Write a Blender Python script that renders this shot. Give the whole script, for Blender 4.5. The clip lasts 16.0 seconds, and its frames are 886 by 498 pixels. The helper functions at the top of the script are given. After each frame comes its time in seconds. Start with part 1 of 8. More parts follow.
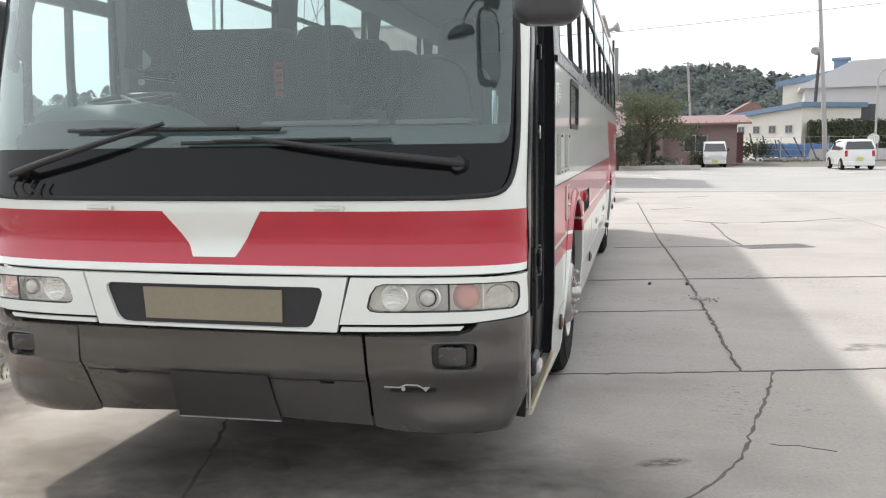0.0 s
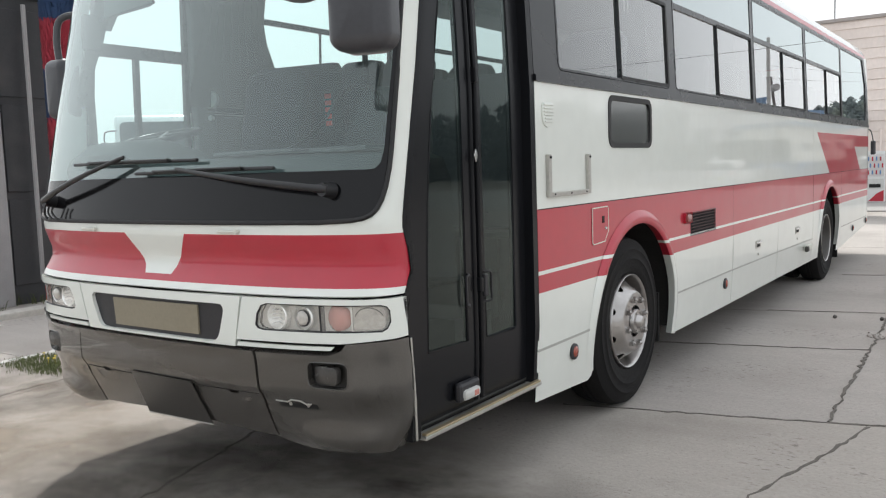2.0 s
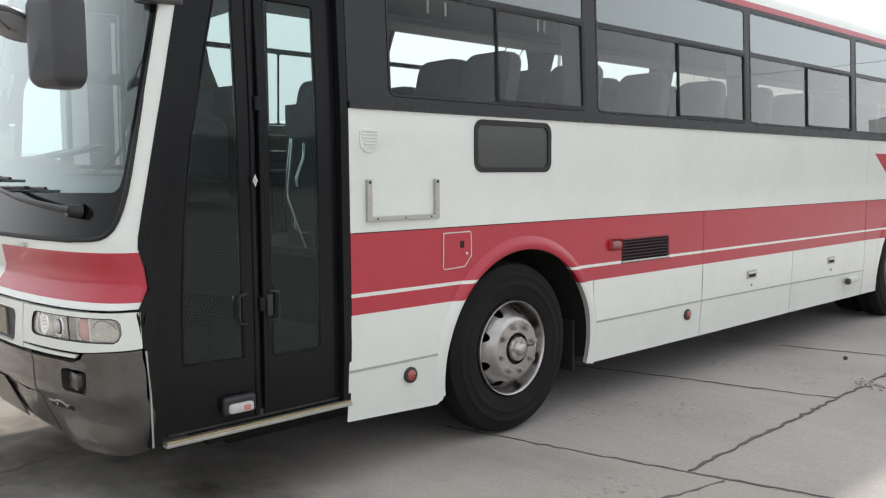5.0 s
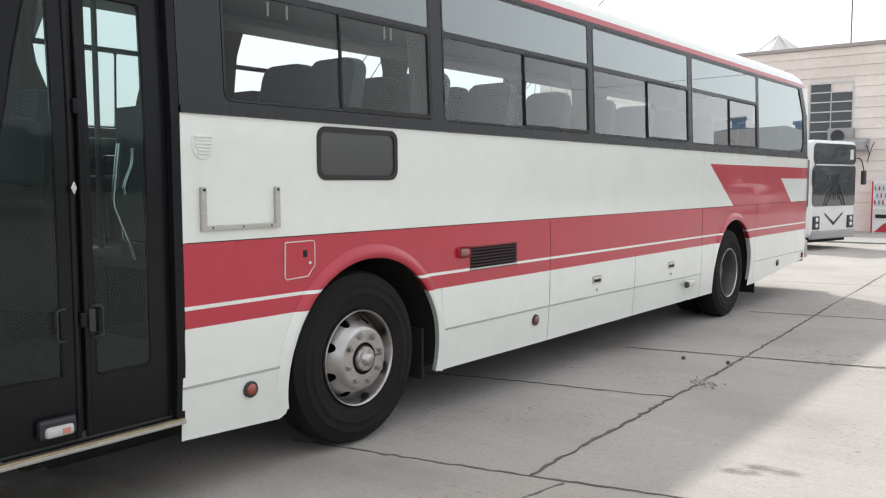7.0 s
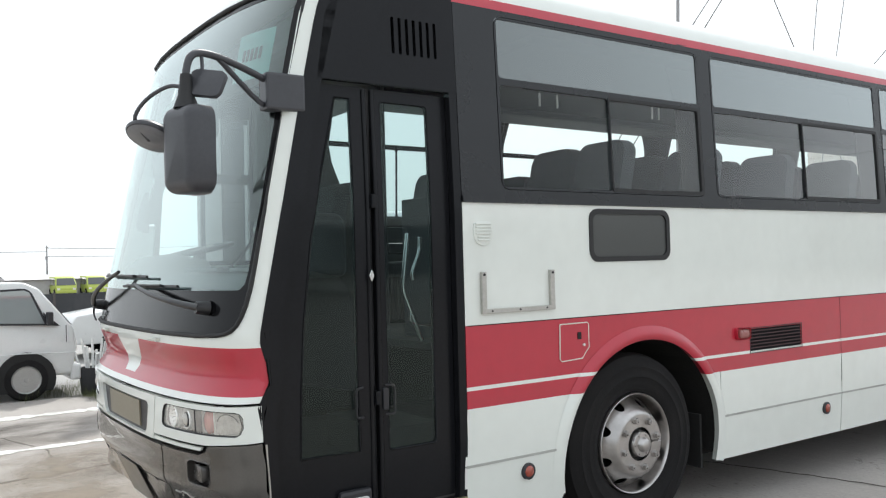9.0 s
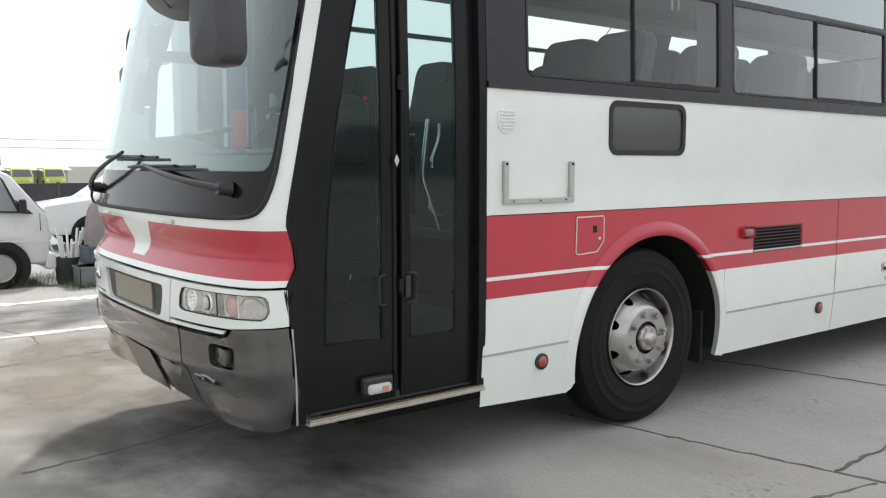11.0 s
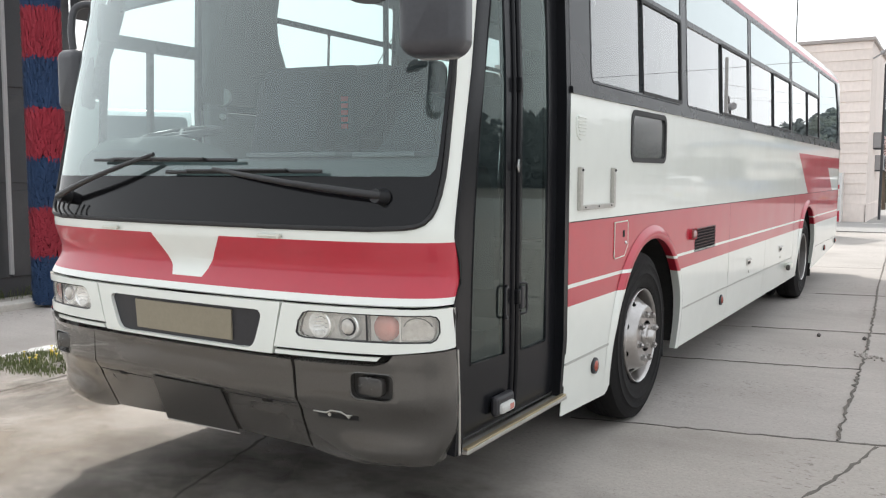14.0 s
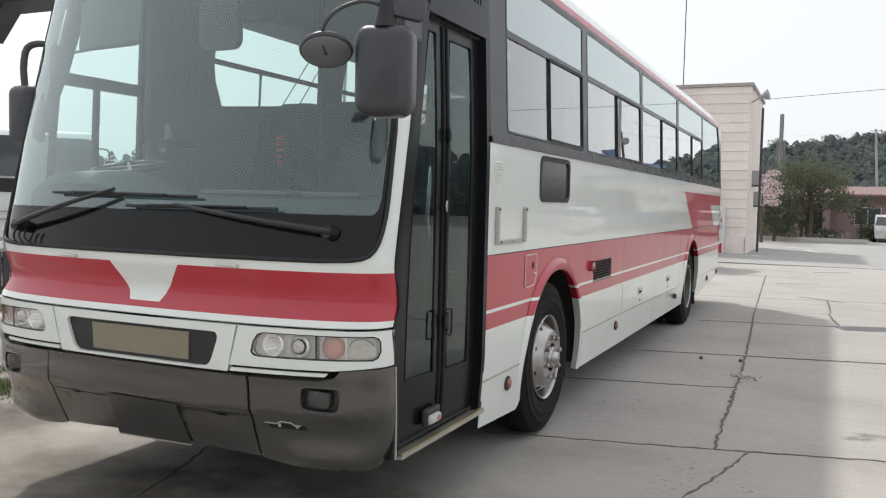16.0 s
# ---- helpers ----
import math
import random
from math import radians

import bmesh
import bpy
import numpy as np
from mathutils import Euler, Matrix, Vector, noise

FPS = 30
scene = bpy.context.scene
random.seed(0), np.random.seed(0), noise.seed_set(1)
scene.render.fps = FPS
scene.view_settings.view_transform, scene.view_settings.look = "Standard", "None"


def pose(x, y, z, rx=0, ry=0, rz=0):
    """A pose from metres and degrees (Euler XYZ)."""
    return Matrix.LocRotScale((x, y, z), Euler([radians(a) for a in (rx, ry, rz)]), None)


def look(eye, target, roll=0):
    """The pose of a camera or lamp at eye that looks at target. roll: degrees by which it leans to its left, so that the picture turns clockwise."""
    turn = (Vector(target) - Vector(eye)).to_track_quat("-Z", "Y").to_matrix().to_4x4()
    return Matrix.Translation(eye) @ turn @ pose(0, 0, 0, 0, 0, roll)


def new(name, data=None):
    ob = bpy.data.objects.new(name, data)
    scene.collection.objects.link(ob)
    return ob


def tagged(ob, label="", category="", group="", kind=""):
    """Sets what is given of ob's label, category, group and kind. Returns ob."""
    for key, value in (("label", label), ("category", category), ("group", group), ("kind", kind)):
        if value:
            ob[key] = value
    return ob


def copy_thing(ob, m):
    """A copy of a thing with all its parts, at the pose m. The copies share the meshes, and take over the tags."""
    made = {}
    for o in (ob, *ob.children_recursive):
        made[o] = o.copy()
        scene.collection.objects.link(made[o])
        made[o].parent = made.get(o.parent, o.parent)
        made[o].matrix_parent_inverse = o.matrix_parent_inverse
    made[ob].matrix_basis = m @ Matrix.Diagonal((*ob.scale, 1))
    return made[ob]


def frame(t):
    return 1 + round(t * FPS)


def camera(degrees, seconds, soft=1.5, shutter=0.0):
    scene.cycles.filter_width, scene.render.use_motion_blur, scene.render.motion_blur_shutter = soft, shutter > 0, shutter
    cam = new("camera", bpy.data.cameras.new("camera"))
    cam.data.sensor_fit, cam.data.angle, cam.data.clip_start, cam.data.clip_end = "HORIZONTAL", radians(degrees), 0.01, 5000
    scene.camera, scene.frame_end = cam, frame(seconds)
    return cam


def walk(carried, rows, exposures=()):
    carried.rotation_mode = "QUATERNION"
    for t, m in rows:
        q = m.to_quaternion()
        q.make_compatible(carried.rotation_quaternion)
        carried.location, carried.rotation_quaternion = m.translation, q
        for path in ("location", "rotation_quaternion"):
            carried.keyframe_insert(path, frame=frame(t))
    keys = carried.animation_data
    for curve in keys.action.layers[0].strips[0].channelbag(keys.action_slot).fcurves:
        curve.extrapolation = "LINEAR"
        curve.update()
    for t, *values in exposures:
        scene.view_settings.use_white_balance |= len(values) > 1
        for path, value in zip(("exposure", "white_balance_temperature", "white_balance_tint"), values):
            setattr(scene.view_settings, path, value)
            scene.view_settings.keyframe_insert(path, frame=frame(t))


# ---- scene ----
cam = camera(56.0, 16.0, soft=1.2)
PATH = [
    (0, (-0.056, 0.063, 1.561), (-0.513, 1.994, 1.309), -0.8),
    (0.5, (0.404, 0.139, 1.577), (-0.236, 2.024, 1.39), -1.8),
    (1, (0.83, 0.356, 1.554), (0.084, 2.203, 1.377), -2.1),
    (1.5, (1.225, 0.471, 1.558), (0.226, 2.193, 1.372), -2.6),
    (2, (1.515, 0.719, 1.549), (0.379, 2.355, 1.358), -2.0),
    (2.5, (1.867, 0.979, 1.571), (0.669, 2.567, 1.359), -3.3),
    (3, (2.166, 1.223, 1.549), (0.894, 2.75, 1.324), -3.8),
    (5.5, (3.042, 1.966, 1.627), (1.572, 3.312, 1.458), -0.1),
    (6, (3.055, 2.02, 1.628), (1.767, 3.543, 1.487), 0.5),
    (6.5, (3.07, 2.045, 1.616), (1.856, 3.627, 1.464), -0.2),
    (7, (3.045, 2.023, 1.63), (1.812, 3.591, 1.469), -0.1),
    (7.5, (3.031, 1.967, 1.624), (1.717, 3.469, 1.488), 0.1),
    (8, (3.003, 1.939, 1.625), (1.568, 3.326, 1.494), -0.0),
    (8.5, (2.993, 1.919, 1.636), (1.436, 3.173, 1.575), -0.8),
    (9, (2.984, 1.91, 1.654), (1.341, 3.05, 1.689), -1.5),
    (9.5, (2.982, 1.916, 1.652), (1.318, 3.025, 1.596), -1.2),
    (10, (2.966, 1.914, 1.637), (1.306, 3.021, 1.498), -1.4),
    (12.5, (1.884, 1.224, 1.529), (0.517, 2.676, 1.369), 0.1),
    (13, (1.541, 1.077, 1.535), (0.278, 2.622, 1.401), -1.3),
    (13.5, (1.346, 0.742, 1.539), (0.212, 2.379, 1.355), -0.6),
    (14, (1.159, 0.564, 1.568), (0.116, 2.261, 1.389), 0.1),
    (14.5, (1.054, 0.332, 1.613), (0.074, 2.071, 1.492), 0.2),
    (15, (1.082, 0.168, 1.653), (0.19, 1.955, 1.57), 1.0),
    (15.5, (1.236, 0.098, 1.637), (0.386, 1.908, 1.582), 1.0),
    (16, (1.256, 0.053, 1.629), (0.421, 1.867, 1.515), 1.3),
]
EXPOSURES = [(0.0, 0.2, 6390, 10), (0.5, 0.08, 6390, 10), (1.0, -0.1, 6390, 10), (2.0, 0.02, 6390, 10), (3.0, 0.0, 6390, 10), (5.5, 0.05, 6390, 10), (7.0, 0.1, 6390, 10), (8.0, 0.05, 6390, 10), (8.5, 0.2, 6220, 8), (9.0, 0.08, 6220, 8), (9.5, -0.36, 6220, 8), (10.0, 0.0, 6220, 8), (12.5, 0.15, 6390, 10), (13.0, 0.17, 6390, 10), (13.5, 0.08, 6390, 10), (14.0, 0.25, 6390, 10), (14.5, 0.3, 6390, 10), (15.2, 0.2, 6390, 10), (15.5, -0.08, 6390, 10), (16.0, -0.18, 6390, 10)]
walk(cam, [(t, look(eye, target, roll)) for t, eye, target, roll in PATH], EXPOSURES)

# ---- world, sun and exposure ----
SUN_DIR = Vector((2.0, -1.68, -3.25)).normalized()      # the way the sunlight travels
world = bpy.data.worlds.new("hazy_sky")
scene.world = world
world.use_nodes = True
wn, wl = world.node_tree.nodes, world.node_tree.links
sky = wn.new("ShaderNodeTexSky")
sky.sky_type, sky.sun_disc = "NISHITA", False
sky.sun_elevation = math.asin(-SUN_DIR.z)
sky.sun_rotation = math.atan2(-SUN_DIR.x, -SUN_DIR.y)
sky.air_density, sky.dust_density, sky.ozone_density = 1.0, 6.0, 1.0
haze = wn.new("ShaderNodeMixRGB")
haze.inputs[0].default_value = 0.82
haze.inputs[2].default_value = (8.6, 8.8, 8.9, 1)
wl.new(sky.outputs[0], haze.inputs[1])
wl.new(haze.outputs[0], wn["Background"].inputs[0])
wn["Background"].inputs[1].default_value = 0.14
sun_data = bpy.data.lights.new("sun", "SUN")
sun_data.energy, sun_data.angle, sun_data.color = 2.8, radians(2.3), (1.0, 0.965, 0.91)
sun = new("sun", sun_data)
sun.rotation_mode = "QUATERNION"
sun.rotation_quaternion = SUN_DIR.to_track_quat("-Z", "Y")
sun.location = (-20, 25, 35)


# ---- materials ----
def rgb(c):
    return (*c, 1) if len(c) == 3 else c


def material(name, base, rough=0.5, metal=0.0, vary=0.12, scale=6.0, fine=60.0, bump=0.0, bump_scale=80.0, coat=0.0, spec=0.5,
             per_piece=0.0, stretch=(1, 1, 1), dirt=None, dirt_amount=0.0, dirt_scale=2.0):
    """A surface with variation at two scales, optional stains, relief and a clear coat."""
    m = bpy.data.materials.new(name)
    m.use_nodes = True
    n, l = m.node_tree.nodes, m.node_tree.links
    p = n["Principled BSDF"]
    p.inputs["Metallic"].default_value = metal
    p.inputs["Specular IOR Level"].default_value = spec
    p.inputs["Coat Weight"].default_value = coat
    p.inputs["Coat Roughness"].default_value = 0.04
    tc = n.new("ShaderNodeTexCoord")
    mp = n.new("ShaderNodeMapping")
    mp.inputs["Scale"].default_value = stretch
    l.new(tc.outputs["Object"], mp.inputs[0])

    def noise_at(s, detail=4.0):
        t = n.new("ShaderNodeTexNoise")
        t.inputs["Scale"].default_value, t.inputs["Detail"].default_value = s, detail
        l.new(mp.outputs[0], t.inputs["Vector"])
        return t

    big, small = noise_at(scale), noise_at(fine, 2.0)
    add = n.new("ShaderNodeMath")
    add.operation = "ADD"
    l.new(big.outputs["Fac"], add.inputs[0])
    l.new(small.outputs["Fac"], add.inputs[1])
    rng = n.new("ShaderNodeMapRange")
    rng.inputs["From Min"].default_value, rng.inputs["From Max"].default_value = 0.6, 1.4
    rng.inputs["To Min"].default_value, rng.inputs["To Max"].default_value = 1 - vary, 1 + vary
    l.new(add.outputs[0], rng.inputs["Value"])
    value = rng.outputs[0]
    if per_piece:
        info = n.new("ShaderNodeObjectInfo")
        r2 = n.new("ShaderNodeMapRange")
        r2.inputs["To Min"].default_value, r2.inputs["To Max"].default_value = 1 - per_piece, 1 + per_piece
        l.new(info.outputs["Random"], r2.inputs["Value"])
        mul = n.new("ShaderNodeMath")
        mul.operation = "MULTIPLY"
        l.new(value, mul.inputs[0])
        l.new(r2.outputs[0], mul.inputs[1])
        value = mul.outputs[0]
    col = n.new("ShaderNodeVectorMath")
    col.operation = "SCALE"
    col.inputs[0].default_value = base[:3]
    l.new(value, col.inputs["Scale"])
    out = col.outputs[0]
    if dirt:
        d = noise_at(dirt_scale, 6.0)
        dr = n.new("ShaderNodeMapRange")
        dr.inputs["From Min"].default_value, dr.inputs["From Max"].default_value = 0.5, 0.75
        dr.inputs["To Max"].default_value = dirt_amount
        l.new(d.outputs["Fac"], dr.inputs["Value"])
        mix = n.new("ShaderNodeMixRGB")
        mix.inputs[2].default_value = rgb(dirt)
        l.new(dr.outputs[0], mix.inputs[0])
        l.new(out, mix.inputs[1])
        out = mix.outputs[0]
    l.new(out, p.inputs["Base Color"])
    rr = n.new("ShaderNodeMapRange")
    rr.inputs["To Min"].default_value, rr.inputs["To Max"].default_value = max(0.02, rough - 0.08), min(1, rough + 0.08)
    l.new(big.outputs["Fac"], rr.inputs["Value"])
    l.new(rr.outputs[0], p.inputs["Roughness"])
    if bump:
        b = n.new("ShaderNodeBump")
        b.inputs["Strength"].default_value, b.inputs["Distance"].default_value = bump, 0.01
        t = noise_at(bump_scale, 5.0)
        l.new(t.outputs["Fac"], b.inputs["Height"])
        l.new(b.outputs[0], p.inputs["Normal"])
    return m


def pane_glass(name, tint, least=0.02, rough=0.0, body=0.0, body_colour=(0.02, 0.02, 0.02), bend=4.0, full=1.0, sheen=(1, 1, 1)):
    """Thin pane: clear tinted body, gloss by Fresnel (least: seen head-on); body: share of a dull film (tint, dust,
    painted veil or dimness).
    """
    m = bpy.data.materials.new(name)
    m.use_nodes = True
    n, l = m.node_tree.nodes, m.node_tree.links
    n.remove(n["Principled BSDF"])
    tr, gl, fr, mx = n.new("ShaderNodeBsdfTransparent"), n.new("ShaderNodeBsdfGlossy"), n.new("ShaderNodeLayerWeight"), n.new("ShaderNodeMixShader")
    tr.inputs[0].default_value = rgb(tint)
    gl.inputs["Roughness"].default_value = rough
    gl.inputs[0].default_value = rgb(sheen)
    fr.inputs[0].default_value = 0.5
    power, gloss = n.new("ShaderNodeMath"), n.new("ShaderNodeMapRange")
    power.operation = "POWER"
    power.inputs[1].default_value = bend
    l.new(fr.outputs["Facing"], power.inputs[0])
    l.new(power.outputs[0], gloss.inputs["Value"])
    gloss.inputs["From Max"].default_value = full
    gloss.inputs["To Min"].default_value, gloss.inputs["To Max"].default_value = least, 1.0
    first = tr.outputs[0]
    if body:
        df, m2 = n.new("ShaderNodeBsdfDiffuse"), n.new("ShaderNodeMixShader")
        df.inputs[0].default_value = rgb(body_colour)
        m2.inputs[0].default_value = body
        l.new(tr.outputs[0], m2.inputs[1])
        l.new(df.outputs[0], m2.inputs[2])
        first = m2.outputs[0]
    l.new(gloss.outputs[0], mx.inputs[0])
    l.new(first, mx.inputs[1])
    l.new(gl.outputs[0], mx.inputs[2])
    l.new(mx.outputs[0], n["Material Output"].inputs[0])
    return m


WHITE = material("bus_white_paint", (0.78, 0.81, 0.765), 0.35, vary=0.03, scale=1.2, fine=9, coat=0.8, dirt=(0.52, 0.52, 0.47), dirt_amount=0.18, dirt_scale=1.6)
RED = material("bus_red_paint", (0.455, 0.0135, 0.036), 0.38, vary=0.06, scale=1.5, fine=12, coat=0.6, dirt=(0.5, 0.1, 0.12), dirt_amount=0.1, dirt_scale=2.2)
BLACK = material("black_gloss_paint", (0.0095, 0.010, 0.012), 0.24, vary=0.15, scale=2, spec=0.2, dirt=(0.016, 0.016, 0.018), dirt_amount=0.25)
GLOSSBLACK = material("black_glass_band", (0.006, 0.006, 0.007), 0.12, vary=0.1, scale=2, spec=0.28)
FRAME = material("black_window_frame", (0.0125, 0.0135, 0.016), 0.28, vary=0.15, scale=3, spec=0.45, dirt=(0.024, 0.024, 0.027), dirt_amount=0.25)
WIPER = material("black_wiper_steel", (0.016, 0.016, 0.018), 0.38, vary=0.2, scale=9, spec=0.5)
RUBBER = material("black_rubber", (0.016, 0.016, 0.017), 0.6, vary=0.2, scale=8, bump=0.15)
TYRE = material("tyre_rubber", (0.0115, 0.011, 0.0115), 0.8, vary=0.2, scale=7, bump=0.3, bump_scale=120, spec=0.22, dirt=(0.024, 0.022, 0.02), dirt_amount=0.4, dirt_scale=3.5)
BUMPER = material("grey_bumper_paint", (0.058, 0.054, 0.049), 0.25, vary=0.08, scale=2.5, fine=140, bump=0.03, bump_scale=300, coat=1.0, dirt=(0.085, 0.078, 0.07), dirt_amount=0.3, dirt_scale=2.0)
# near-black for seams and trim, and for painted shade in recesses and gaps
DARK = material("dark_trim_and_recess_shade", (0.012, 0.012, 0.012), 0.8, vary=0.3)
UNDER = material("underbody_grime", (0.011, 0.0105, 0.01), 0.9, vary=0.4, bump=0.4)
STEEL = material("wheel_steel", (0.49, 0.475, 0.465), 0.3, 1.0, vary=0.1, scale=5, fine=26, bump=0.04, dirt=(0.17, 0.15, 0.135), dirt_amount=0.45, dirt_scale=4)
REARSTEEL = material("dark_rear_wheel", (0.11, 0.104, 0.10), 0.55, 0.4, vary=0.15, scale=5)
LEDGE = material("dusty_white_ledge", (0.42, 0.425, 0.40), 0.6, vary=0.15, scale=5, dirt=(0.25, 0.245, 0.225), dirt_amount=0.5, dirt_scale=6)
CHROME = material("bright_metal", (0.72, 0.72, 0.71), 0.2, 1.0, vary=0.08, scale=5)
ALU = material("dull_aluminium", (0.5, 0.49, 0.46), 0.42, 0.8, vary=0.12, scale=6)
GOLD = material("worn_brass_trim", (0.46, 0.38, 0.24), 0.4, 0.75, vary=0.15, scale=8)
MIRRORBACK = material("sky_paled_mirror_back", (0.17, 0.175, 0.19), 0.35, vary=0.1, scale=9, coat=0.3)
MIRRORGREY = material("grey_mirror_plastic", (0.042, 0.043, 0.05), 0.4, vary=0.12, scale=7, bump=0.05, bump_scale=200, coat=0.15)
PLASTIC = material("black_plastic", (0.022, 0.022, 0.026), 0.42, vary=0.15, scale=7, bump=0.08, bump_scale=200)
SIGNPANEL = material("tan_sign_panel", (0.25, 0.22, 0.16), 0.4, vary=0.08, scale=4)
PLATE = material("dark_plate", (0.048, 0.045, 0.042), 0.32, vary=0.08, scale=5, coat=0.5)
CREAM = material("cream_vent", (0.66, 0.67, 0.6), 0.5, vary=0.05)
LAMP_SILVER = material("lamp_reflector", (0.95, 0.95, 0.93), 0.33, 0.85, vary=0.1, scale=18)
LAMP_RIM = material("lamp_inner_housing", (0.86, 0.83, 0.79), 0.35, 0.0, vary=0.08)
AMBER = material("amber_lens", (0.58, 0.22, 0.18), 0.2, vary=0.12, scale=30, fine=120, coat=0.8)
ORANGE = material("side_marker_lens", (0.33, 0.055, 0.03), 0.2, vary=0.15, scale=40, coat=0.8)
SIDELENS = material("faded_red_lens", (0.3, 0.10, 0.09), 0.3, vary=0.1, scale=30, coat=0.5)
CORNERGLASS = material("grey_corner_glass", (0.52, 0.495, 0.455), 0.2, vary=0.25, scale=14, fine=60, coat=0.8)
FOGBED = material("fog_lamp_bed", (0.03, 0.028, 0.026), 0.4, vary=0.15, coat=0.3)
FOGLENS = material("fog_lamp_lens", (0.06, 0.056, 0.05), 0.4, vary=0.2, scale=20, spec=0.4)
FOGGLASS = material("dull_fog_lamp_glass", (0.05, 0.047, 0.044), 0.25, vary=0.2, scale=25, fine=90, coat=0.3)
GLASS = pane_glass("window_glass", (0.90, 0.965, 0.95), 0.014, body=0.008, body_colour=(0.4, 0.43, 0.43), bend=3.1, full=0.7)
# dull film paints part of the sky's veil along with dust
WSGLASS = pane_glass("windscreen_glass", (0.74, 0.90, 0.89), 0.095, body=0.045, body_colour=(0.5, 0.62, 0.62), bend=2.4, sheen=(0.92, 1.0, 0.985))
# clear panes: grey film paints dim ceiling and sky sheen, besides dirt
GREYPANE = pane_glass("greyed_upper_glass", (0.22, 0.25, 0.26), 0.085, body=0.4, body_colour=(0.2, 0.215, 0.22), bend=1.9, sheen=(0.93, 1.0, 1.0))
DOORGLASS = pane_glass("door_glass", (0.66, 0.78, 0.78), 0.025, body=0.18, body_colour=(0.058, 0.071, 0.07), bend=4.1, full=0.95, sheen=(0.82, 0.93, 0.89))
CLEAR = pane_glass("lamp_cover", (0.95, 0.95, 0.94), 0.03, body=0.2, body_colour=(0.92, 0.89, 0.83), bend=2.2)
SEAT = material("grey_seat_fabric", (0.034, 0.037, 0.042), 0.95, vary=0.08, scale=6, fine=30)
SEATWHITE = material("white_headrest_cover", (0.55, 0.55, 0.53), 0.95, vary=0.06)
CABIN = material("cabin_trim", (0.12, 0.125, 0.125), 0.75, vary=0.1, scale=3)
LOUVRE = material("louvre_paint", (0.075, 0.028, 0.03), 0.5, vary=0.2)
CABINFLOOR = material("cabin_floor", (0.04, 0.039, 0.037), 0.8, vary=0.2)
DASH = material("dashboard_vinyl", (0.08, 0.086, 0.086), 0.6, vary=0.1, scale=4, bump=0.1)
CURTAIN = material("window_curtain", (0.11, 0.105, 0.1), 0.95, vary=0.15, scale=5, fine=25, stretch=(1, 6, 0.3))
REDTAPE = material("red_banner", (0.5, 0.05, 0.04), 0.7, vary=0.15)


# ---- mesh helpers ----
def part(name, bm, mat, parent=None, label="", smooth=0.0, outward=None):
    """Links a bmesh as one mesh object under a thing or a part. smooth: degrees up to which edges are shaded round."""
    me = bpy.data.meshes.new(name)
    bm.to_mesh(me)
    bm.free()
    for m in (mat if isinstance(mat, (list, tuple)) else [mat]):
        me.materials.append(m)
    if smooth:
        me.polygons.foreach_set("use_smooth", [True] * len(me.polygons))
        me.set_sharp_from_angle(angle=radians(smooth))
    ob = new(name, me)
    if parent is not None:
        ob.parent = parent
    if label:
        ob["label"] = label
    return ob


def thing(name, label, category, m=None, group="", kind=""):
    ob = new(name)
    ob.empty_display_size = 0.2
    if m is not None:
        ob.matrix_basis = m
    return tagged(ob, label, category, group, kind)


def box(bm, x0, x1, y0, y1, z0, z1, bevel=0.0, seg=2, mi=0):
    r = bmesh.ops.create_cube(bm, size=1)
    vs = r["verts"]
    for v in vs:
        v.co = Vector(((x0 + x1) / 2 + v.co.x * (x1 - x0), (y0 + y1) / 2 + v.co.y * (y1 - y0), (z0 + z1) / 2 + v.co.z * (z1 - z0)))
    fs = list({f for v in vs for f in v.link_faces})
    for f in fs:
        f.material_index = mi
    if bevel:
        es = list({e for v in vs for e in v.link_edges})
        bmesh.ops.bevel(bm, geom=es, offset=bevel, segments=seg, affect="EDGES", profile=0.5)
    return bm


def boxes(*specs, bevel=0.0):
    bm = bmesh.new()
    for s in specs:
        box(bm, *s, bevel=bevel)
    return bm


def disc_cyl(bm, centre, axis, r0, r1, length, seg=20, mi=0, caps=True):
    axis = Vector(axis).normalized()
    r = bmesh.ops.create_cone(bm, cap_ends=caps, segments=seg, radius1=r0, radius2=r1, depth=length)
    m = Matrix.Translation(Vector(centre) + axis * length / 2) @ axis.to_track_quat("Z", "Y").to_matrix().to_4x4()
    bmesh.ops.transform(bm, matrix=m, verts=r["verts"])
    for f in {f for v in r["verts"] for f in v.link_faces}:
        f.material_index = mi
    return r["verts"]


def tube(bm, pts, r, seg=8, mi=0, taper=None):
    """A round bar along a line of points."""
    pts = [Vector(p) for p in pts]
    rings = []
    side = None
    for i, p in enumerate(pts):
        d = (pts[min(i + 1, len(pts) - 1)] - pts[max(i - 1, 0)]).normalized()
        if side is None:
            side = d.orthogonal().normalized()
        side = (side - d * side.dot(d)).normalized()
        up = d.cross(side)
        rad = r if taper is None else r + (taper - r) * i / (len(pts) - 1)
        rings.append([bm.verts.new(p + (side * math.cos(a) + up * math.sin(a)) * rad) for a in [2 * math.pi * k / seg for k in range(seg)]])
    for a, b in zip(rings, rings[1:]):
        for k in range(seg):
            f = bm.faces.new((a[k], a[(k + 1) % seg], b[(k + 1) % seg], b[k]))
            f.material_index = mi
    for ring, flip in ((rings[0], True), (rings[-1], False)):
        f = bm.faces.new(list(reversed(ring)) if flip else ring)
        f.material_index = mi
    return bm


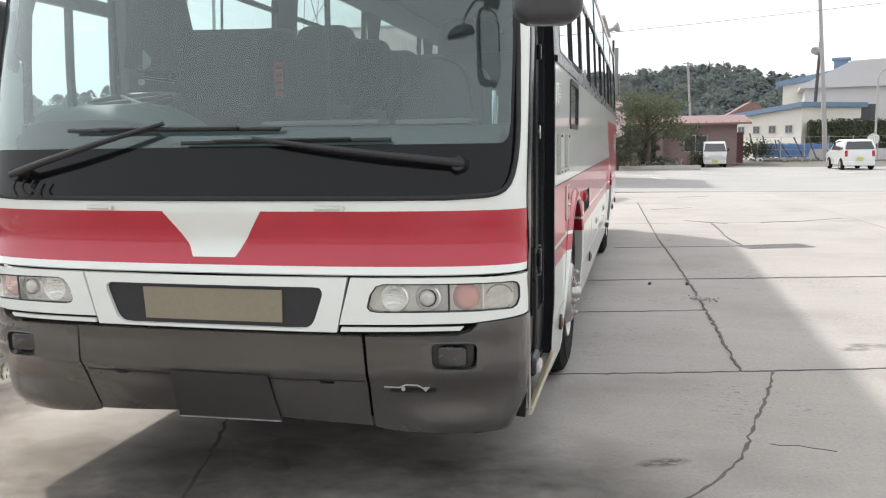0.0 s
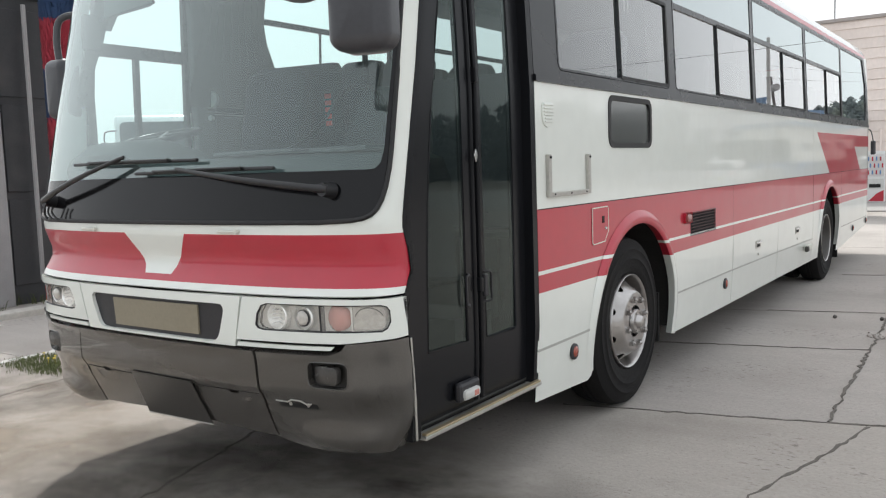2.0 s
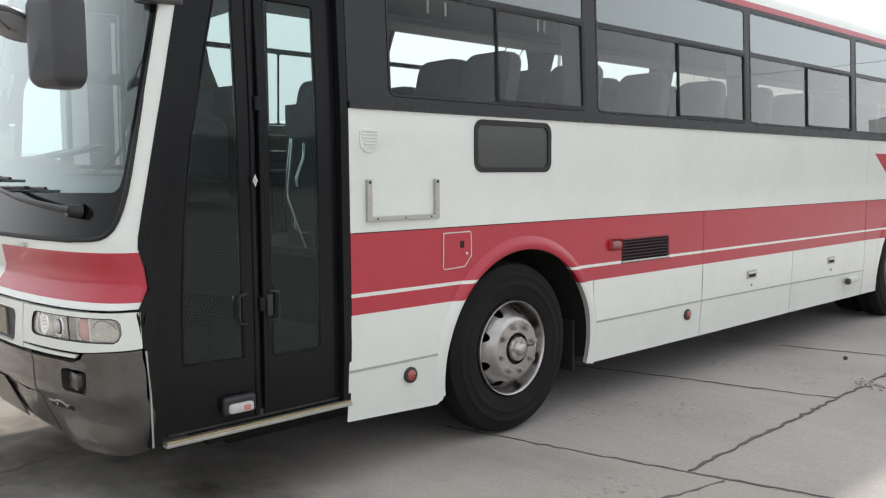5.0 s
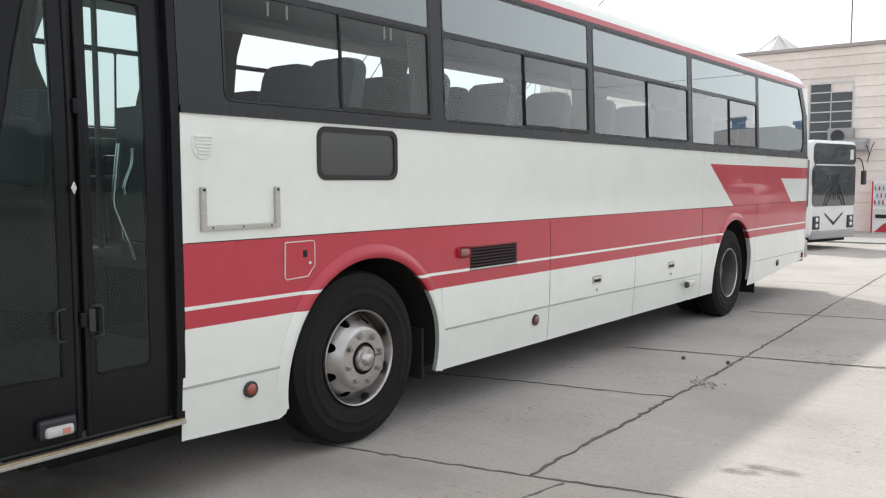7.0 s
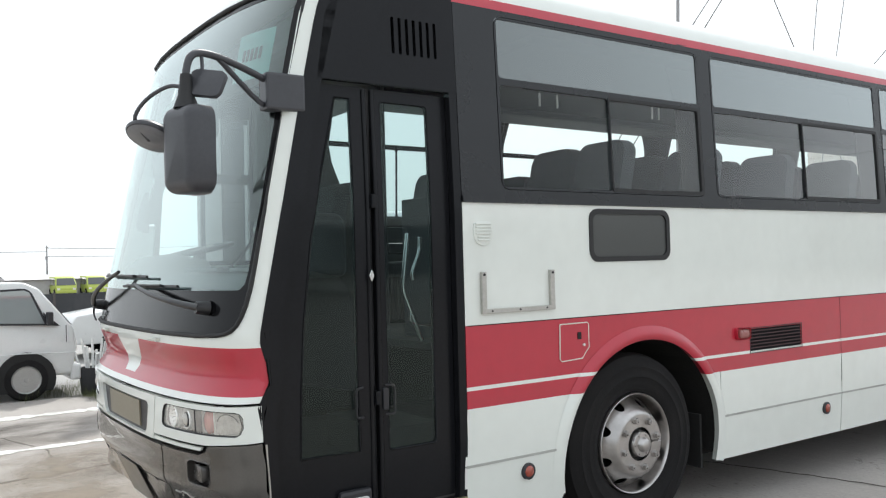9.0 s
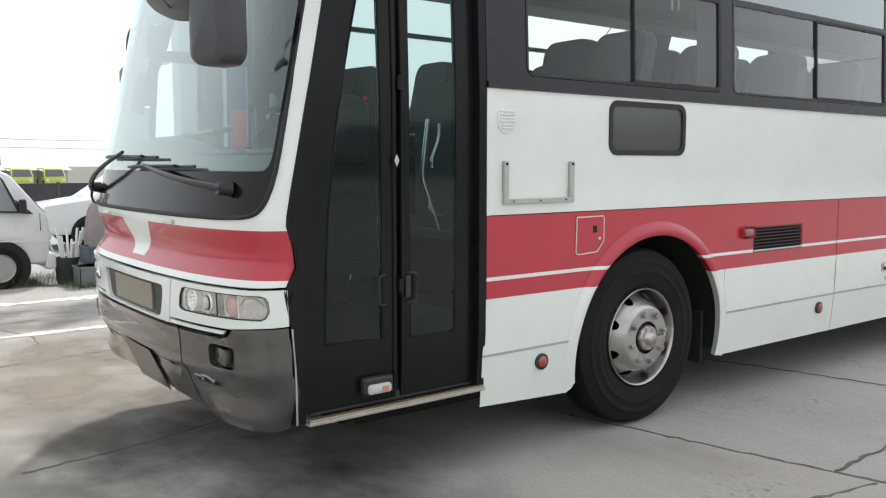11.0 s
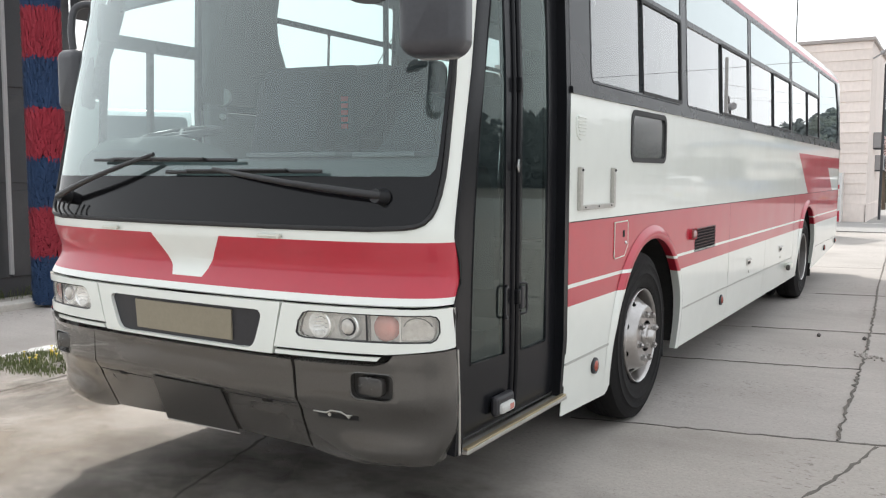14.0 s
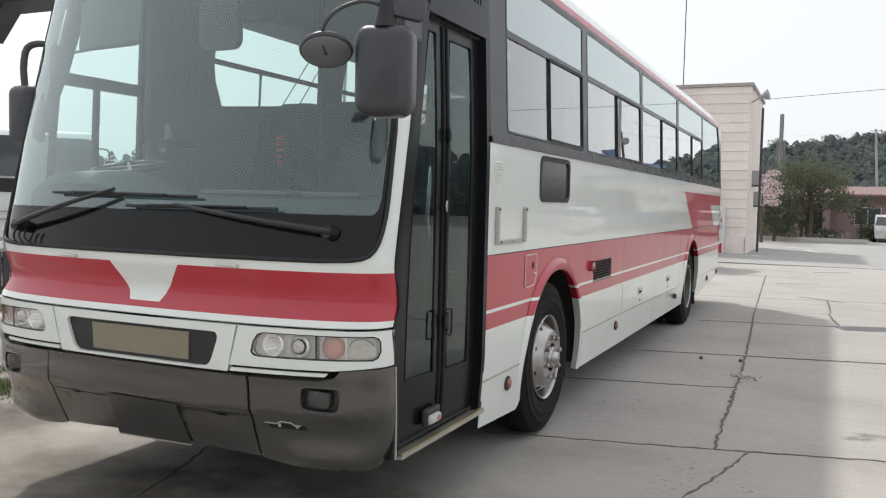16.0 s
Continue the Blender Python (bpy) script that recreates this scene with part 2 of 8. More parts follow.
def smooth_line(pts, n=6):
    """Points on a rounded line through the given ones."""
    pts = [Vector(p) for p in pts]
    out = []
    ext = [pts[0] * 2 - pts[1]] + pts + [pts[-1] * 2 - pts[-2]]
    for i in range(1, len(ext) - 2):
        p0, p1, p2, p3 = ext[i - 1:i + 3]
        for k in range(n):
            t = k / n
            out.append(0.5 * ((2 * p1) + (p2 - p0) * t + (2 * p0 - 5 * p1 + 4 * p2 - p3) * t * t + (3 * p1 - p0 - 3 * p2 + p3) * t ** 3))
    return out + [pts[-1]]


def lathe(bm, prof, seg=40, mi=0, axis="X", centre=(0, 0, 0), caps=True):
    """Turns (along, radius) points round an axis."""
    rings = []
    for a, r in prof:
        ring = []
        for k in range(seg):
            t = 2 * math.pi * k / seg
            c, s = r * math.cos(t), r * math.sin(t)
            v = {"X": (a, c, s), "Y": (c, a, -s), "Z": (c, s, a)}[axis]
            ring.append(bm.verts.new(Vector(v) + Vector(centre)))
        rings.append(ring)
    for a, b in zip(rings, rings[1:]):
        for k in range(seg):
            f = bm.faces.new((a[k], a[(k + 1) % seg], b[(k + 1) % seg], b[k]))
            f.material_index = mi
    for ring, flip in ((rings[0], True), (rings[-1], False)) if caps else ():
        f = bm.faces.new(list(reversed(ring)) if flip else ring)
        f.material_index = mi
    return bm


def prism(bm, poly, fn, depth_vec, mi=0, bevel=0.0):
    """A flat outline, placed by fn(a, b), pushed along depth_vec."""
    vs = [bm.verts.new(fn(a, b)) for a, b in poly]
    f = bm.faces.new(vs)
    f.material_index = mi
    r = bmesh.ops.extrude_face_region(bm, geom=[f])
    top = [g for g in r["geom"] if isinstance(g, bmesh.types.BMVert)]
    for v in top:
        v.co += Vector(depth_vec)
    every = {g for v in vs + top for g in v.link_faces}
    for g in every:
        g.material_index = mi
    bmesh.ops.recalc_face_normals(bm, faces=list(every))
    if bevel:
        es = [e for e in {e for v in top for e in v.link_edges} if all(v in top for v in e.verts)]
        bmesh.ops.bevel(bm, geom=es, offset=bevel, segments=2, affect="EDGES", profile=0.5)
    return bm


def rrect(a0, b0, a1, b1, r=0.03, n=4):
    """A rectangle with rounded corners, counter-clockwise."""
    out = []
    for ca, cb, start in ((a1 - r, b0 + r, -90), (a1 - r, b1 - r, 0), (a0 + r, b1 - r, 90), (a0 + r, b0 + r, 180)):
        for k in range(n + 1):
            t = radians(start + 90 * k / n)
            out.append((ca + r * math.cos(t), cb + r * math.sin(t)))
    return out


def circle(ca, cb, r, n=28, rb=None):
    return [(ca + r * math.cos(2 * math.pi * k / n), cb + (rb or r) * math.sin(2 * math.pi * k / n)) for k in range(n)]


def rounded(pts, r, n=4):
    """An outline with its corners rounded off."""
    out = []
    for k, p in enumerate(pts):
        p0, p1, p2 = Vector(pts[k - 1]), Vector(p), Vector(pts[(k + 1) % len(pts)])
        a, b = p1 + (p0 - p1).normalized() * r, p1 + (p2 - p1).normalized() * r
        for i in range(n + 1):
            t = i / n
            q = a * (1 - t) ** 2 + p1 * 2 * t * (1 - t) + b * t * t
            out.append((q.x, q.y))
    return out


def inside(poly, a, b):
    hit = False
    for (a0, b0), (a1, b1) in zip(poly, poly[1:] + poly[:1]):
        if (b0 > b) != (b1 > b) and a < (a1 - a0) * (b - b0) / (b1 - b0) + a0:
            hit = not hit
    return hit


def slice_flat(bm, p, d, limit=None):
    """Cuts a flat sheet along the line through p with direction d, near the box limit."""
    faces = bm.faces[:]
    if limit:
        a0, b0, a1, b1 = limit
        faces = [f for f in faces if max(v.co.x for v in f.verts) > a0 and min(v.co.x for v in f.verts) < a1
                 and max(v.co.y for v in f.verts) > b0 and min(v.co.y for v in f.verts) < b1]
    geom = list({v for f in faces for v in f.verts}) + list({e for f in faces for e in f.edges}) + faces
    if geom:
        bmesh.ops.bisect_plane(bm, geom=geom, dist=1e-5, plane_co=(p[0], p[1], 0), plane_no=(-d[1], d[0], 0))


def cut_round(bm, poly, remove=True):
    """Cuts a convex outline into a flat sheet; the inside goes where remove is set."""
    xs, ys = [p[0] for p in poly], [p[1] for p in poly]
    lim = (min(xs) - 1e-4, min(ys) - 1e-4, max(xs) + 1e-4, max(ys) + 1e-4)
    for (a0, b0), (a1, b1) in zip(poly, poly[1:] + poly[:1]):
        if abs(a1 - a0) + abs(b1 - b0) > 1e-6:
            slice_flat(bm, (a0, b0), (a1 - a0, b1 - b0), lim)
    if remove:
        gone = [f for f in bm.faces if inside(poly, *f.calc_center_median().xy)]
        bmesh.ops.delete(bm, geom=gone, context="FACES")


def thicken(bm, t):
    bm.normal_update()
    faces, verts = bm.faces[:], bm.verts[:]
    rim = [e for e in bm.edges if len(e.link_faces) == 1]
    inner = {v: bm.verts.new(v.co - v.normal * t) for v in verts}
    for f in faces:
        g = bm.faces.new([inner[v] for v in reversed(f.verts)])
        g.material_index = f.material_index
    for e in rim:
        lp = e.link_loops[0]
        a, b = lp.vert, lp.link_loop_next.vert
        g = bm.faces.new((b, a, inner[a], inner[b]))
        g.material_index = lp.face.material_index


def sheet(poly, fn, out, step=(0.1, 0.1), holes=(), paint=None, marks=(), thick=0.004):
    """A sheet of panel: a flat outline cut to a grid, with holes and paint edges, laid on a surface by fn(a, b). out: which way is outside.
    paint(a, b) gives the material's number; marks: convex outlines of paint."""
    bm = bmesh.new()
    bm.faces.new([bm.verts.new((a, b, 0)) for a, b in poly])
    bmesh.ops.triangulate(bm, faces=bm.faces[:])
    xs, ys = [p[0] for p in poly], [p[1] for p in poly]
    for lo, hi, s, d in ((min(xs), max(xs), step[0], 0), (min(ys), max(ys), step[1], 1)):
        if s:
            n = max(1, round((hi - lo) / s))
            for k in range(1, n):
                c = lo + (hi - lo) * k / n
                slice_flat(bm, (c, 0) if d == 0 else (0, c), (0, 1) if d == 0 else (1, 0))
    for m in marks:
        if len(m) == 2:
            slice_flat(bm, m[0], (m[1][0] - m[0][0], m[1][1] - m[0][1]))
        else:
            cut_round(bm, m, False)
    for h in holes:
        cut_round(bm, h)
    bmesh.ops.dissolve_degenerate(bm, dist=1e-5, edges=bm.edges[:])
    for f in bm.faces:
        if paint:
            f.material_index = paint(*f.calc_center_median().xy)
    for v in bm.verts:
        v.co = Vector(fn(v.co.x, v.co.y))
    bm.normal_update()
    if sum((f.normal.dot(Vector(out)) * f.calc_area() for f in bm.faces)) < 0:
        bmesh.ops.reverse_faces(bm, faces=bm.faces[:])
    if thick:
        thicken(bm, thick)
    return bm

# ---- the bus: its skin as surfaces ----
W, LENGTH, BULGE, ROUND = 1.235, 12.8, 0.30, 2.6      # half width, length, depth of the bowed front
BUS_AT = (-1.72, 3.06, 0.0)
NOSE = ((0.30, 0.25), (0.36, 0.16), (0.385, 0.115), (0.41, 0.078), (0.43, 0.062), (0.455, 0.054), (0.485, 0.055), (0.51, 0.06), (0.54, 0.064), (0.565, 0.06), (0.63, 0.026), (0.665, 0.002), (0.72, 0.0), (0.80, 0.0), (0.84, -0.012), (1.05, -0.02),
        (1.09, 0.003), (1.12, 0.026), (1.165, 0.052), (1.185, 0.054), (1.30, 0.014), (1.34, 0.012), (1.38, 0.018), (1.44, 0.03), (2.5, 0.255), (2.85, 0.335), (3.0, 0.39), (3.10, 0.46), (3.18, 0.56), (3.25, 0.72), (3.30, 0.95), (3.34, 1.4))
TUCK = ((0.30, 0.24), (0.41, 0.126), (0.45, 0.106), (0.49, 0.087), (0.53, 0.069), (0.57, 0.05), (0.63, 0.022))     # the lower edge between the bumper ends
LEAN_IN = ((0.28, 0.03), (0.5, 0.012), (0.7, 0.0), (1.97, 0.0), (3.02, 0.045), (3.08, 0.055), (3.15, 0.085), (3.21, 0.14), (3.27, 0.26), (3.31, 0.46), (3.34, 0.8))


def fall(y):
    """How far the yard lies below its height at the front of the bus."""
    return -0.0065 * min(9.0, max(0.0, y - 6.0))


def along(table, z):
    return float(np.interp(z, [p[0] for p in table], [p[1] for p in table]))


def half_width(z):
    return W - along(LEAN_IN, z)


def bow(x):
    """How far the front falls back at a distance x from the middle."""
    q = min(1.0, abs(x) / W)
    return BULGE * (1 - (1 - q ** ROUND) ** (1 / ROUND))


def to_arc(x):
    q = min(1.0, abs(x) / W)
    return math.copysign(math.asin(q ** (ROUND / 2)) * 2 / math.pi, x)


def front(off=0.0):
    """The bowed front: (arc, z) to a place; off: metres proud of it."""
    def fn(a, z):
        t = abs(a) * math.pi / 2
        hw = half_width(z)
        x = math.copysign(math.sin(t) ** (2 / ROUND), a) * hw
        tuck = along(NOSE, z)
        if z < 0.6:
            w = min(1.0, max(0.0, (abs(x) - 0.62) / 0.3))
            w = w * w * (3 - 2 * w)
            tuck = along(TUCK, z) * (1 - w) + tuck * w
            tuck = 0.03 + (tuck - 0.03) * (1 - 0.8 * abs(a) ** 3)
            x *= 1 - 1.5 * (0.6 - z) * abs(a) ** 3 * (0.6 - z)
        y = tuck + BULGE * (1 - max(0.0, math.cos(t)) ** (2 / ROUND))
        n = Vector((math.copysign(abs(x / W) ** 4, a), -1, 0)).normalized()
        return Vector((x, y, z)) + n * off
    return fn


def on_front(x, z, off=0.0):
    return front(off)(to_arc(x), z)


def outline(pts, n=5):
    """An outline in x and z, turned to arc and z with points along its edges."""
    out = []
    for (a0, b0), (a1, b1) in zip(pts, pts[1:] + pts[:1]):
        k = n if abs(a1 - a0) > 0.08 else 1
        out += [(to_arc(a0 + (a1 - a0) * i / k), b0 + (b1 - b0) * i / k) for i in range(k)]
    return out


def side(s=1, off=0.0):
    """The flank: (y, z) to a place; s: 1 or -1."""
    def fn(y, z):
        x = half_width(z)
        t = (y - (LENGTH - 0.32)) / 0.32
        if t > 0:
            x -= 0.32 * (1 - math.sqrt(max(0.0, 1 - min(1, t) ** 2)))
        return Vector((s * (x + off), y, z))
    return fn


bus = thing("bus", "white and red coach with grey bumper and closed black door", "bus", pose(*BUS_AT))

BAND_TOP, LINE_TOP, LINE_LOW, BAND_LOW, BELT = 1.328, 1.012, 0.992, 0.90, 1.968
SKIRT, WAIST = 0.325, 0.605
AXLES = (2.66, 9.22)
ARCHES = ((2.735, 0.48, 0.69), (9.28, 0.50, 0.665))   # openings: y, z, radius


def flank_paint(y, z):
    if y > 8.42 and z > BAND_TOP:
        low, high, rear = 1.33, 1.83, 1.668
        if z < high and y > 8.42 + (high - z) * 1.62:
            if not (z < rear and y > 11.15 + (rear - z) * 1.55):
                return 1
        return 0
    if BAND_LOW < z < BAND_TOP and not LINE_LOW < z < LINE_TOP:
        return 1
    return 0


FLANK_MARKS = [((0, BAND_TOP), (1, BAND_TOP)), ((0, LINE_TOP), (1, LINE_TOP)), ((0, LINE_LOW), (1, LINE_LOW)), ((0, BAND_LOW), (1, BAND_LOW))]
REAR_MARKS = [[(8.42, 1.83), (9.23, 1.33), (13.2, 1.33), (13.2, 1.83)], [(11.15, 1.668), (11.674, 1.33), (13.2, 1.33), (13.2, 1.668)]]
ARCH_HOLES = [circle(y, z, r, 36) for y, z, r in ARCHES]


def flank_panel(name, pts, s, holes=(), marks=(), step=(0.35, 0.2), label=""):
    ob = part(name, sheet(pts, side(s), (s, 0, 0), step, holes, flank_paint, list(marks), 0.004), [WHITE, RED], bus, label, 40)
    return ob


for s in (1, -1):
    front_y = 1.385 if s == 1 else 0.36
    # upper flank in two long sheets, with a thin gap where they meet
    holes = [ARCH_HOLES[0]]
    if s == 1:
        holes = holes + [rrect(2.31, 1.665, 2.955, 1.925, 0.05), rrect(3.775, 1.0, 4.365, 1.155, 0.008, 1)]
    else:
        holes = holes + [[(0.50, 1.69), (1.23, 1.69), (1.23, 2.2), (0.54, 2.2)]]
    flank_panel("side_panel", [(front_y, BAND_LOW), (8.223, BAND_LOW), (8.223, BELT), (front_y, BELT)], s, holes, FLANK_MARKS)
    flank_panel("side_panel", [(8.227, BAND_LOW), (12.79, BAND_LOW), (12.79, BELT), (8.227, BELT)], s, [ARCH_HOLES[1]], FLANK_MARKS[:4] + REAR_MARKS, (0.16, 0.2))
    # skirt panels, split by narrow gaps
    g = 0.0025
    skirts = [
        ("skirt_panel", [(front_y - 0.02, SKIRT + 0.01), (2.0, SKIRT - 0.02), (2.045, SKIRT + 0.0), (2.07, SKIRT + 0.05), (2.3, WAIST - g), (front_y - 0.02, WAIST - g)]),
        ("skirt_panel", [(front_y - 0.02, WAIST + g), (2.3, WAIST + g), (2.3, BAND_LOW), (front_y, BAND_LOW)]),
        ("locker_door", [(3.445, SKIRT - 0.005), (4.878, SKIRT - 0.01), (4.878, WAIST - g), (3.445, WAIST - g)]),
        ("locker_door", [(3.445, WAIST + g), (4.878, WAIST + g), (4.878, BAND_LOW), (3.445, BAND_LOW)]),
        ("skirt_panel", [(3.0, SKIRT - 0.005), (3.438, SKIRT - 0.005), (3.438, BAND_LOW), (3.0, BAND_LOW)]),
        ("locker_door", [(4.886, SKIRT - 0.01), (6.488, SKIRT - 0.01), (6.488, WAIST - 0.01 - g), (4.886, WAIST - g)]),
        ("locker_door", [(4.886, WAIST + g), (6.488, WAIST - 0.01 + g), (6.488, BAND_LOW), (4.886, BAND_LOW)]),
        ("locker_door", [(6.496, SKIRT - 0.01), (8.222, SKIRT - 0.015), (8.222, WAIST - 0.03 - g), (6.496, WAIST - 0.01 - g)]),
        ("locker_door", [(6.496, WAIST - 0.01 + g), (8.222, WAIST - 0.03 + g), (8.222, BAND_LOW), (6.496, BAND_LOW)]),
        ("skirt_panel", [(8.23, SKIRT - 0.015), (9.0, SKIRT - 0.015), (9.0, BAND_LOW), (8.23, BAND_LOW)]),
        ("skirt_panel", [(9.5, SKIRT - 0.05), (10.1, SKIRT - 0.05), (10.1, BAND_LOW), (9.5, BAND_LOW)]),
        ("engine_door", [(10.108, SKIRT - 0.05), (12.79, SKIRT + 0.14), (12.79, BAND_LOW), (10.108, BAND_LOW)]),
    ]
    for nm, pts in skirts:
        y0, y1 = min(p[0] for p in pts), max(p[0] for p in pts)
        flank_panel(nm, pts, s, [h for h, (y, z, r) in zip(ARCH_HOLES, ARCHES) if y0 < y + r and y1 > y - r], (), (0.16 if y1 > 12 else 0.4, 0.2))
    # thin dark seams between the sheets
    for y0, z0, y1, z1 in ((front_y + 0.01, BAND_TOP - 0.003, 5.0, BAND_TOP + 0.002), (5.0, BAND_TOP - 0.003, 9.5, BAND_TOP + 0.002), (4.880, BAND_LOW, 4.884, BAND_TOP), (9.5, BAND_TOP - 0.003, 12.76, BAND_TOP + 0.002), (8.221, BAND_LOW, 8.229, BAND_TOP), (10.101, BAND_LOW, 10.107, BAND_TOP), (10.12, WAIST - 0.035, 12.6, WAIST - 0.03)):
        part("panel_seam", sheet([(y0, z0), (y1, z0), (y1, z1), (y0, z1)], side(s, 0.0012), (s, 0, 0), (0.16, 0.3), thick=0), DARK, bus)
    # flared lips round the wheel openings
    for y, zc, ra in ARCHES:
        bm = bmesh.new()
        lip = ((ra + 0.012, -0.045), (ra - 0.004, -0.004), (ra - 0.009, 0.016), (ra + 0.005, 0.026), (ra + 0.028, 0.027), (ra + 0.05, 0.018), (ra + 0.075, 0.002))
        rows = []
        steps = [radians(a) for a in range(-13, 195, 4)]
        for t in steps:
            fade = max(0.12, min(1.0, 0.12 + 0.88 * (math.sin(t) + 0.1) / 0.7))
            rows.append([bm.verts.new((s * (half_width(zc + r * math.sin(t)) + o * (fade if o > 0 else 1)), y + r * math.cos(t), zc + r * math.sin(t))) for r, o in lip])
        for a, b in zip(rows, rows[1:]):
            for k in range(len(lip) - 1):
                bm.faces.new((a[k], a[k + 1], b[k + 1], b[k]))
        for level in (BAND_LOW, LINE_LOW, LINE_TOP):
            bmesh.ops.bisect_plane(bm, geom=bm.verts[:] + bm.edges[:] + bm.faces[:], plane_co=(0, 0, level), plane_no=(0, 0, 1))
        for fc in bm.faces:
            z = fc.calc_center_median().z
            fc.material_index = 1 if z > LINE_TOP or BAND_LOW < z < LINE_LOW else 0
        bmesh.ops.recalc_face_normals(bm, faces=bm.faces[:])
        part("wheel_arch", bm, [WHITE, RED], bus, "", 50)
        # dark wheel housing behind the opening
        bm = bmesh.new()
        prev = None
        for t in range(-9, 190, 11):
            t = radians(t)
            row = [bm.verts.new((s * d, y + (ra + 0.035) * math.cos(t), zc + (ra + 0.035) * math.sin(t))) for d in (W - 0.03, 0.62)]
            if prev:
                bm.faces.new((prev[0], prev[1], row[1], row[0]))
            prev = row
        box(bm, min(s * 0.60, s * 0.62), max(s * 0.60, s * 0.62), y - 0.70, y + 0.70, 0.44, 1.25)
        part("wheel_housing", bm, UNDER, bus)
        # mud flap behind the wheel
        back = 0.60 if y < 5 else 1.12
        part("mud_flap", boxes((min(s * 0.70, s * 1.14), max(s * 0.70, s * 1.14), y + back, y + back + 0.02, 0.27 if y < 5 else 0.12, 0.62)), DARK, bus)

# ---- window bands ----
WINDOWS = ((1.655, 3.345, 2.50), (3.475, 5.545, 4.50), (5.625, 7.79, 6.74), (7.885, 10.09, 9.06))
SILL, HEAD, BAR0, BAR1 = 2.045, 2.985, 2.61, 2.65


def window_unit(y0, y1, slide, s, n):
    """One bus window: frame with a fixed upper pane and two sliding lower panes."""
    inner = [rrect(y0 + 0.014, BAR1, y1 - 0.014, HEAD - 0.012, 0.02, 3), rrect(y0 + 0.014, SILL + 0.012, slide - 0.006, BAR0, 0.02, 3), rrect(slide + 0.006, SILL + 0.012, y1 - 0.014, BAR0, 0.02, 3)]
    fr = part("side_window", sheet(rrect(y0, SILL, y1, HEAD, 0.05, 3), side(s, 0.002), (s, 0, 0), (0.5, 0.3), inner, thick=0.014), FRAME, bus, "black-framed sliding window", 30)
    for k, h in enumerate(inner):
        a0, a1 = min(p[0] for p in h) - 0.01, max(p[0] for p in h) + 0.01
        b0, b1 = min(p[1] for p in h) - 0.01, max(p[1] for p in h) + 0.01
        off = (-0.003, -0.009, -0.005)[k]
        part("pane", sheet([(a0, b0), (a1, b0), (a1, b1), (a0, b1)], side(s, off), (s, 0, 0), (0.6, 0.3), thick=0.0), (GREYPANE if s == 1 else GLASS) if k == 0 else GLASS, fr, "upper glass greyed for dim ceiling and sky sheen" if k == 0 else "").visible_shadow = k == 0 and s == 1
    if s == 1:
        part("rail", sheet(rrect(slide - 0.004, SILL + 0.008, y1 - 0.006, BAR0 + 0.012, 0.02, 3), side(s, 0.006), (s, 0, 0), (0.6, 0.3), [rrect(slide + 0.007, SILL + 0.028, y1 - 0.03, BAR0 - 0.008, 0.016, 3)], thick=0.02), RUBBER, fr)


for s in (1, -1):
    holes = [rrect(a - 0.004, SILL - 0.004, b + 0.004, HEAD + 0.004, 0.05, 3) for a, b, _ in WINDOWS]
    rear_hole = [(10.17, 2.065), (12.17, 2.065), (12.27, 2.20), (12.27, 2.62), (12.05, 2.99), (10.17, 2.985)]
    y0 = 1.385 if s == 1 else 0.44
    poly = [(y0, BELT + 0.012), (12.45, BELT + 0.012), (12.45, 2.6), (12.2, 3.03), (y0 if s == 1 else 0.70, 3.03)]
    if s == -1:
        holes.append([(0.50, 1.69), (1.23, 1.69), (1.23, 2.78), (0.72, 2.78), (0.54, 2.2)])
    part("window_band", sheet(poly, side(s), (s, 0, 0), (0.3, 0.2), holes + [rear_hole], thick=0.03), FRAME, bus, "black window band", 30)
    part("belt_moulding", sheet([(max(y0, 1.24), BELT + 0.001), (12.45, BELT + 0.001), (12.45, BELT + 0.035), (max(y0, 1.24), BELT + 0.035)], side(s, 0.012), (s, 0, 0), (0.4, 0), thick=0.014), FRAME, bus)
    part("rear_side_window", sheet([(a, b) for a, b in rear_hole], side(s, -0.012), (s, 0, 0), (0.3, 0.2), thick=0.0), GREYPANE if s == 1 else GLASS, bus, "fixed rear glass greyed like the upper panes")
    part("rear_corner_panel", sheet([(12.45, BELT), (12.79, BELT), (12.79, 3.02), (12.2, 3.03), (12.45, 2.6)], side(s), (s, 0, 0), (0.08, 0.2), thick=0.02), WHITE, bus, "", 40)
    for n, (a, b, c) in enumerate(WINDOWS):
        window_unit(a, b, c, s, n)
# driver's window on the far flank
dw = part("driver_window", sheet([(0.495, 1.685), (1.235, 1.685), (1.235, 2.785), (0.715, 2.785), (0.535, 2.2)], side(-1, 0.003), (-1, 0, 0), (0.3, 0.3),
                                 [[(0.535, 1.715), (0.838, 1.715), (0.838, 2.275), (0.60, 2.275), (0.57, 2.2)], [(0.87, 1.715), (1.205, 1.715), (1.205, 2.275), (0.87, 2.275)], [(0.63, 2.35), (1.205, 2.35), (1.205, 2.755), (0.75, 2.755)]], thick=0.03), FRAME, bus, "driver's window with a cross bar")
part("pane", sheet([(0.53, 1.705), (1.21, 1.705), (1.21, 2.76), (0.74, 2.76), (0.56, 2.2)], side(-1, -0.012), (-1, 0, 0), (0, 0), thick=0.0), GLASS, dw).visible_shadow = False

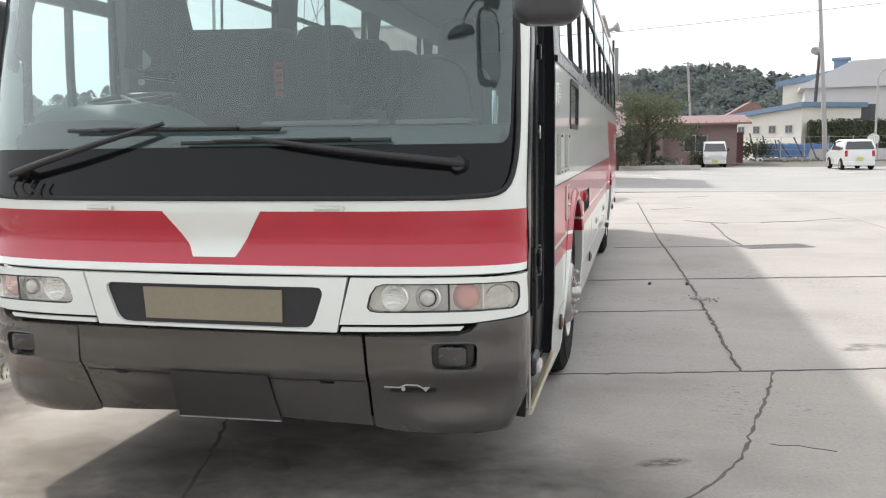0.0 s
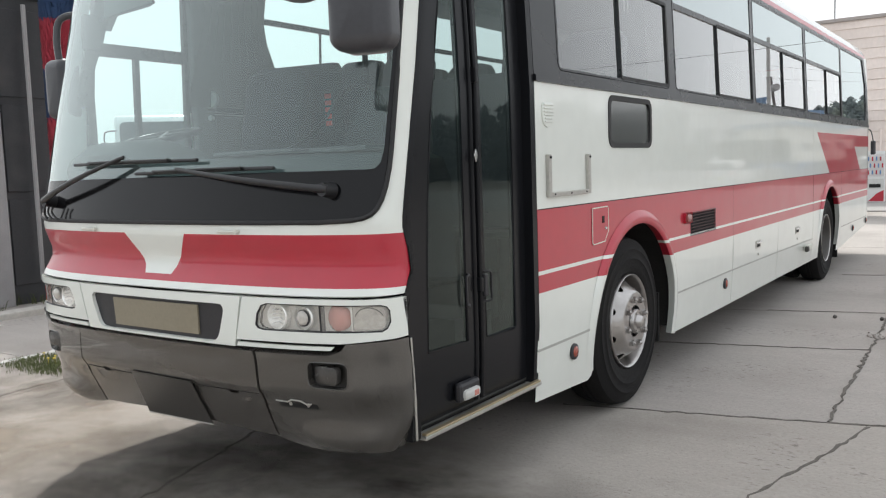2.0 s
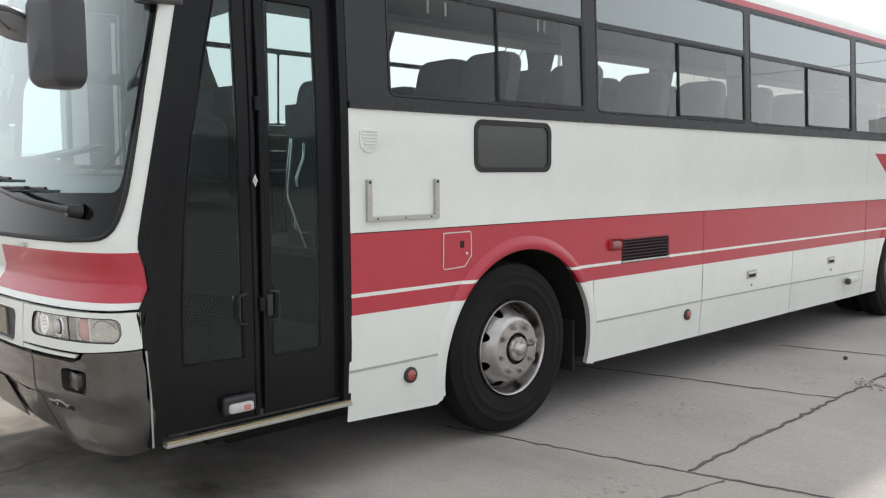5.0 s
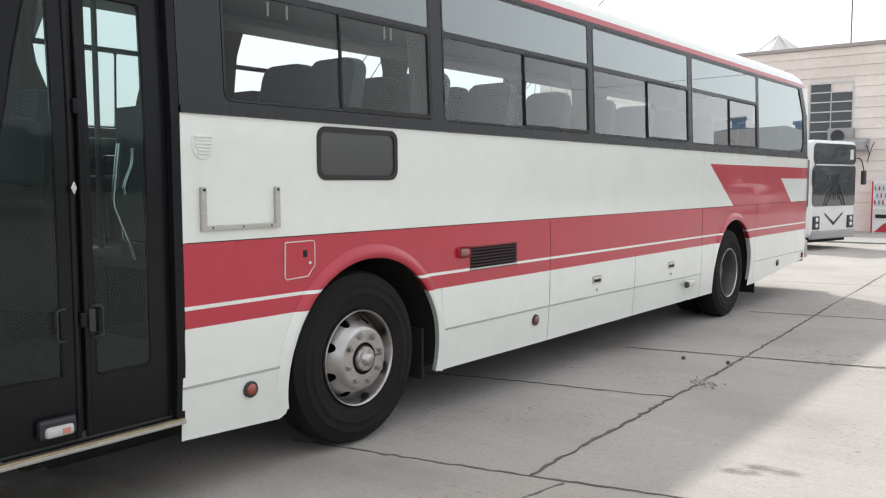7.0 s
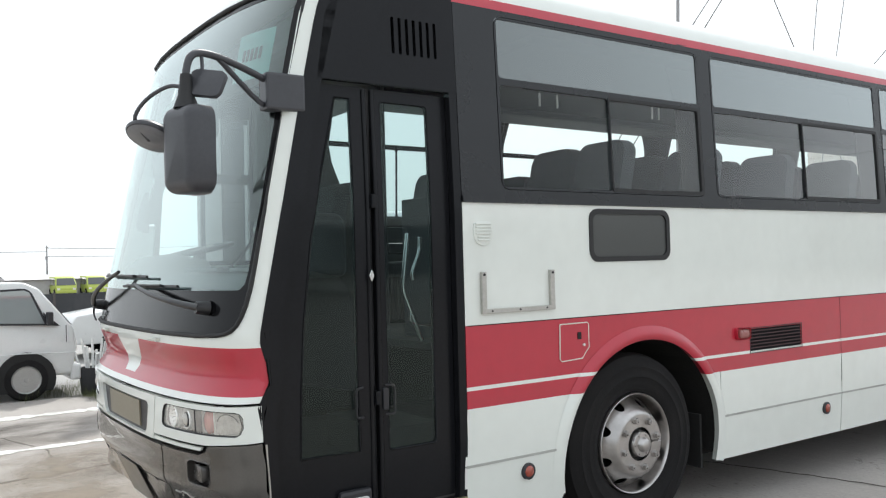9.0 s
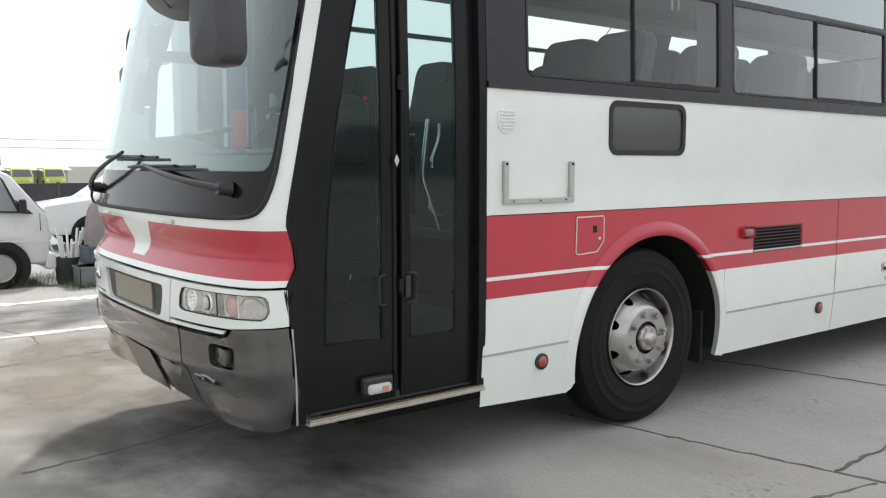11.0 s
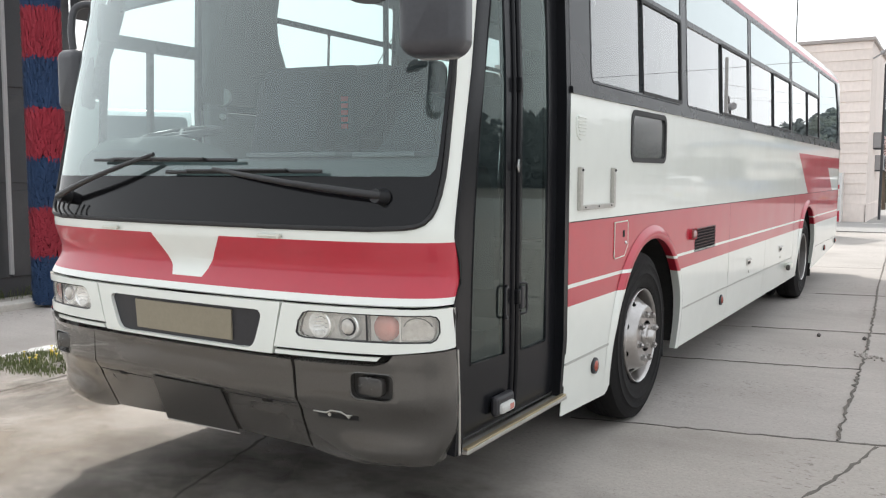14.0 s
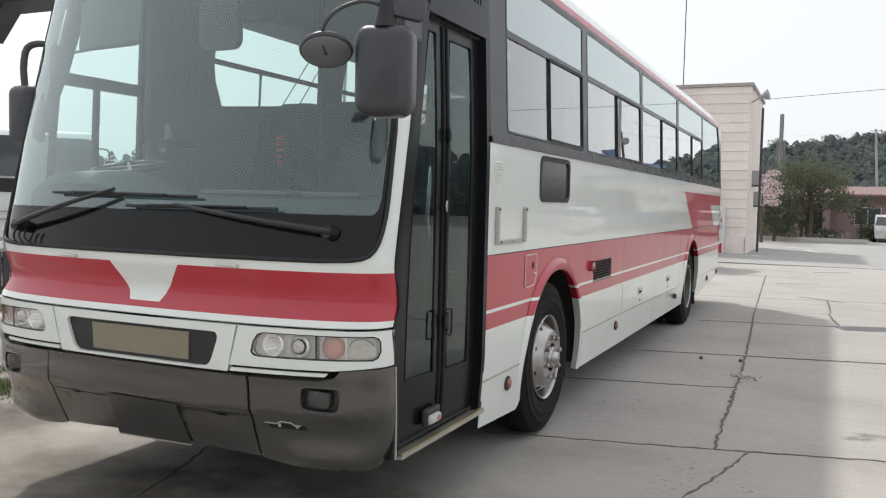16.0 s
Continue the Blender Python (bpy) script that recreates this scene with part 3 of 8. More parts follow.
# ---- roof: stacked outlines ----
bm = bmesh.new()
levels = [3.022, 3.045, 3.075, 3.10, 3.13, 3.16, 3.19, 3.22, 3.25, 3.275, 3.30, 3.32, 3.34]
rings = []
for z in levels:
    hw, y0 = half_width(z), along(NOSE, z)
    back = LENGTH - 0.05 - (z - 3.02) * 1.4
    ring = []
    for a in np.linspace(-1, 1, 33):
        ring.append(front()(float(a), z))
    ring += [Vector((hw, y, z)) for y in np.linspace(2.2, back - 0.35, 12)]
    ring += [Vector((hw - 0.35 * (1 - math.cos(t)) * 1, back - 0.35 + 0.35 * math.sin(t), z)) for t in (0.4, 0.8, 1.2, 1.57)]
    mirror = [Vector((-p.x, p.y, p.z)) for p in reversed(ring[33:])]
    rings.append([bm.verts.new(p) for p in ring + mirror])
for a, b, z in zip(rings, rings[1:], levels):
    for k in range(len(a)):
        f = bm.faces.new((a[k], a[(k + 1) % len(a)], b[(k + 1) % len(a)], b[k]))
        f.material_index = 1 if 3.0 < z < 3.07 and f.calc_center_median().y > 0.9 else 0
cap = bm.faces.new(rings[-1])
bmesh.ops.recalc_face_normals(bm, faces=bm.faces[:])
part("roof", bm, [WHITE, RED], bus, "white roof with a red gutter line", 40)
# rear wall
bm = bmesh.new()
box(bm, -W + 0.28, W - 0.28, LENGTH - 0.06, LENGTH, 0.46, 3.03, 0.02)
part("rear_wall", bm, WHITE, bus)
part("rear_bumper", boxes((-W + 0.05, W - 0.05, LENGTH - 0.25, LENGTH + 0.04, 0.42, 0.72), bevel=0.04), BUMPER, bus)

# ---- front: painted panel, pillars, windscreen ----
V_MARK = [(-0.215, 1.305), (-0.165, 1.235), (-0.118, 1.165), (-0.093, 1.12), (0.093, 1.12), (0.118, 1.165), (0.165, 1.235), (0.215, 1.305)]
V_ARC = [(to_arc(a), b) for a, b in V_MARK]


def front_paint(a, z):
    if 1.092 < z < 1.305 and not inside(V_ARC, a, z):
        return 1
    return 0


WS_HOLE = [(-1.2, 1.64), (-1.199, 1.56), (-1.194, 1.49), (-1.186, 1.44), (-1.174, 1.405), (-1.156, 1.381), (-1.13, 1.368), (-1.09, 1.361), (-0.95, 1.355), (0.95, 1.355), (1.09, 1.361), (1.13, 1.368), (1.156, 1.381), (1.174, 1.405), (1.186, 1.44), (1.194, 1.49), (1.199, 1.56), (1.2, 1.64), (1.2, 2.99), (-1.2, 2.99)]
ws_arc = [(to_arc(a), b) for a, b in WS_HOLE]
lip = [(to_arc(-W), 1.064), (0.985, 1.064), (0.985, 3.02), (-1.0, 3.02)]
part("front_panel", sheet(lip, front(), (0, -1, 0), (0.045, 0.045), [ws_arc], front_paint, [((0, 1.092), (1, 1.092)), ((0, 1.305), (1, 1.305)), V_ARC], 0.012), [WHITE, RED], bus, "white front with red band and white chevron", 50)
border = [(a, b) for a, b in ws_arc]
glass_hole = [(to_arc(a), b) for a, b in [(-1.172, 1.585), (-1.155, 1.562), (-1.13, 1.558), (1.13, 1.558), (1.155, 1.562), (1.172, 1.585), (1.178, 1.64), (1.178, 2.95), (-1.178, 2.95), (-1.178, 1.64)]]
part("windscreen_border", sheet(border, front(-0.004), (0, -1, 0), (0.05, 0.06), [glass_hole], thick=0.006), GLOSSBLACK, bus, "black lower band of the windscreen", 50)
part("windscreen", sheet(glass_hole, front(-0.006), (0, -1, 0), (0.04, 0.06), thick=0.0), WSGLASS, bus, "large bowed windscreen", 50).visible_shadow = False
bm = bmesh.new()
ring = [front(0.004)(a, b) for a, b in outline([(x * 0.999, z) for x, z in WS_HOLE], 8)]
tube(bm, ring + [ring[0]], 0.011, 6)
part("windscreen_seal", bm, RUBBER, bus, "", 60)
# two small bright handles on the red band
for x in (-0.50, 0.50):
    bm = bmesh.new()
    tube(bm, [on_front(x - 0.055, 1.318, 0.012), on_front(x + 0.055, 1.318, 0.012)], 0.007, 8)
    disc_cyl(bm, on_front(x + 0.055, 1.318, 0.004), (0, -1, 0), 0.009, 0.009, 0.016, 10)
    part("wiper_step", bm, CREAM, bus)
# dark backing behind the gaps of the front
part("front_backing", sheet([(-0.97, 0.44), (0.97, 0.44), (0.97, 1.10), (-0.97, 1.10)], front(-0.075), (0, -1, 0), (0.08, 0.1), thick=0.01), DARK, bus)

# grille panel between the lamps
GP = [(-0.575, 1.052), (-0.525, 0.836), (0.525, 0.836), (0.575, 1.052)]
GP_HOLE = rounded([(-0.485, 1.014), (-0.425, 0.848), (0.425, 0.848), (0.485, 1.014)], 0.045, 5)
part("grille_panel", sheet(outline(GP), front(0.004), (0, -1, 0), (0.06, 0.05), [[(to_arc(a), b) for a, b in GP_HOLE]], thick=0.03), WHITE, bus, "white grille panel", 40)
gi = part("grille_inset", sheet([(to_arc(a), b) for a, b in GP_HOLE], front(-0.012), (0, -1, 0), (0.06, 0.05), thick=0.01), PLASTIC, bus, "black inset of the grille panel")
part("sign_panel", sheet(outline([(-0.30, 0.868), (0.30, 0.868), (0.305, 0.998), (-0.305, 0.998)]), front(-0.004), (0, -1, 0), (0.06, 0.06), thick=0.01), SIGNPANEL, gi, "plain tan panel")

# lamps at both ends of the front
for s in (1, -1):
    def m(pts):
        # the driver's side hangs a little lower towards its end
        return [(s * a, b - (0.016 * (a - 0.5) / 0.7 if s < 0 and a > 0.5 and b < 1.04 else 0.0)) for a, b in pts]
    surround = m([(0.588, 1.052), (0.537, 0.868), (1.04, 0.874), (1.2349, 0.893), (1.2349, 1.052)])
    lamp = m([(0.648, 0.937), (0.66, 0.922), (0.69, 0.916), (1.19, 0.92), (1.206, 0.932), (1.215, 0.96), (1.214, 1.005), (1.207, 1.022), (1.19, 1.03), (0.715, 1.03), (0.685, 1.02), (0.66, 0.985)])
    lamp_arc = [(to_arc(a), b) for a, b in lamp]
    hs = part("lamp_surround", sheet(outline(surround), front(0.004), (0, -1, 0), (0.04, 0.04), [lamp_arc], thick=0.03), WHITE, bus, "white headlamp surround", 40)
    part("trim_strip", sheet(outline(m([(0.54, 0.840), (1.0, 0.846), (1.015, 0.861), (0.545, 0.857)])), front(0.004), (0, -1, 0), (0.05, 0), thick=0.012), WHITE, bus, "thin white strip below the lamps", 40)
    hl = part("headlamp", sheet(lamp_arc, front(-0.040), (0, -1, 0), (0.05, 0.05), thick=0.01), LAMP_RIM, bus, "rectangular headlamp cluster behind clear cover")
    bm = bmesh.new()
    ring = [front(-0.002)(a, b) for a, b in outline(lamp, 4)]
    tube(bm, ring + [ring[0]], 0.0055, 6)
    part("seal", bm, RUBBER, hl, "", 60)
    part("cover", sheet(lamp_arc, front(-0.006), (0, -1, 0), (0.04, 0.05), thick=0.0), CLEAR, hl).visible_shadow = False
    part("divider", sheet(outline(m([(0.959, 0.918), (0.966, 0.918), (0.966, 1.03), (0.959, 1.03)])), front(-0.004), (0, -1, 0), (0, 0), thick=0.045), PLASTIC, hl)
    # dished reflectors
    for x, r, mat, lab in ((0.755, 0.052, LAMP_SILVER, "silver main reflector"), (0.885, 0.047, LAMP_SILVER, "projector lens in a silver ring")):
        c = on_front(s * x, 0.973, -0.02)
        bm = lathe(bmesh.new(), ((0.018, r + 0.004), (-0.008, r + 0.004), (-0.012, r), (-0.002, r * 0.9), (0.008, r * 0.7), (0.014, r * 0.42), (0.016, r * 0.12)), 28, axis="Y", centre=c)
        rf = part("reflector", bm, mat, hl, lab, 40)
        if x > 0.8:
            bm = lathe(bmesh.new(), ((-0.006, r * 0.66), (-0.018, r * 0.6), (-0.024, r * 0.35), (-0.026, 0.004)), 24, axis="Y", centre=c)
            part("lens", bm, CORNERGLASS, hl, "grey projector glass", 60)
            part("lens_rim", lathe(bmesh.new(), ((-0.004, r * 0.74), (-0.014, r * 0.73), (-0.014, r * 0.66), (-0.004, r * 0.65)), 24, axis="Y", centre=c, caps=False), PLASTIC, hl, "", 60)
        else:
            bm = bmesh.new()
            for q in range(5):
                w = r * (0.92 - 0.2 * abs(q - 1.5))
                z0 = c.z - r * 0.62 + q * r * 0.34
                tube(bm, [(c.x + a * w, c.y + 0.006 - 0.012 * abs(a), z0 + r * 0.16 * (1 - a * a)) for a in np.linspace(-0.8, 0.8, 9)], 0.0028, 5)
            part("reflector_facet", bm, CHROME, hl, "", 60)
    c = on_front(s * 1.03, 0.973, -0.034)
    bm = lathe(bmesh.new(), ((0.04, 0.054), (-0.004, 0.053), (-0.012, 0.04), (-0.015, 0.02), (-0.016, 0.004)), 26, axis="Y", centre=c)
    part("indicator", bm, AMBER, hl, "round amber indicator", 60)
    part("divider", sheet(outline(m([(1.088, 0.92), (1.093, 0.92), (1.093, 1.03), (1.088, 1.03)])), front(-0.008), (0, -1, 0), (0, 0), thick=0.02), LAMP_RIM, hl)
    part("corner_lens", sheet(outline(m([(1.095, 0.926), (1.195, 0.93), (1.205, 0.965), (1.196, 1.02), (1.095, 1.02)])), front(-0.016), (0, -1, 0), (0.03, 0.03), thick=0.012), CORNERGLASS, hl, "grey clear corner lens", 50)
    bm = bmesh.new()
    tube(bm, [front(-0.014)(to_arc(s * (1.15 + 0.047 * math.cos(q))), (0.957 if s < 0 else 0.973) + 0.044 * math.sin(q)) for q in np.linspace(0.2, 2.9, 14)], 0.0022, 6)
    part("lens_rim", bm, FOGLENS, hl, "", 60)
    # bumper end and its lamp
    be = m([(0.637, 0.822), (0.985, 0.826), (1.04, 0.843), (1.065, 0.874), (1.2349, 0.887), (1.2349, 0.425), (1.20, 0.41), (1.0, 0.40), (0.80, 0.403), (0.70, 0.407), (0.645, 0.42), (0.641, 0.46), (0.643, 0.52), (0.646, 0.66)])
    fd = 0.0 if s > 0 else -0.02
    fog = [(to_arc(a), b + fd) for a, b in m(rounded([(0.89, 0.69), (1.055, 0.686), (1.06, 0.795), (0.887, 0.797)], 0.034, 5))]
    part("bumper_end", sheet(outline(be), front(0.012), (0, -1, 0), (0.04, 0.035), [fog], thick=0.04), BUMPER, bus, "grey bumper corner", 40)
    fl = part("fog_lamp", sheet(fog, front(-0.03), (0, -1, 0), (0.08, 0.05), thick=0.01), FOGBED, bus, "dark rectangular fog lamp")
    c = on_front(s * 0.975, 0.742, -0.022)
    bm = bmesh.new()
    prism(bm, rrect(c.x - 0.058, 0.703 + fd, c.x + 0.058, 0.778 + fd, 0.02, 4), lambda a, b: (a, c.y, b), (0, -0.03, 0), bevel=0.006)
    part("lens", bm, FOGGLASS, fl, "ribbed fog lamp glass", 40)
    bm = bmesh.new()
    tube(bm, [front(0.012)(a, b) for a, b in fog + fog[:1]], 0.003, 6)
    part("bezel", bm, BUMPER, fl, "", 60)
# worn bracket under the near fog lamp
bm = bmesh.new()
tube(bm, [on_front(0.70, 0.612, 0.014), on_front(0.76, 0.611, 0.016), on_front(0.785, 0.624, 0.016), on_front(0.83, 0.622, 0.016), on_front(0.85, 0.608, 0.016), on_front(0.875, 0.610, 0.014)], 0.0032, 6)
disc_cyl(bm, on_front(0.775, 0.604, 0.006), (0, -1, 0), 0.008, 0.008, 0.012, 10)
disc_cyl(bm, on_front(0.862, 0.604, 0.006), (0, -1, 0), 0.009, 0.009, 0.014, 4)
part("tow_cover", bm, ALU, bus, "chipped tow-hook cover", 50)
part("tow_recess", sheet(outline([(0.72, 0.588), (0.90, 0.588), (0.90, 0.608), (0.72, 0.608)]), front(0.0145), (0, -1, 0), (0.05, 0), thick=0.002), DARK, bus)
bc = [(-0.632, 0.822), (0.622, 0.822), (0.634, 0.66), (0.631, 0.52), (0.629, 0.46), (0.632, 0.424), (0.46, 0.432), (0.26, 0.445), (-0.26, 0.445), (-0.46, 0.432), (-0.632, 0.424), (-0.629, 0.46), (-0.631, 0.52), (-0.636, 0.66)]
part("bumper", sheet(outline(bc), front(0.012), (0, -1, 0), (0.05, 0.03), [[(to_arc(a), b) for a, b in rrect(x - 0.03, 0.618, x + 0.03, 0.638, 0.008, 2)] for x in (-0.45, 0.47)], thick=0.04), BUMPER, bus, "grey painted centre bumper", 40)
# dark strip painting the shade of the crease that runs round the bumper
for x0, x1 in ((-0.625, 0.622),):
    part("bumper_crease", sheet(outline([(x0, 0.626), (x1, 0.632), (x1, 0.637), (x0, 0.631)], 8), front(0.0135), (0, -1, 0), (0.04, 0), thick=0.003), DARK, bus)
bm = bmesh.new()
prism(bm, [(-0.232, 0.424), (0.236, 0.43), (0.226, 0.648), (-0.205, 0.652)], lambda a, b: (a, -0.012 + (0.655 - b) * 0.46, b), (0, 0.006, 0), bevel=0.002)
np_ob = part("number_plate", bm, PLATE, bus, "blank dark plate below the bumper")
bm = bmesh.new()
tube(bm, [(-0.232, 0.097, 0.422), (0.236, 0.094, 0.428)], 0.004, 6)
part("plate_edge", bm, ALU, np_ob)

# wipers
for side_s, pivot, elbow, tip0, tip1 in ((-1, (-0.92, 1.455), (-0.19, 1.655), (-0.66, 1.632), (0.30, 1.625)), (1, (1.0, 1.485), (0.20, 1.588), (-0.12, 1.575), (0.74, 1.578))):
    bm = bmesh.new()
    pts = [on_front(pivot[0] + (elbow[0] - pivot[0]) * t, pivot[1] + (elbow[1] - pivot[1]) * t, 0.055 + 0.025 * math.sin(math.pi * t)) for t in np.linspace(0, 1, 9)]
    tube(bm, pts, 0.017, 8, taper=0.009)
    disc_cyl(bm, on_front(pivot[0], pivot[1] - 0.005, 0.0), (0, -1, 0.1), 0.034, 0.027, 0.06, 16)
    wp = part("wiper", bm, WIPER, bus, "long black wiper arm", 50)
    bm = bmesh.new()
    line = [on_front(tip0[0] + (tip1[0] - tip0[0]) * t, tip0[1] + (tip1[1] - tip0[1]) * t, 0.028) for t in np.linspace(0, 1, 12)]
    tube(bm, line, 0.008, 6)
    tube(bm, [p + Vector((0, -0.022, 0.006)) for p in line[2:10]], 0.006, 6)
    for k in (2, 5, 6, 9):
        tube(bm, [line[k], line[k] + Vector((0, -0.024, 0.008))], 0.007, 6)
    part("blade", bm, WIPER, wp, "", 60)
    if side_s == -1:
        bm = bmesh.new()
        for k in range(3):
            x = -0.90 + 0.05 * k
            tube(bm, smooth_line([on_front(x, 1.43, 0.05), on_front(x - 0.015, 1.395, 0.045), on_front(x - 0.01 + 0.02 * k, 1.36, 0.03)], 4), 0.005, 6)
        part("hose", bm, RUBBER, wp, "", 60)

# ---- the folding door ----
XD = W - 0.045


def door_face(off=0.0):
    return lambda y, z: Vector((half_width(z) - 0.045 + off, y, z))


def a_edge(z):
    return sum(along(NOSE, max(z + d, 0.66)) for d in (-0.12, -0.06, 0.0, 0.06, 0.12)) / 5 + BULGE


def lean(z):
    return a_edge(z) + 0.012


zs = [0.47, 0.62, 0.8, 1.1, 1.4, 1.7, 2.0, 2.3, 2.52]
door_hole_front = [(lean(z) + 0.0, z) for z in zs]
# black surround: front post, head panel and rear post
fine_z = [float(z) for z in np.linspace(0.44, 3.02, 54)]
post = [(a_edge(z) - 0.01, z) for z in fine_z]
part("door_post", sheet(post + [(a_edge(3.02) + 0.02, 3.02)] + [(lean(z) + 0.035, z) for z in reversed(fine_z[:44])], side(1, 0.002), (1, 0, 0), (0, 0.15), thick=0.05), BLACK, bus, "", 40)
EDGE = ((0.90, 0.995), (1.08, 0.965), (1.3, 0.95), (1.9, 0.945), (2.5, 0.95), (3.02, 0.955))
part("door_post_edge", sheet([(along(EDGE, z), z) for z in np.linspace(0.90, 3.02, 16)] + [(1.0, 3.02), (1.0, 0.90)], front(0.004), (0, -1, 0), (0.02, 0.12), thick=0.012), BLACK, bus, "", 40)
head = [(a_edge(2.535) + 0.02, 2.535), (1.381, 2.535), (1.381, 3.03), (a_edge(3.03), 3.03), (a_edge(2.85), 2.85)]
slots = [rrect(1.0 + k * 0.042, 2.70, 1.018 + k * 0.042, 2.885, 0.007, 2) for k in range(7)]
part("door_head_panel", sheet(head, side(1, 0.002), (1, 0, 0), (0.12, 0.12), slots, thick=0.03), BLACK, bus, "black panel over the door with upright slots", 40)
part("slot_backing", boxes((W - 0.12, W - 0.09, 0.96, 1.33, 2.66, 2.92)), DARK, bus)
part("door_rear_post", sheet([(1.335, 0.44), (1.381, 0.44), (1.381, 2.535), (1.335, 2.535)], side(1, 0.0), (1, 0, 0), (0, 0.3), thick=0.05), BLACK, bus)


def leaf(name, outer, glass, label):
    """A door leaf with a long pane in a raised rubber frame."""
    lf = part(name, sheet(outer, door_face(), (1, 0, 0), (0.12, 0.2), [glass], thick=0.03), BLACK, bus, label, 40)
    part("pane", sheet(glass, door_face(-0.006), (1, 0, 0), (0.15, 0.3), thick=0.0), DOORGLASS, lf)
    bm = bmesh.new()
    tube(bm, [door_face(-0.002)(a, b) for a, b in glass + glass[:1]], 0.006, 6)
    part("seal", bm, BLACK, lf, "", 60)
    return lf


leaf1 = leaf("door_leaf", [(lean(z) + 0.03, z) for z in zs] + [(0.862, 2.52), (0.862, 0.47)],
             [(0.47, 0.775), (0.782, 0.768), (0.776, 2.462), (0.694, 2.462), (0.612, 2.12), (0.545, 1.78), (0.50, 1.4), (0.48, 1.1)], "black folding door leaf with a long pane")
leaf2 = leaf("door_leaf", [(0.886, 0.47), (1.332, 0.47), (1.332, 2.52), (0.886, 2.52)], rrect(0.94, 0.752, 1.222, 2.462, 0.02, 2), "black folding door leaf with a long pane")
for y, r in ((0.850, 0.013), (0.898, 0.013)):
    bm = bmesh.new()
    tube(bm, [door_face(0.0)(y, z) for z in np.linspace(0.48, 2.51, 12)], r, 8)
    part("door_seal", bm, BLACK, leaf1 if y < 0.87 else leaf2, "", 60)
part("gap_seal", boxes((W - 0.10, W - 0.075, 0.845, 0.905, 0.47, 2.52)), RUBBER, leaf1)
bm = bmesh.new()
prism(bm, [(0.848, 1.575), (0.862, 1.605), (0.848, 1.635), (0.834, 1.605)], lambda a, b: (W - 0.022, a, b), (0.008, 0, 0), bevel=0.002)
part("badge", bm, CHROME, leaf1, "small bright diamond badge")
for z in (0.98, 1.93):
    part("door_hinge", boxes((W - 0.045, W - 0.014, 0.858, 0.886, z, z + 0.07), bevel=0.008), BLACK, leaf1)
for lf, y0, y1 in ((leaf1, 0.80, 0.757), (leaf2, 0.925, 0.968)):
    bm = bmesh.new()
    tube(bm, smooth_line([door_face(0.0)(y0, 0.93), door_face(0.014)((y0 + y1) / 2, 0.93), door_face(0.016)(y1, 0.94), door_face(0.016)(y1, 1.0), door_face(0.016)(y1, 1.06), door_face(0.014)((y0 + y1) / 2, 1.07), door_face(0.0)(y0, 1.07)], 3), 0.0055, 6)
    part("door_handle", bm, PLASTIC, lf, "thin black loop handle", 60)
part("door_lock", boxes((W - 0.05, W - 0.018, 0.898, 0.93, 0.955, 1.06), bevel=0.006), PLASTIC, leaf2)
dl = part("door_lamp", boxes((W - 0.05, W - 0.012, 0.65, 0.825, 0.508, 0.60), bevel=0.018), PLASTIC, leaf1, "black housing of the door lamp")
part("lens", boxes((W - 0.03, W + 0.004, 0.675, 0.805, 0.517, 0.565), bevel=0.016), SEATWHITE, dl, "white lens with an amber spot")
part("lens_spot", boxes((W + 0.000, W + 0.006, 0.745, 0.782, 0.528, 0.553), bevel=0.002), AMBER, dl)
bm = bmesh.new()
tube(bm, [(W + 0.004, a_edge(z) - 0.004, z) for z in np.linspace(0.45, 0.88, 8)], 0.005, 6)
part("door_edge_strip", bm, ALU, bus, "thin pale strip along the foot of the door post", 60)
st = part("step_trim", boxes((W - 0.06, W + 0.008, 0.36, 1.375, 0.430, 0.448), bevel=0.004), ALU, bus, "bright metal sill under the door")
part("step_strip", boxes((W - 0.02, W + 0.006, 0.365, 1.37, 0.448, 0.458), bevel=0.003), GOLD, st, "worn yellowish strip")

# ---- fittings on the near flank ----
X = W
for y0, y1, z0, z1 in ((1.372, 2.01, WAIST, WAIST), (3.45, 4.874, WAIST, WAIST), (4.89, 6.484, WAIST, WAIST - 0.01), (6.5, 8.218, WAIST - 0.01, WAIST - 0.03)):
    part("waist_ledge", sheet([(y0, z0 - 0.007), (y1, z1 - 0.007), (y1, z1 + 0.006), (y0, z0 + 0.006)], side(1, 0.0035), (1, 0, 0), (0.3, 0), thick=0.006), LEDGE, bus, "dusty ledge between the skirt panels")
sv = part("service_window", sheet(rrect(2.285, 1.64, 2.98, 1.95, 0.065, 5), side(1, 0.006), (1, 0, 0), (0.3, 0.2), [rrect(2.315, 1.67, 2.95, 1.92, 0.045, 4)], thick=0.02), RUBBER, bus, "small rounded window in a black rubber frame", 40)
part("pane", sheet(rrect(2.31, 1.665, 2.955, 1.925, 0.045, 4), side(1, -0.006), (1, 0, 0), (0, 0), thick=0.0), pane_glass("service_glass", (0.3, 0.32, 0.32), 0.02, rough=0.12, body=0.88, body_colour=(0.11, 0.113, 0.11), bend=2.6), sv)
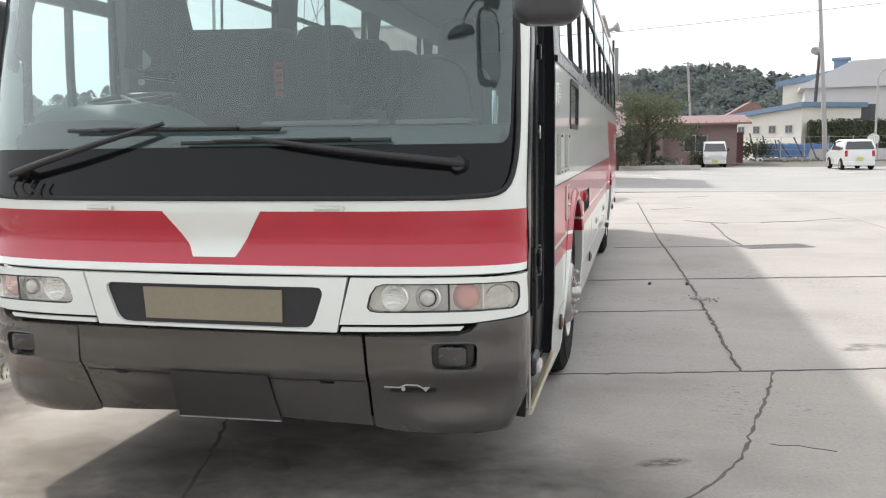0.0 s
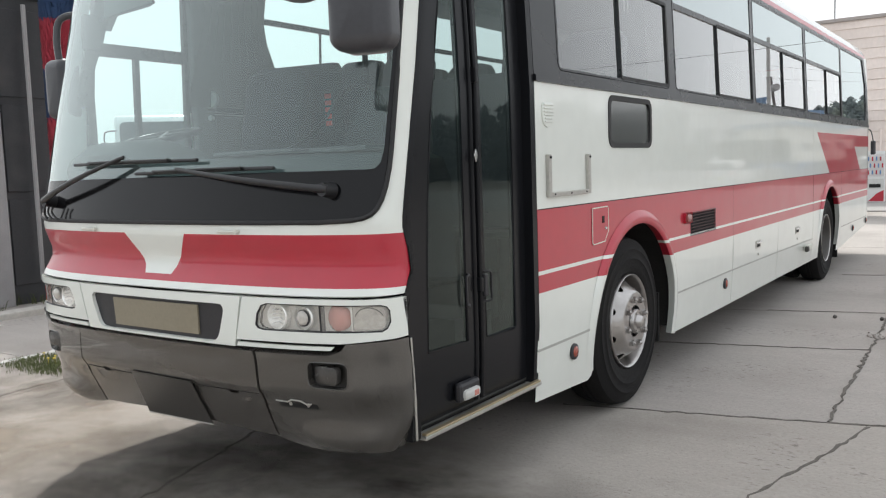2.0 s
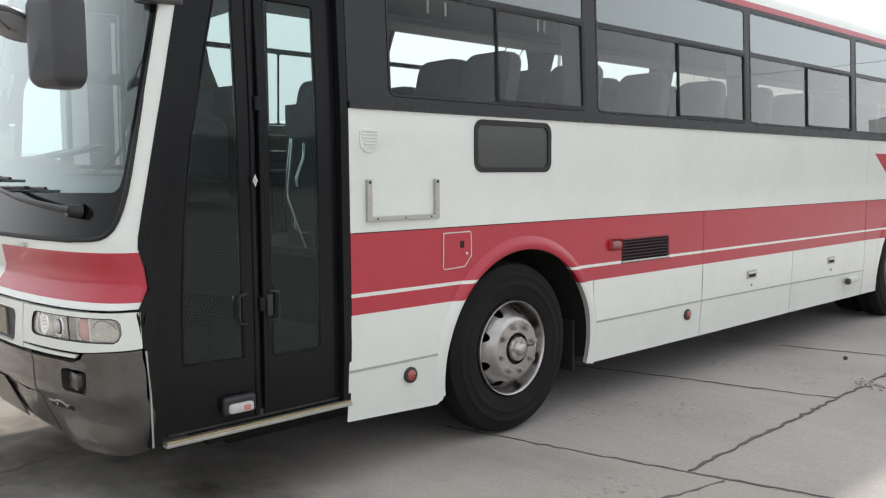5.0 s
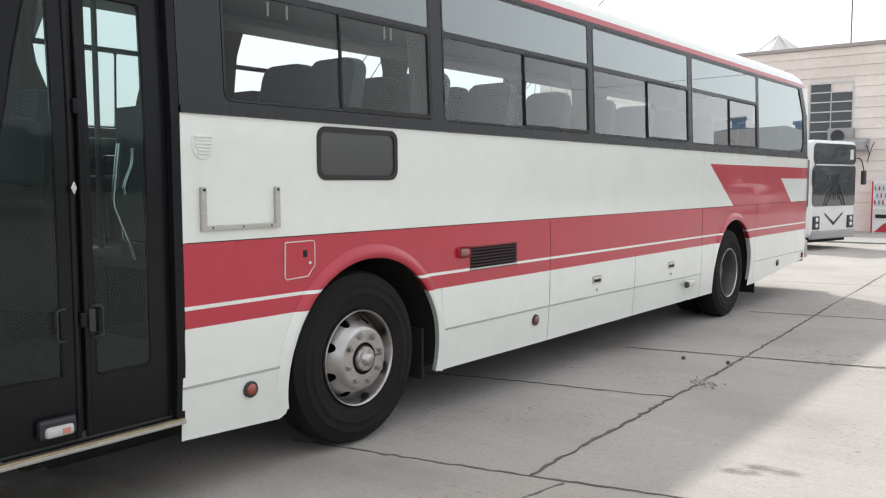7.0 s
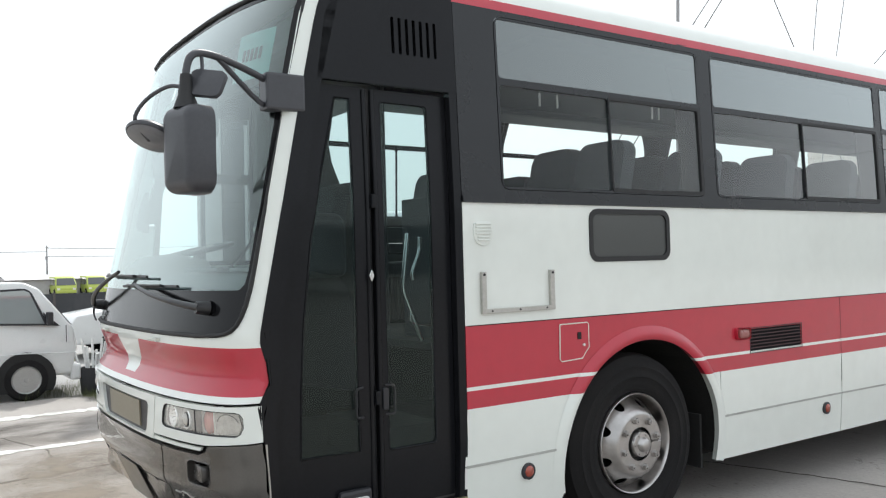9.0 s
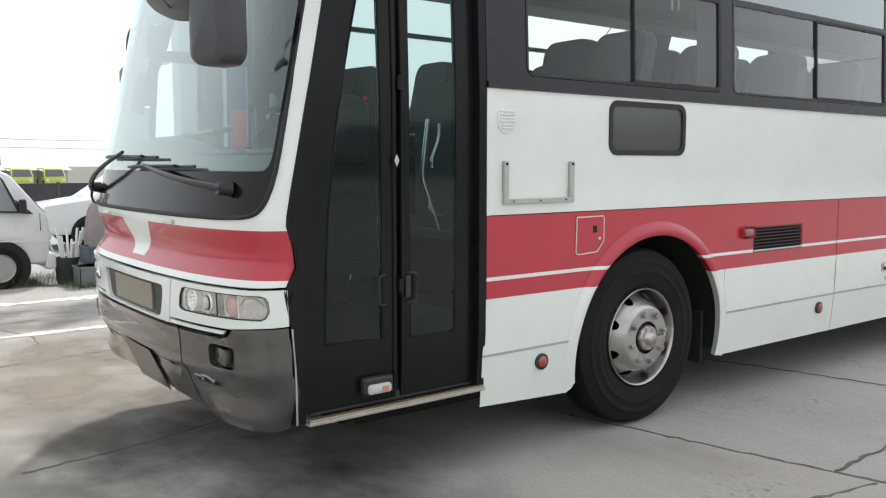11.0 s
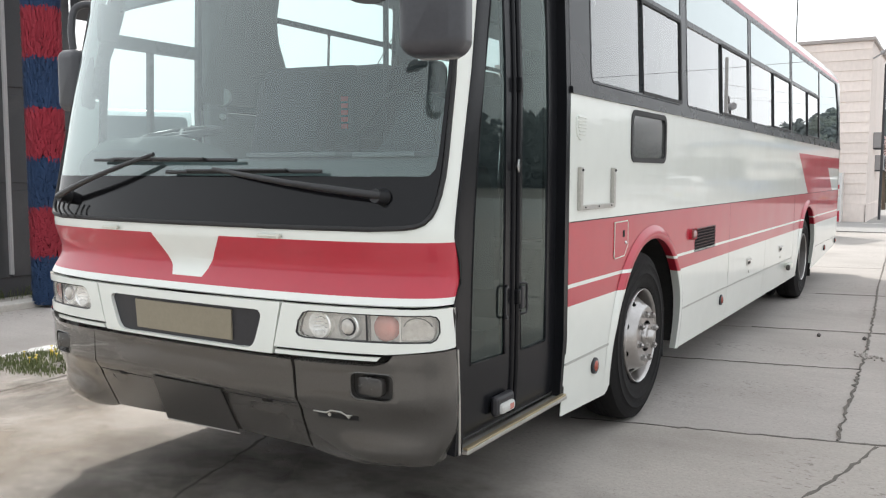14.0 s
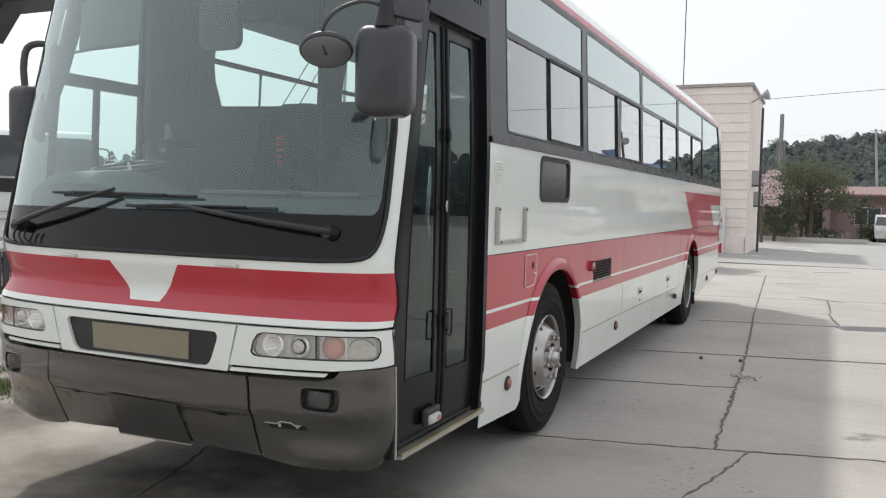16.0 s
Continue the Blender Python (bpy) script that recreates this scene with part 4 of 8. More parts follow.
# round-bottomed vent
vent_outline = [(1.45, 1.855), (1.45, 1.80)] + [(1.51 + 0.06 * math.cos(t), 1.80 + 0.058 * math.sin(t)) for t in np.linspace(math.pi, 2 * math.pi, 9)] + [(1.57, 1.855), (1.55, 1.868), (1.47, 1.868)]
bm = bmesh.new()
prism(bm, vent_outline, lambda a, b: (X, a, b), (0.008, 0, 0), bevel=0.003)
vt = part("air_vent", bm, WHITE, bus, "white louvred vent")
for k in range(6):
    z = 1.768 + k * 0.017
    hwid = 0.05 if z > 1.79 else 0.038
    part("louvre", boxes((X + 0.006, X + 0.016, 1.51 - hwid, 1.51 + hwid, z, z + 0.008), bevel=0.002), WHITE, vt)
# sign holder: a low metal rail with two uprights
sh = part("sign_holder", boxes((X, X + 0.02, 1.485, 1.995, 1.385, 1.41), bevel=0.003), ALU, bus, "aluminium sign rail with two uprights")
for y in (1.485, 1.962):
    part("upright", boxes((X, X + 0.022, y, y + 0.03, 1.405, 1.605), bevel=0.003), ALU, sh)
for y in (1.55, 1.74, 1.93):
    bm = bmesh.new()
    disc_cyl(bm, (X + 0.018, y, 1.398), (1, 0, 0), 0.006, 0.004, 0.006, 8)
    part("screw", bm, DARK, sh)
for y in (1.50, 1.977):
    bm = bmesh.new()
    disc_cyl(bm, (X + 0.02, y, 1.59), (1, 0, 0), 0.008, 0.006, 0.008, 10)
    part("peg", bm, DARK, sh)
# fuel flap
flap = [(2.035, 1.295), (2.03, 1.10), (2.045, 1.088), (2.20, 1.095), (2.255, 1.155), (2.255, 1.285), (2.245, 1.297)]
bm = bmesh.new()
prism(bm, flap, lambda a, b: (X + 0.0005, a, b), (0.005, 0, 0), bevel=0.003)
ff = part("fuel_flap", bm, RED, bus, "red fuel flap with a pale outline")
bm = bmesh.new()
tube(bm, [(X + 0.004, a, b) for a, b in flap + flap[:1]], 0.0035, 6)
part("flap_edge", bm, CREAM, ff)
part("keyhole", boxes((X + 0.005, X + 0.008, 2.165, 2.195, 1.205, 1.245)), DARK, ff)
bm = bmesh.new()
disc_cyl(bm, (X + 0.005, 2.212, 1.172), (1, 0, 0), 0.011, 0.009, 0.008, 12)
part("lock", bm, CHROME, ff)
# side indicator and louvred grille in the band
si = part("side_indicator", boxes((X, X + 0.010, 3.605, 3.755, 1.092, 1.172), bevel=0.02), RED, bus, "red-framed side indicator")
part("lens", boxes((X + 0.006, X + 0.026, 3.625, 3.74, 1.102, 1.162), bevel=0.02), SIDELENS, si)
gr = part("louvre_grille", sheet([(3.765, 0.99), (4.375, 0.99), (4.375, 1.165), (3.765, 1.165)], side(1, 0.003), (1, 0, 0), (0, 0), [[(3.77, 0.995), (4.37, 0.995), (4.37, 1.16), (3.77, 1.16)]], thick=0.01), PLASTIC, bus, "dark louvred grille")
part("backing", boxes((X - 0.06, X - 0.05, 3.75, 4.4, 0.98, 1.18)), DARK, gr)
for k in range(7):
    part("slat", boxes((X - 0.008, X + 0.002, 3.768, 4.372, 1.0 + k * 0.0228, 1.0062 + k * 0.0228)), LOUVRE if k else WHITE, gr)
for k in range(22):
    part("bar", boxes((X - 0.012, X + 0.003, 3.79 + k * 0.0265, 3.7935 + k * 0.0265, 0.996, 1.158)), PLASTIC, gr)
# round markers along the skirt
for y, z in ((1.785, 0.52), (4.67, 0.515), (11.12, 0.48), (12.42, 0.51)):
    bm = lathe(bmesh.new(), ((half_width(z) - 0.002, 0.045), (half_width(z) + 0.012, 0.045), (half_width(z) + 0.016, 0.036)), 24, axis="X", centre=(0, y if y < 12.4 else 12.35, z))
    mk = part("side_marker", bm, PLASTIC, bus, "round orange side marker", 40)
    bm = lathe(bmesh.new(), ((half_width(z) + 0.012, 0.034), (half_width(z) + 0.022, 0.026), (half_width(z) + 0.025, 0.004)), 20, axis="X", centre=(0, y if y < 12.4 else 12.35, z))
    part("lens", bm, ORANGE, mk, "", 60)
# locker handles, keyholes and a side lamp
for y in (5.70, 7.36):
    lh = part("locker_handle", boxes((X, X + 0.006, y - 0.085, y + 0.085, 0.715, 0.785), bevel=0.004), ALU, bus, "flush metal locker handle")
    part("grip", boxes((X + 0.004, X + 0.018, y - 0.07, y + 0.07, 0.755, 0.772), bevel=0.004), CHROME, lh)
    part("pocket", boxes((X + 0.004, X + 0.0075, y - 0.06, y + 0.06, 0.727, 0.75)), DARK, lh)
    bm = bmesh.new()
    disc_cyl(bm, (X, y, 0.655), (1, 0, 0), 0.013, 0.011, 0.008, 12)
    part("lock", bm, ALU, lh)
sl = part("side_lamp", boxes((X, X + 0.05, 7.72, 7.98, 0.475, 0.545), bevel=0.02), CREAM, bus, "small cream lamp on the skirt")
part("lens", boxes((X + 0.01, X + 0.055, 7.70, 7.76, 0.47, 0.535), bevel=0.015), FOGLENS, sl)


# ---- wheels ----
def wheel(y, s, rear):
    """A commercial steel wheel on its tyre; the front ones bulge outward, the rear ones are dished."""
    f = W - 0.03
    zc = 0.541 + (fall(BUS_AT[1] + y) if rear else 0)
    c = (0, y, zc)
    t = ((f - 0.27, 0.30), (f - 0.285, 0.40), (f - 0.275, 0.49), (f - 0.25, 0.529), (f - 0.20, 0.541), (f - 0.165, 0.541), (f - 0.164, 0.53), (f - 0.157, 0.53), (f - 0.156, 0.541), (f - 0.125, 0.541), (f - 0.124, 0.53), (f - 0.117, 0.53), (f - 0.116, 0.541), (f - 0.07, 0.541), (f - 0.025, 0.526), (f - 0.006, 0.49), (f + 0.002, 0.463),
         (f + 0.0065, 0.46), (f + 0.0065, 0.454), (f + 0.004, 0.45), (f + 0.006, 0.41), (f + 0.009, 0.405), (f + 0.009, 0.398), (f + 0.005, 0.394), (f + 0.002, 0.36), (f - 0.012, 0.315), (f - 0.03, 0.30))
    sgn = [(s * a, r) for a, r in t]
    bm = lathe(bmesh.new(), sgn, 64, axis="X", centre=c)
    for fc in [fc for fc in bm.faces if len(fc.verts) > 8]:
        bm.faces.remove(fc)
    bmesh.ops.recalc_face_normals(bm, faces=bm.faces[:])
    ty = part("wheel", bm, TYRE, bus, "worn truck tyre on a steel wheel", 40)
    if rear:
        prof = ((f - 0.03, 0.302), (f - 0.008, 0.298), (f - 0.006, 0.286), (f - 0.03, 0.272), (f - 0.19, 0.264), (f - 0.20, 0.25))
        hub = ((f - 0.20, 0.25), (f - 0.205, 0.13), (f - 0.2, 0.112), (f - 0.12, 0.105), (f - 0.11, 0.095), (f - 0.105, 0.05), (f - 0.105, 0.004))
        nut_r, nut_x = 0.167, f - 0.20
    else:
        prof = ((f - 0.03, 0.302), (f - 0.002, 0.301), (f + 0.002, 0.297), (f - 0.001, 0.291), (f - 0.02, 0.285), (f - 0.05, 0.279), (f - 0.13, 0.268))
        hub = ((f + 0.0, 0.08), (f + 0.04, 0.078), (f + 0.05, 0.072), (f + 0.052, 0.045), (f + 0.056, 0.042), (f + 0.078, 0.036), (f + 0.084, 0.028), (f + 0.086, 0.004))
        nut_r, nut_x = 0.147, f + 0.03
    bm = lathe(bmesh.new(), [(s * a, r) for a, r in prof], 56, axis="X", centre=c)
    for fc in [fc for fc in bm.faces if len(fc.verts) > 8]:
        bm.faces.remove(fc)
    bmesh.ops.recalc_face_normals(bm, faces=bm.faces[:])
    part("rim", bm, REARSTEEL if rear else STEEL, ty, "", 50)
    if rear:
        bm = lathe(bmesh.new(), [(s * a, r) for a, r in ((f - 0.02, 0.306), (f + 0.001, 0.303), (f + 0.003, 0.296), (f - 0.004, 0.288), (f - 0.02, 0.284))], 56, axis="X", centre=c, caps=False)
        part("rim_edge", bm, STEEL, ty, "bright worn rim edge", 50)
    if not rear:
        # sloping disc with oval hand holes, laid round the axle
        def cone(a, r):
            x = float(np.interp(r, (0.1, 0.182, 0.190, 0.198, 0.21, 0.255, 0.275), (f + 0.03, f + 0.03, f + 0.026, f + 0.016, f - 0.004, f - 0.066, f - 0.10)))
            return Vector((s * x, y + r * math.cos(a), zc + r * math.sin(a)))
        pts = [(2 * math.pi * k / 48, 0.1) for k in range(49)] + [(2 * math.pi * k / 48, 0.275) for k in range(48, -1, -1)]
        holes = [circle(2 * math.pi * (k + 0.5) / 8, 0.243, 0.13, 16, 0.026) for k in range(8)]
        bm = sheet(pts, cone, (s, 0, 0), (2 * math.pi / 48, 0.012), holes, thick=0.008)
        bmesh.ops.remove_doubles(bm, verts=bm.verts[:], dist=1e-4)
        part("disc", bm, STEEL, ty, "steel disc with oval hand holes", 45)
        # dark dish stands for the shade behind the hand holes
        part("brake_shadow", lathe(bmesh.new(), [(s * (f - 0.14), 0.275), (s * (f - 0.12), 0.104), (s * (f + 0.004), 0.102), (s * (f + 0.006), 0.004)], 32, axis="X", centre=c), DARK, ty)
    bm = lathe(bmesh.new(), [(s * a, r) for a, r in hub], 36, axis="X", centre=c)
    bmesh.ops.recalc_face_normals(bm, faces=bm.faces[:])
    part("hub", bm, REARSTEEL if rear else STEEL, ty, "", 40)
    count = 8
    for k in range(count):
        a = 2 * math.pi * (k + 0.3) / count
        bm = bmesh.new()
        p = Vector((s * (nut_x - 0.004), y + nut_r * math.cos(a), zc + nut_r * math.sin(a)))
        disc_cyl(bm, p, (s, 0, 0), 0.0255, 0.0255, 0.007, 14)
        disc_cyl(bm, p + Vector((s * 0.006, 0, 0)), (s, 0, 0), 0.0205, 0.0195, 0.022, 6)
        disc_cyl(bm, p + Vector((s * 0.028, 0, 0)), (s, 0, 0), 0.011, 0.008, 0.008, 8)
        part("wheel_nut", bm, STEEL, ty)
    if not rear:
        for k in range(6):
            a = 2 * math.pi * k / 6
            bm = bmesh.new()
            disc_cyl(bm, (s * (f + 0.048), y + 0.06 * math.cos(a), zc + 0.06 * math.sin(a)), (s, 0, 0), 0.008, 0.007, 0.010, 6)
            part("hub_bolt", bm, STEEL, ty)


for y, rear in zip(AXLES, (False, True)):
    for s in (1, -1):
        wheel(y, s, rear)
# inner tyres and axles, underbody
for s in (1, -1):
    bm = lathe(bmesh.new(), [(s * 0.64, 0.3), (s * 0.66, 0.5), (s * 0.86, 0.52), (s * 0.89, 0.3)], 40, axis="X", centre=(0, AXLES[1], 0.53 + fall(BUS_AT[1] + AXLES[1])))
    bmesh.ops.recalc_face_normals(bm, faces=bm.faces[:])
    part("inner_tyre", bm, TYRE, bus, "", 40)
for y in AXLES:
    bm = bmesh.new()
    disc_cyl(bm, (-1.0, y, 0.525), (1, 0, 0), 0.09, 0.09, 2.0, 14)
    part("axle", bm, UNDER, bus, "", 40)
bm = bmesh.new()
box(bm, -0.58, 0.58, 0.55, LENGTH - 0.3, 0.42, 0.62)
box(bm, -0.95, 0.95, 3.5, 8.3, 0.29, 0.40)
box(bm, -W + 0.06, W - 0.06, 10.1, LENGTH - 0.2, 0.40, 0.44)
# low unseen boxes added to keep light from the ground below
box(bm, -0.95, 0.85, 0.75, 1.95, 0.27, 0.44)
box(bm, -0.62, 0.62, 1.95, 3.5, 0.27, 0.44)
box(bm, -0.95, -0.45, 3.7, 8.1, 0.13, 0.32)
box(bm, -0.9, 0.6, 1.0, 1.9, 0.16, 0.3)
part("underbody", bm, UNDER, bus)


# ---- mirrors ----
def rounded_block(cx, cy, cz, w, d, h, r):
    bm = bmesh.new()
    prism(bm, rrect(cx - w / 2, cz - h / 2, cx + w / 2, cz + h / 2, r, 6), lambda a, b: (a, cy + d / 2, b), (0, -d, 0))
    es = [e for e in bm.edges if all(v.co.y < cy for v in e.verts)]
    bmesh.ops.bevel(bm, geom=es, offset=min(d * 0.55, 0.05), segments=4, affect="EDGES", profile=0.5)
    return bm


mx, my = 1.352, -0.072
mir = part("wing_mirror", rounded_block(mx, my, 2.142, 0.235, 0.115, 0.355, 0.055), MIRRORGREY, bus, "large dark mirror housing on a bent tube arm", 50)
mir.data.transform(Matrix.Translation((mx, my, 0)) @ Matrix.Rotation(radians(14), 4, "Z") @ Matrix.Translation((-mx, -my, 0)))
bm = bmesh.new()
prism(bm, rrect(mx - 0.10, 1.96, mx + 0.10, 2.305, 0.045, 5), lambda a, b: (a, my + 0.058, b), (0, 0.003, 0))
g = part("mirror_glass", bm, CHROME, mir)
g.data.transform(Matrix.Translation((mx, my, 0)) @ Matrix.Rotation(radians(14), 4, "Z") @ Matrix.Translation((-mx, -my, 0)))
bm = bmesh.new()
arm = smooth_line([(1.175, 0.36, 2.50), (1.27, 0.17, 2.535), (1.325, 0.03, 2.55), (mx - 0.003, -0.045, 2.53), (mx, -0.072, 2.45), (mx, -0.072, 2.31)], 6)
tube(bm, arm, 0.0155, 10)
tube(bm, smooth_line([(1.305, 0.08, 2.545), (1.235, 0.22, 2.45), (1.195, 0.31, 2.395), (1.17, 0.36, 2.39)], 4), 0.0125, 8)
part("arm", bm, MIRRORGREY, mir, "black bent tube", 60)
part("bracket", boxes((1.13, 1.225, 0.33, 0.52, 2.365, 2.535), bevel=0.012), MIRRORGREY, mir)
bm = lathe(bmesh.new(), ((2.31, 0.052), (2.36, 0.034), (2.41, 0.026), (2.45, 0.022)), 20, axis="Z", centre=(mx, my, 0))
part("neck", bm, RUBBER, mir, "", 50)
# round convex mirror
bm = lathe(bmesh.new(), ((-0.014, 0.103), (-0.006, 0.108), (0.004, 0.105), (0.024, 0.085), (0.036, 0.05), (0.04, 0.004)), 36, axis="Z", centre=(0, 0, 0))
bmesh.ops.transform(bm, matrix=pose(1.128, -0.15, 2.225, -24, -16, 0), verts=bm.verts[:])
rm = part("round_mirror", bm, MIRRORGREY, mir, "round convex mirror on a thin arm", 50)
# plate's pale grey paints the sky it would mirror
bm = lathe(bmesh.new(), ((-0.0145, 0.098), (-0.018, 0.095), (-0.0185, 0.05), (-0.026, 0.018), (-0.028, 0.004)), 36, axis="Z", centre=(0, 0, 0), caps=False)
bmesh.ops.transform(bm, matrix=pose(1.128, -0.15, 2.225, -24, -16, 0), verts=bm.verts[:])
part("back_plate", bm, MIRRORBACK, rm, "back plate painted pale for mirrored sky", 50)
bm = bmesh.new()
tube(bm, smooth_line([(mx, -0.072, 2.395), (1.27, -0.12, 2.41), (1.19, -0.19, 2.36), (1.155, -0.225, 2.28), (1.134, -0.162, 2.203)], 5), 0.0085, 8)
part("arm", bm, MIRRORGREY, rm, "", 60)
# small downward mirror behind the neck
bm = bmesh.new()
prism(bm, rrect(-0.085, -0.06, 0.085, 0.06, 0.03, 4), lambda a, b: (a, b, 0), (0, 0, 0.02), bevel=0.006)
bmesh.ops.transform(bm, matrix=pose(1.40, 0.0, 2.405, 70, 10, 35), verts=bm.verts[:])
um = part("under_mirror", bm, MIRRORGREY, mir, "", 40)
bm = bmesh.new()
tube(bm, [(1.335, 0.0, 2.55), (1.345, 0.0, 2.44), (1.385, 0.0, 2.41)], 0.008, 8)
part("arm", bm, MIRRORGREY, um, "", 60)
# far-side mirror
fm = part("wing_mirror", rounded_block(-1.31, 0.42, 2.08, 0.2, 0.11, 0.34, 0.055), MIRRORGREY, bus, "dark mirror housing on the driver's side", 50)
bm = bmesh.new()
tube(bm, smooth_line([(-1.2, 0.56, 2.46), (-1.25, 0.50, 2.50), (-1.31, 0.44, 2.47), (-1.32, 0.42, 2.36), (-1.31, 0.42, 2.24)], 6), 0.02, 10)
part("arm", bm, MIRRORGREY, fm, "", 60)
part("bracket", boxes((-1.24, -1.17, 0.50, 0.62, 2.30, 2.50), bevel=0.012), MIRRORGREY, fm)

# ---- inside the bus ----
FLOOR_Z = 1.22
part("cabin_floor", boxes((-W + 0.05, W - 0.05, 1.40, LENGTH - 0.1, FLOOR_Z - 0.04, FLOOR_Z), (-W + 0.05, 0.30, 0.30, 1.40, 1.0, 1.04), (0.30, W - 0.06, 0.40, 1.40, 0.46, 0.50), (0.30, W - 0.30, 1.05, 1.40, 0.50, 0.80)), CABINFLOOR, bus)
part("cabin_wall", boxes((-W + 0.03, -W + 0.05, 1.25, LENGTH - 0.1, 1.23, 1.96), (-W + 0.03, -W + 0.05, 0.45, 1.25, 1.0, 1.67), (W - 0.05, W - 0.03, 1.42, LENGTH - 0.1, 1.23, 1.96)), CABIN, bus)
part("inner_skirt", boxes((-W + 0.07, -W + 0.09, 0.45, 2.0, 0.36, 1.2), (-W + 0.07, -W + 0.09, 3.4, LENGTH - 0.3, 0.36, 1.2)), UNDER, bus)
part("cabin_ceiling", boxes((-W + 0.12, W - 0.12, 0.75, LENGTH - 0.2, 3.02, 3.05)), CABIN, bus)
for s in (1, -1):
    bm = bmesh.new()
    x0, x1 = sorted((s * 0.72, s * (W - 0.12)))
    box(bm, x0, x1, 2.0, LENGTH - 0.3, 2.90, 2.96, 0.02)
    part("luggage_rack", bm, CABIN, bus, "overhead luggage rack")
# dashboard with a curved top
bm = bmesh.new()
prof = [(0.22, 1.05), (0.20, 1.35), (0.17, 1.56), (0.26, 1.625), (0.42, 1.64), (0.60, 1.60), (0.66, 1.50), (0.68, 1.05)]
rows = []
for x in np.linspace(-1.12, 1.12, 25):
    d = bow(x)
    rows.append([bm.verts.new((x, y + d, z + (0.12 * math.exp(-((x + 0.70) / 0.42) ** 6) if z > 1.5 else 0))) for y, z in prof])
for a, b in zip(rows, rows[1:]):
    for k in range(len(prof) - 1):
        bm.faces.new((a[k], b[k], b[k + 1], a[k + 1]))
bmesh.ops.recalc_face_normals(bm, faces=bm.faces[:])
for fc in bm.faces:
    fc.material_index = 1 if fc.calc_center_median().z < 1.56 else 0
dash = part("dashboard", bm, [DASH, PLASTIC], bus, "long grey dashboard", 50)
part("tray", boxes((0.10, 0.62, 0.30, 0.46, 1.645, 1.662), (0.68, 1.0, 0.34, 0.48, 1.64, 1.66), bevel=0.004), CABIN, dash)
bm = bmesh.new()
rr = [Vector((-0.76 + 0.21 * math.cos(t), 0.68 + 0.21 * math.sin(t) * 0.95, 1.785 + 0.21 * math.sin(t) * 0.2)) for t in np.linspace(0, 2 * math.pi, 33)]
tube(bm, rr, 0.016, 8)
tube(bm, [rr[4], rr[20]], 0.014, 8)
tube(bm, [rr[12], rr[28]], 0.014, 8)
tube(bm, [(-0.76, 0.68, 1.775), (-0.76, 0.56, 1.45)], 0.035, 10)
part("steering_wheel", bm, PLASTIC, bus, "", 60)
bm = bmesh.new()
disc_cyl(bm, (-1.13, 1.34, 2.052), (0.55, -1, 0), 0.062, 0.056, 0.03, 24)
pl = part("pillar_lamp", bm, SEATWHITE, bus, "round white lamp on the pillar behind the driver's window", 50)
bm = bmesh.new()
disc_cyl(bm, (-1.13, 1.345, 1.931), (0.55, -1, 0), 0.02, 0.017, 0.03, 14)
part("switch", bm, SEATWHITE, pl, "", 50)
part("pillar_trim", boxes((-1.20, -1.135, 1.23, 1.40, 1.05, 2.98), bevel=0.02), CABIN, bus)
# cable loop and hooded display by the door
bm = bmesh.new()
tube(bm, smooth_line([(0.2, 0.42, 1.65), (0.5, 0.42, 1.67), (0.66, 0.46, 1.78), (0.78, 0.5, 1.92), (0.92, 0.55, 1.88), (0.97, 0.55, 1.7)], 6), 0.008, 6)
part("cable", bm, RUBBER, bus, "", 60)
bm = bmesh.new()
prism(bm, rounded([(0.50, 1.60), (1.0, 1.60), (1.0, 1.88), (0.88, 1.94), (0.76, 1.90), (0.66, 1.72)], 0.06, 5), lambda a, b: (a, 0.62, b), (0, 0.22, 0), bevel=0.02)
part("fare_box", bm, PLASTIC, bus)


def seat(x, y, w, tall, base, cover):
    """A high-backed seat: cushion, leaning back, wings, arm rests."""
    bm = bmesh.new()
    prism(bm, rrect(x - w / 2, base + 0.62, x + w / 2, base + tall, 0.09, 5), lambda a, b: (a, y + 0.34 + (b - base - 0.4) * 0.22, b), (0, 0.13, 0), bevel=0.04)
    prism(bm, rrect(x - w / 2, base + 0.36, x + w / 2, base + 0.72, 0.02, 2), lambda a, b: (a, y + 0.34 + (b - base - 0.4) * 0.22, b), (0, 0.12, 0))
    st_ = part("passenger_seat", bm, SEAT, bus, "grey high-backed seat", 50)
    part("cushion", boxes((x - w / 2, x + w / 2, y - 0.12, y + 0.36, base + 0.34, base + 0.46), bevel=0.03), SEAT, st_)
    part("armrest", boxes((x - w / 2 - 0.03, x - w / 2, y - 0.05, y + 0.36, base + 0.52, base + 0.60), (x + w / 2, x + w / 2 + 0.03, y - 0.05, y + 0.36, base + 0.52, base + 0.60), bevel=0.012), PLASTIC, st_)
    part("leg", boxes((x - 0.18, x - 0.14, y + 0.0, y + 0.3, base, base + 0.35), (x + 0.14, x + 0.18, y + 0.0, y + 0.3, base, base + 0.35)), PLASTIC, st_)
    if cover:
        bm = bmesh.new()
        prism(bm, rrect(x - w / 2 + 0.03, base + tall - 0.26, x + w / 2 - 0.03, base + tall + 0.004, 0.07, 4), lambda a, b: (a, y + 0.335 + (b - base - 0.4) * 0.22, b), (0, 0.145, 0))
        part("headrest_cover", bm, SEAT, st_)


for r in range(12):
    y = 2.17 + r * 0.85
    for x in (-0.97, -0.52, 0.52, 0.97):
        seat(x, y, 0.41, 1.175, FLOOR_Z, False)
seat(-0.74, 1.05, 0.52, 1.18, 1.04, False)
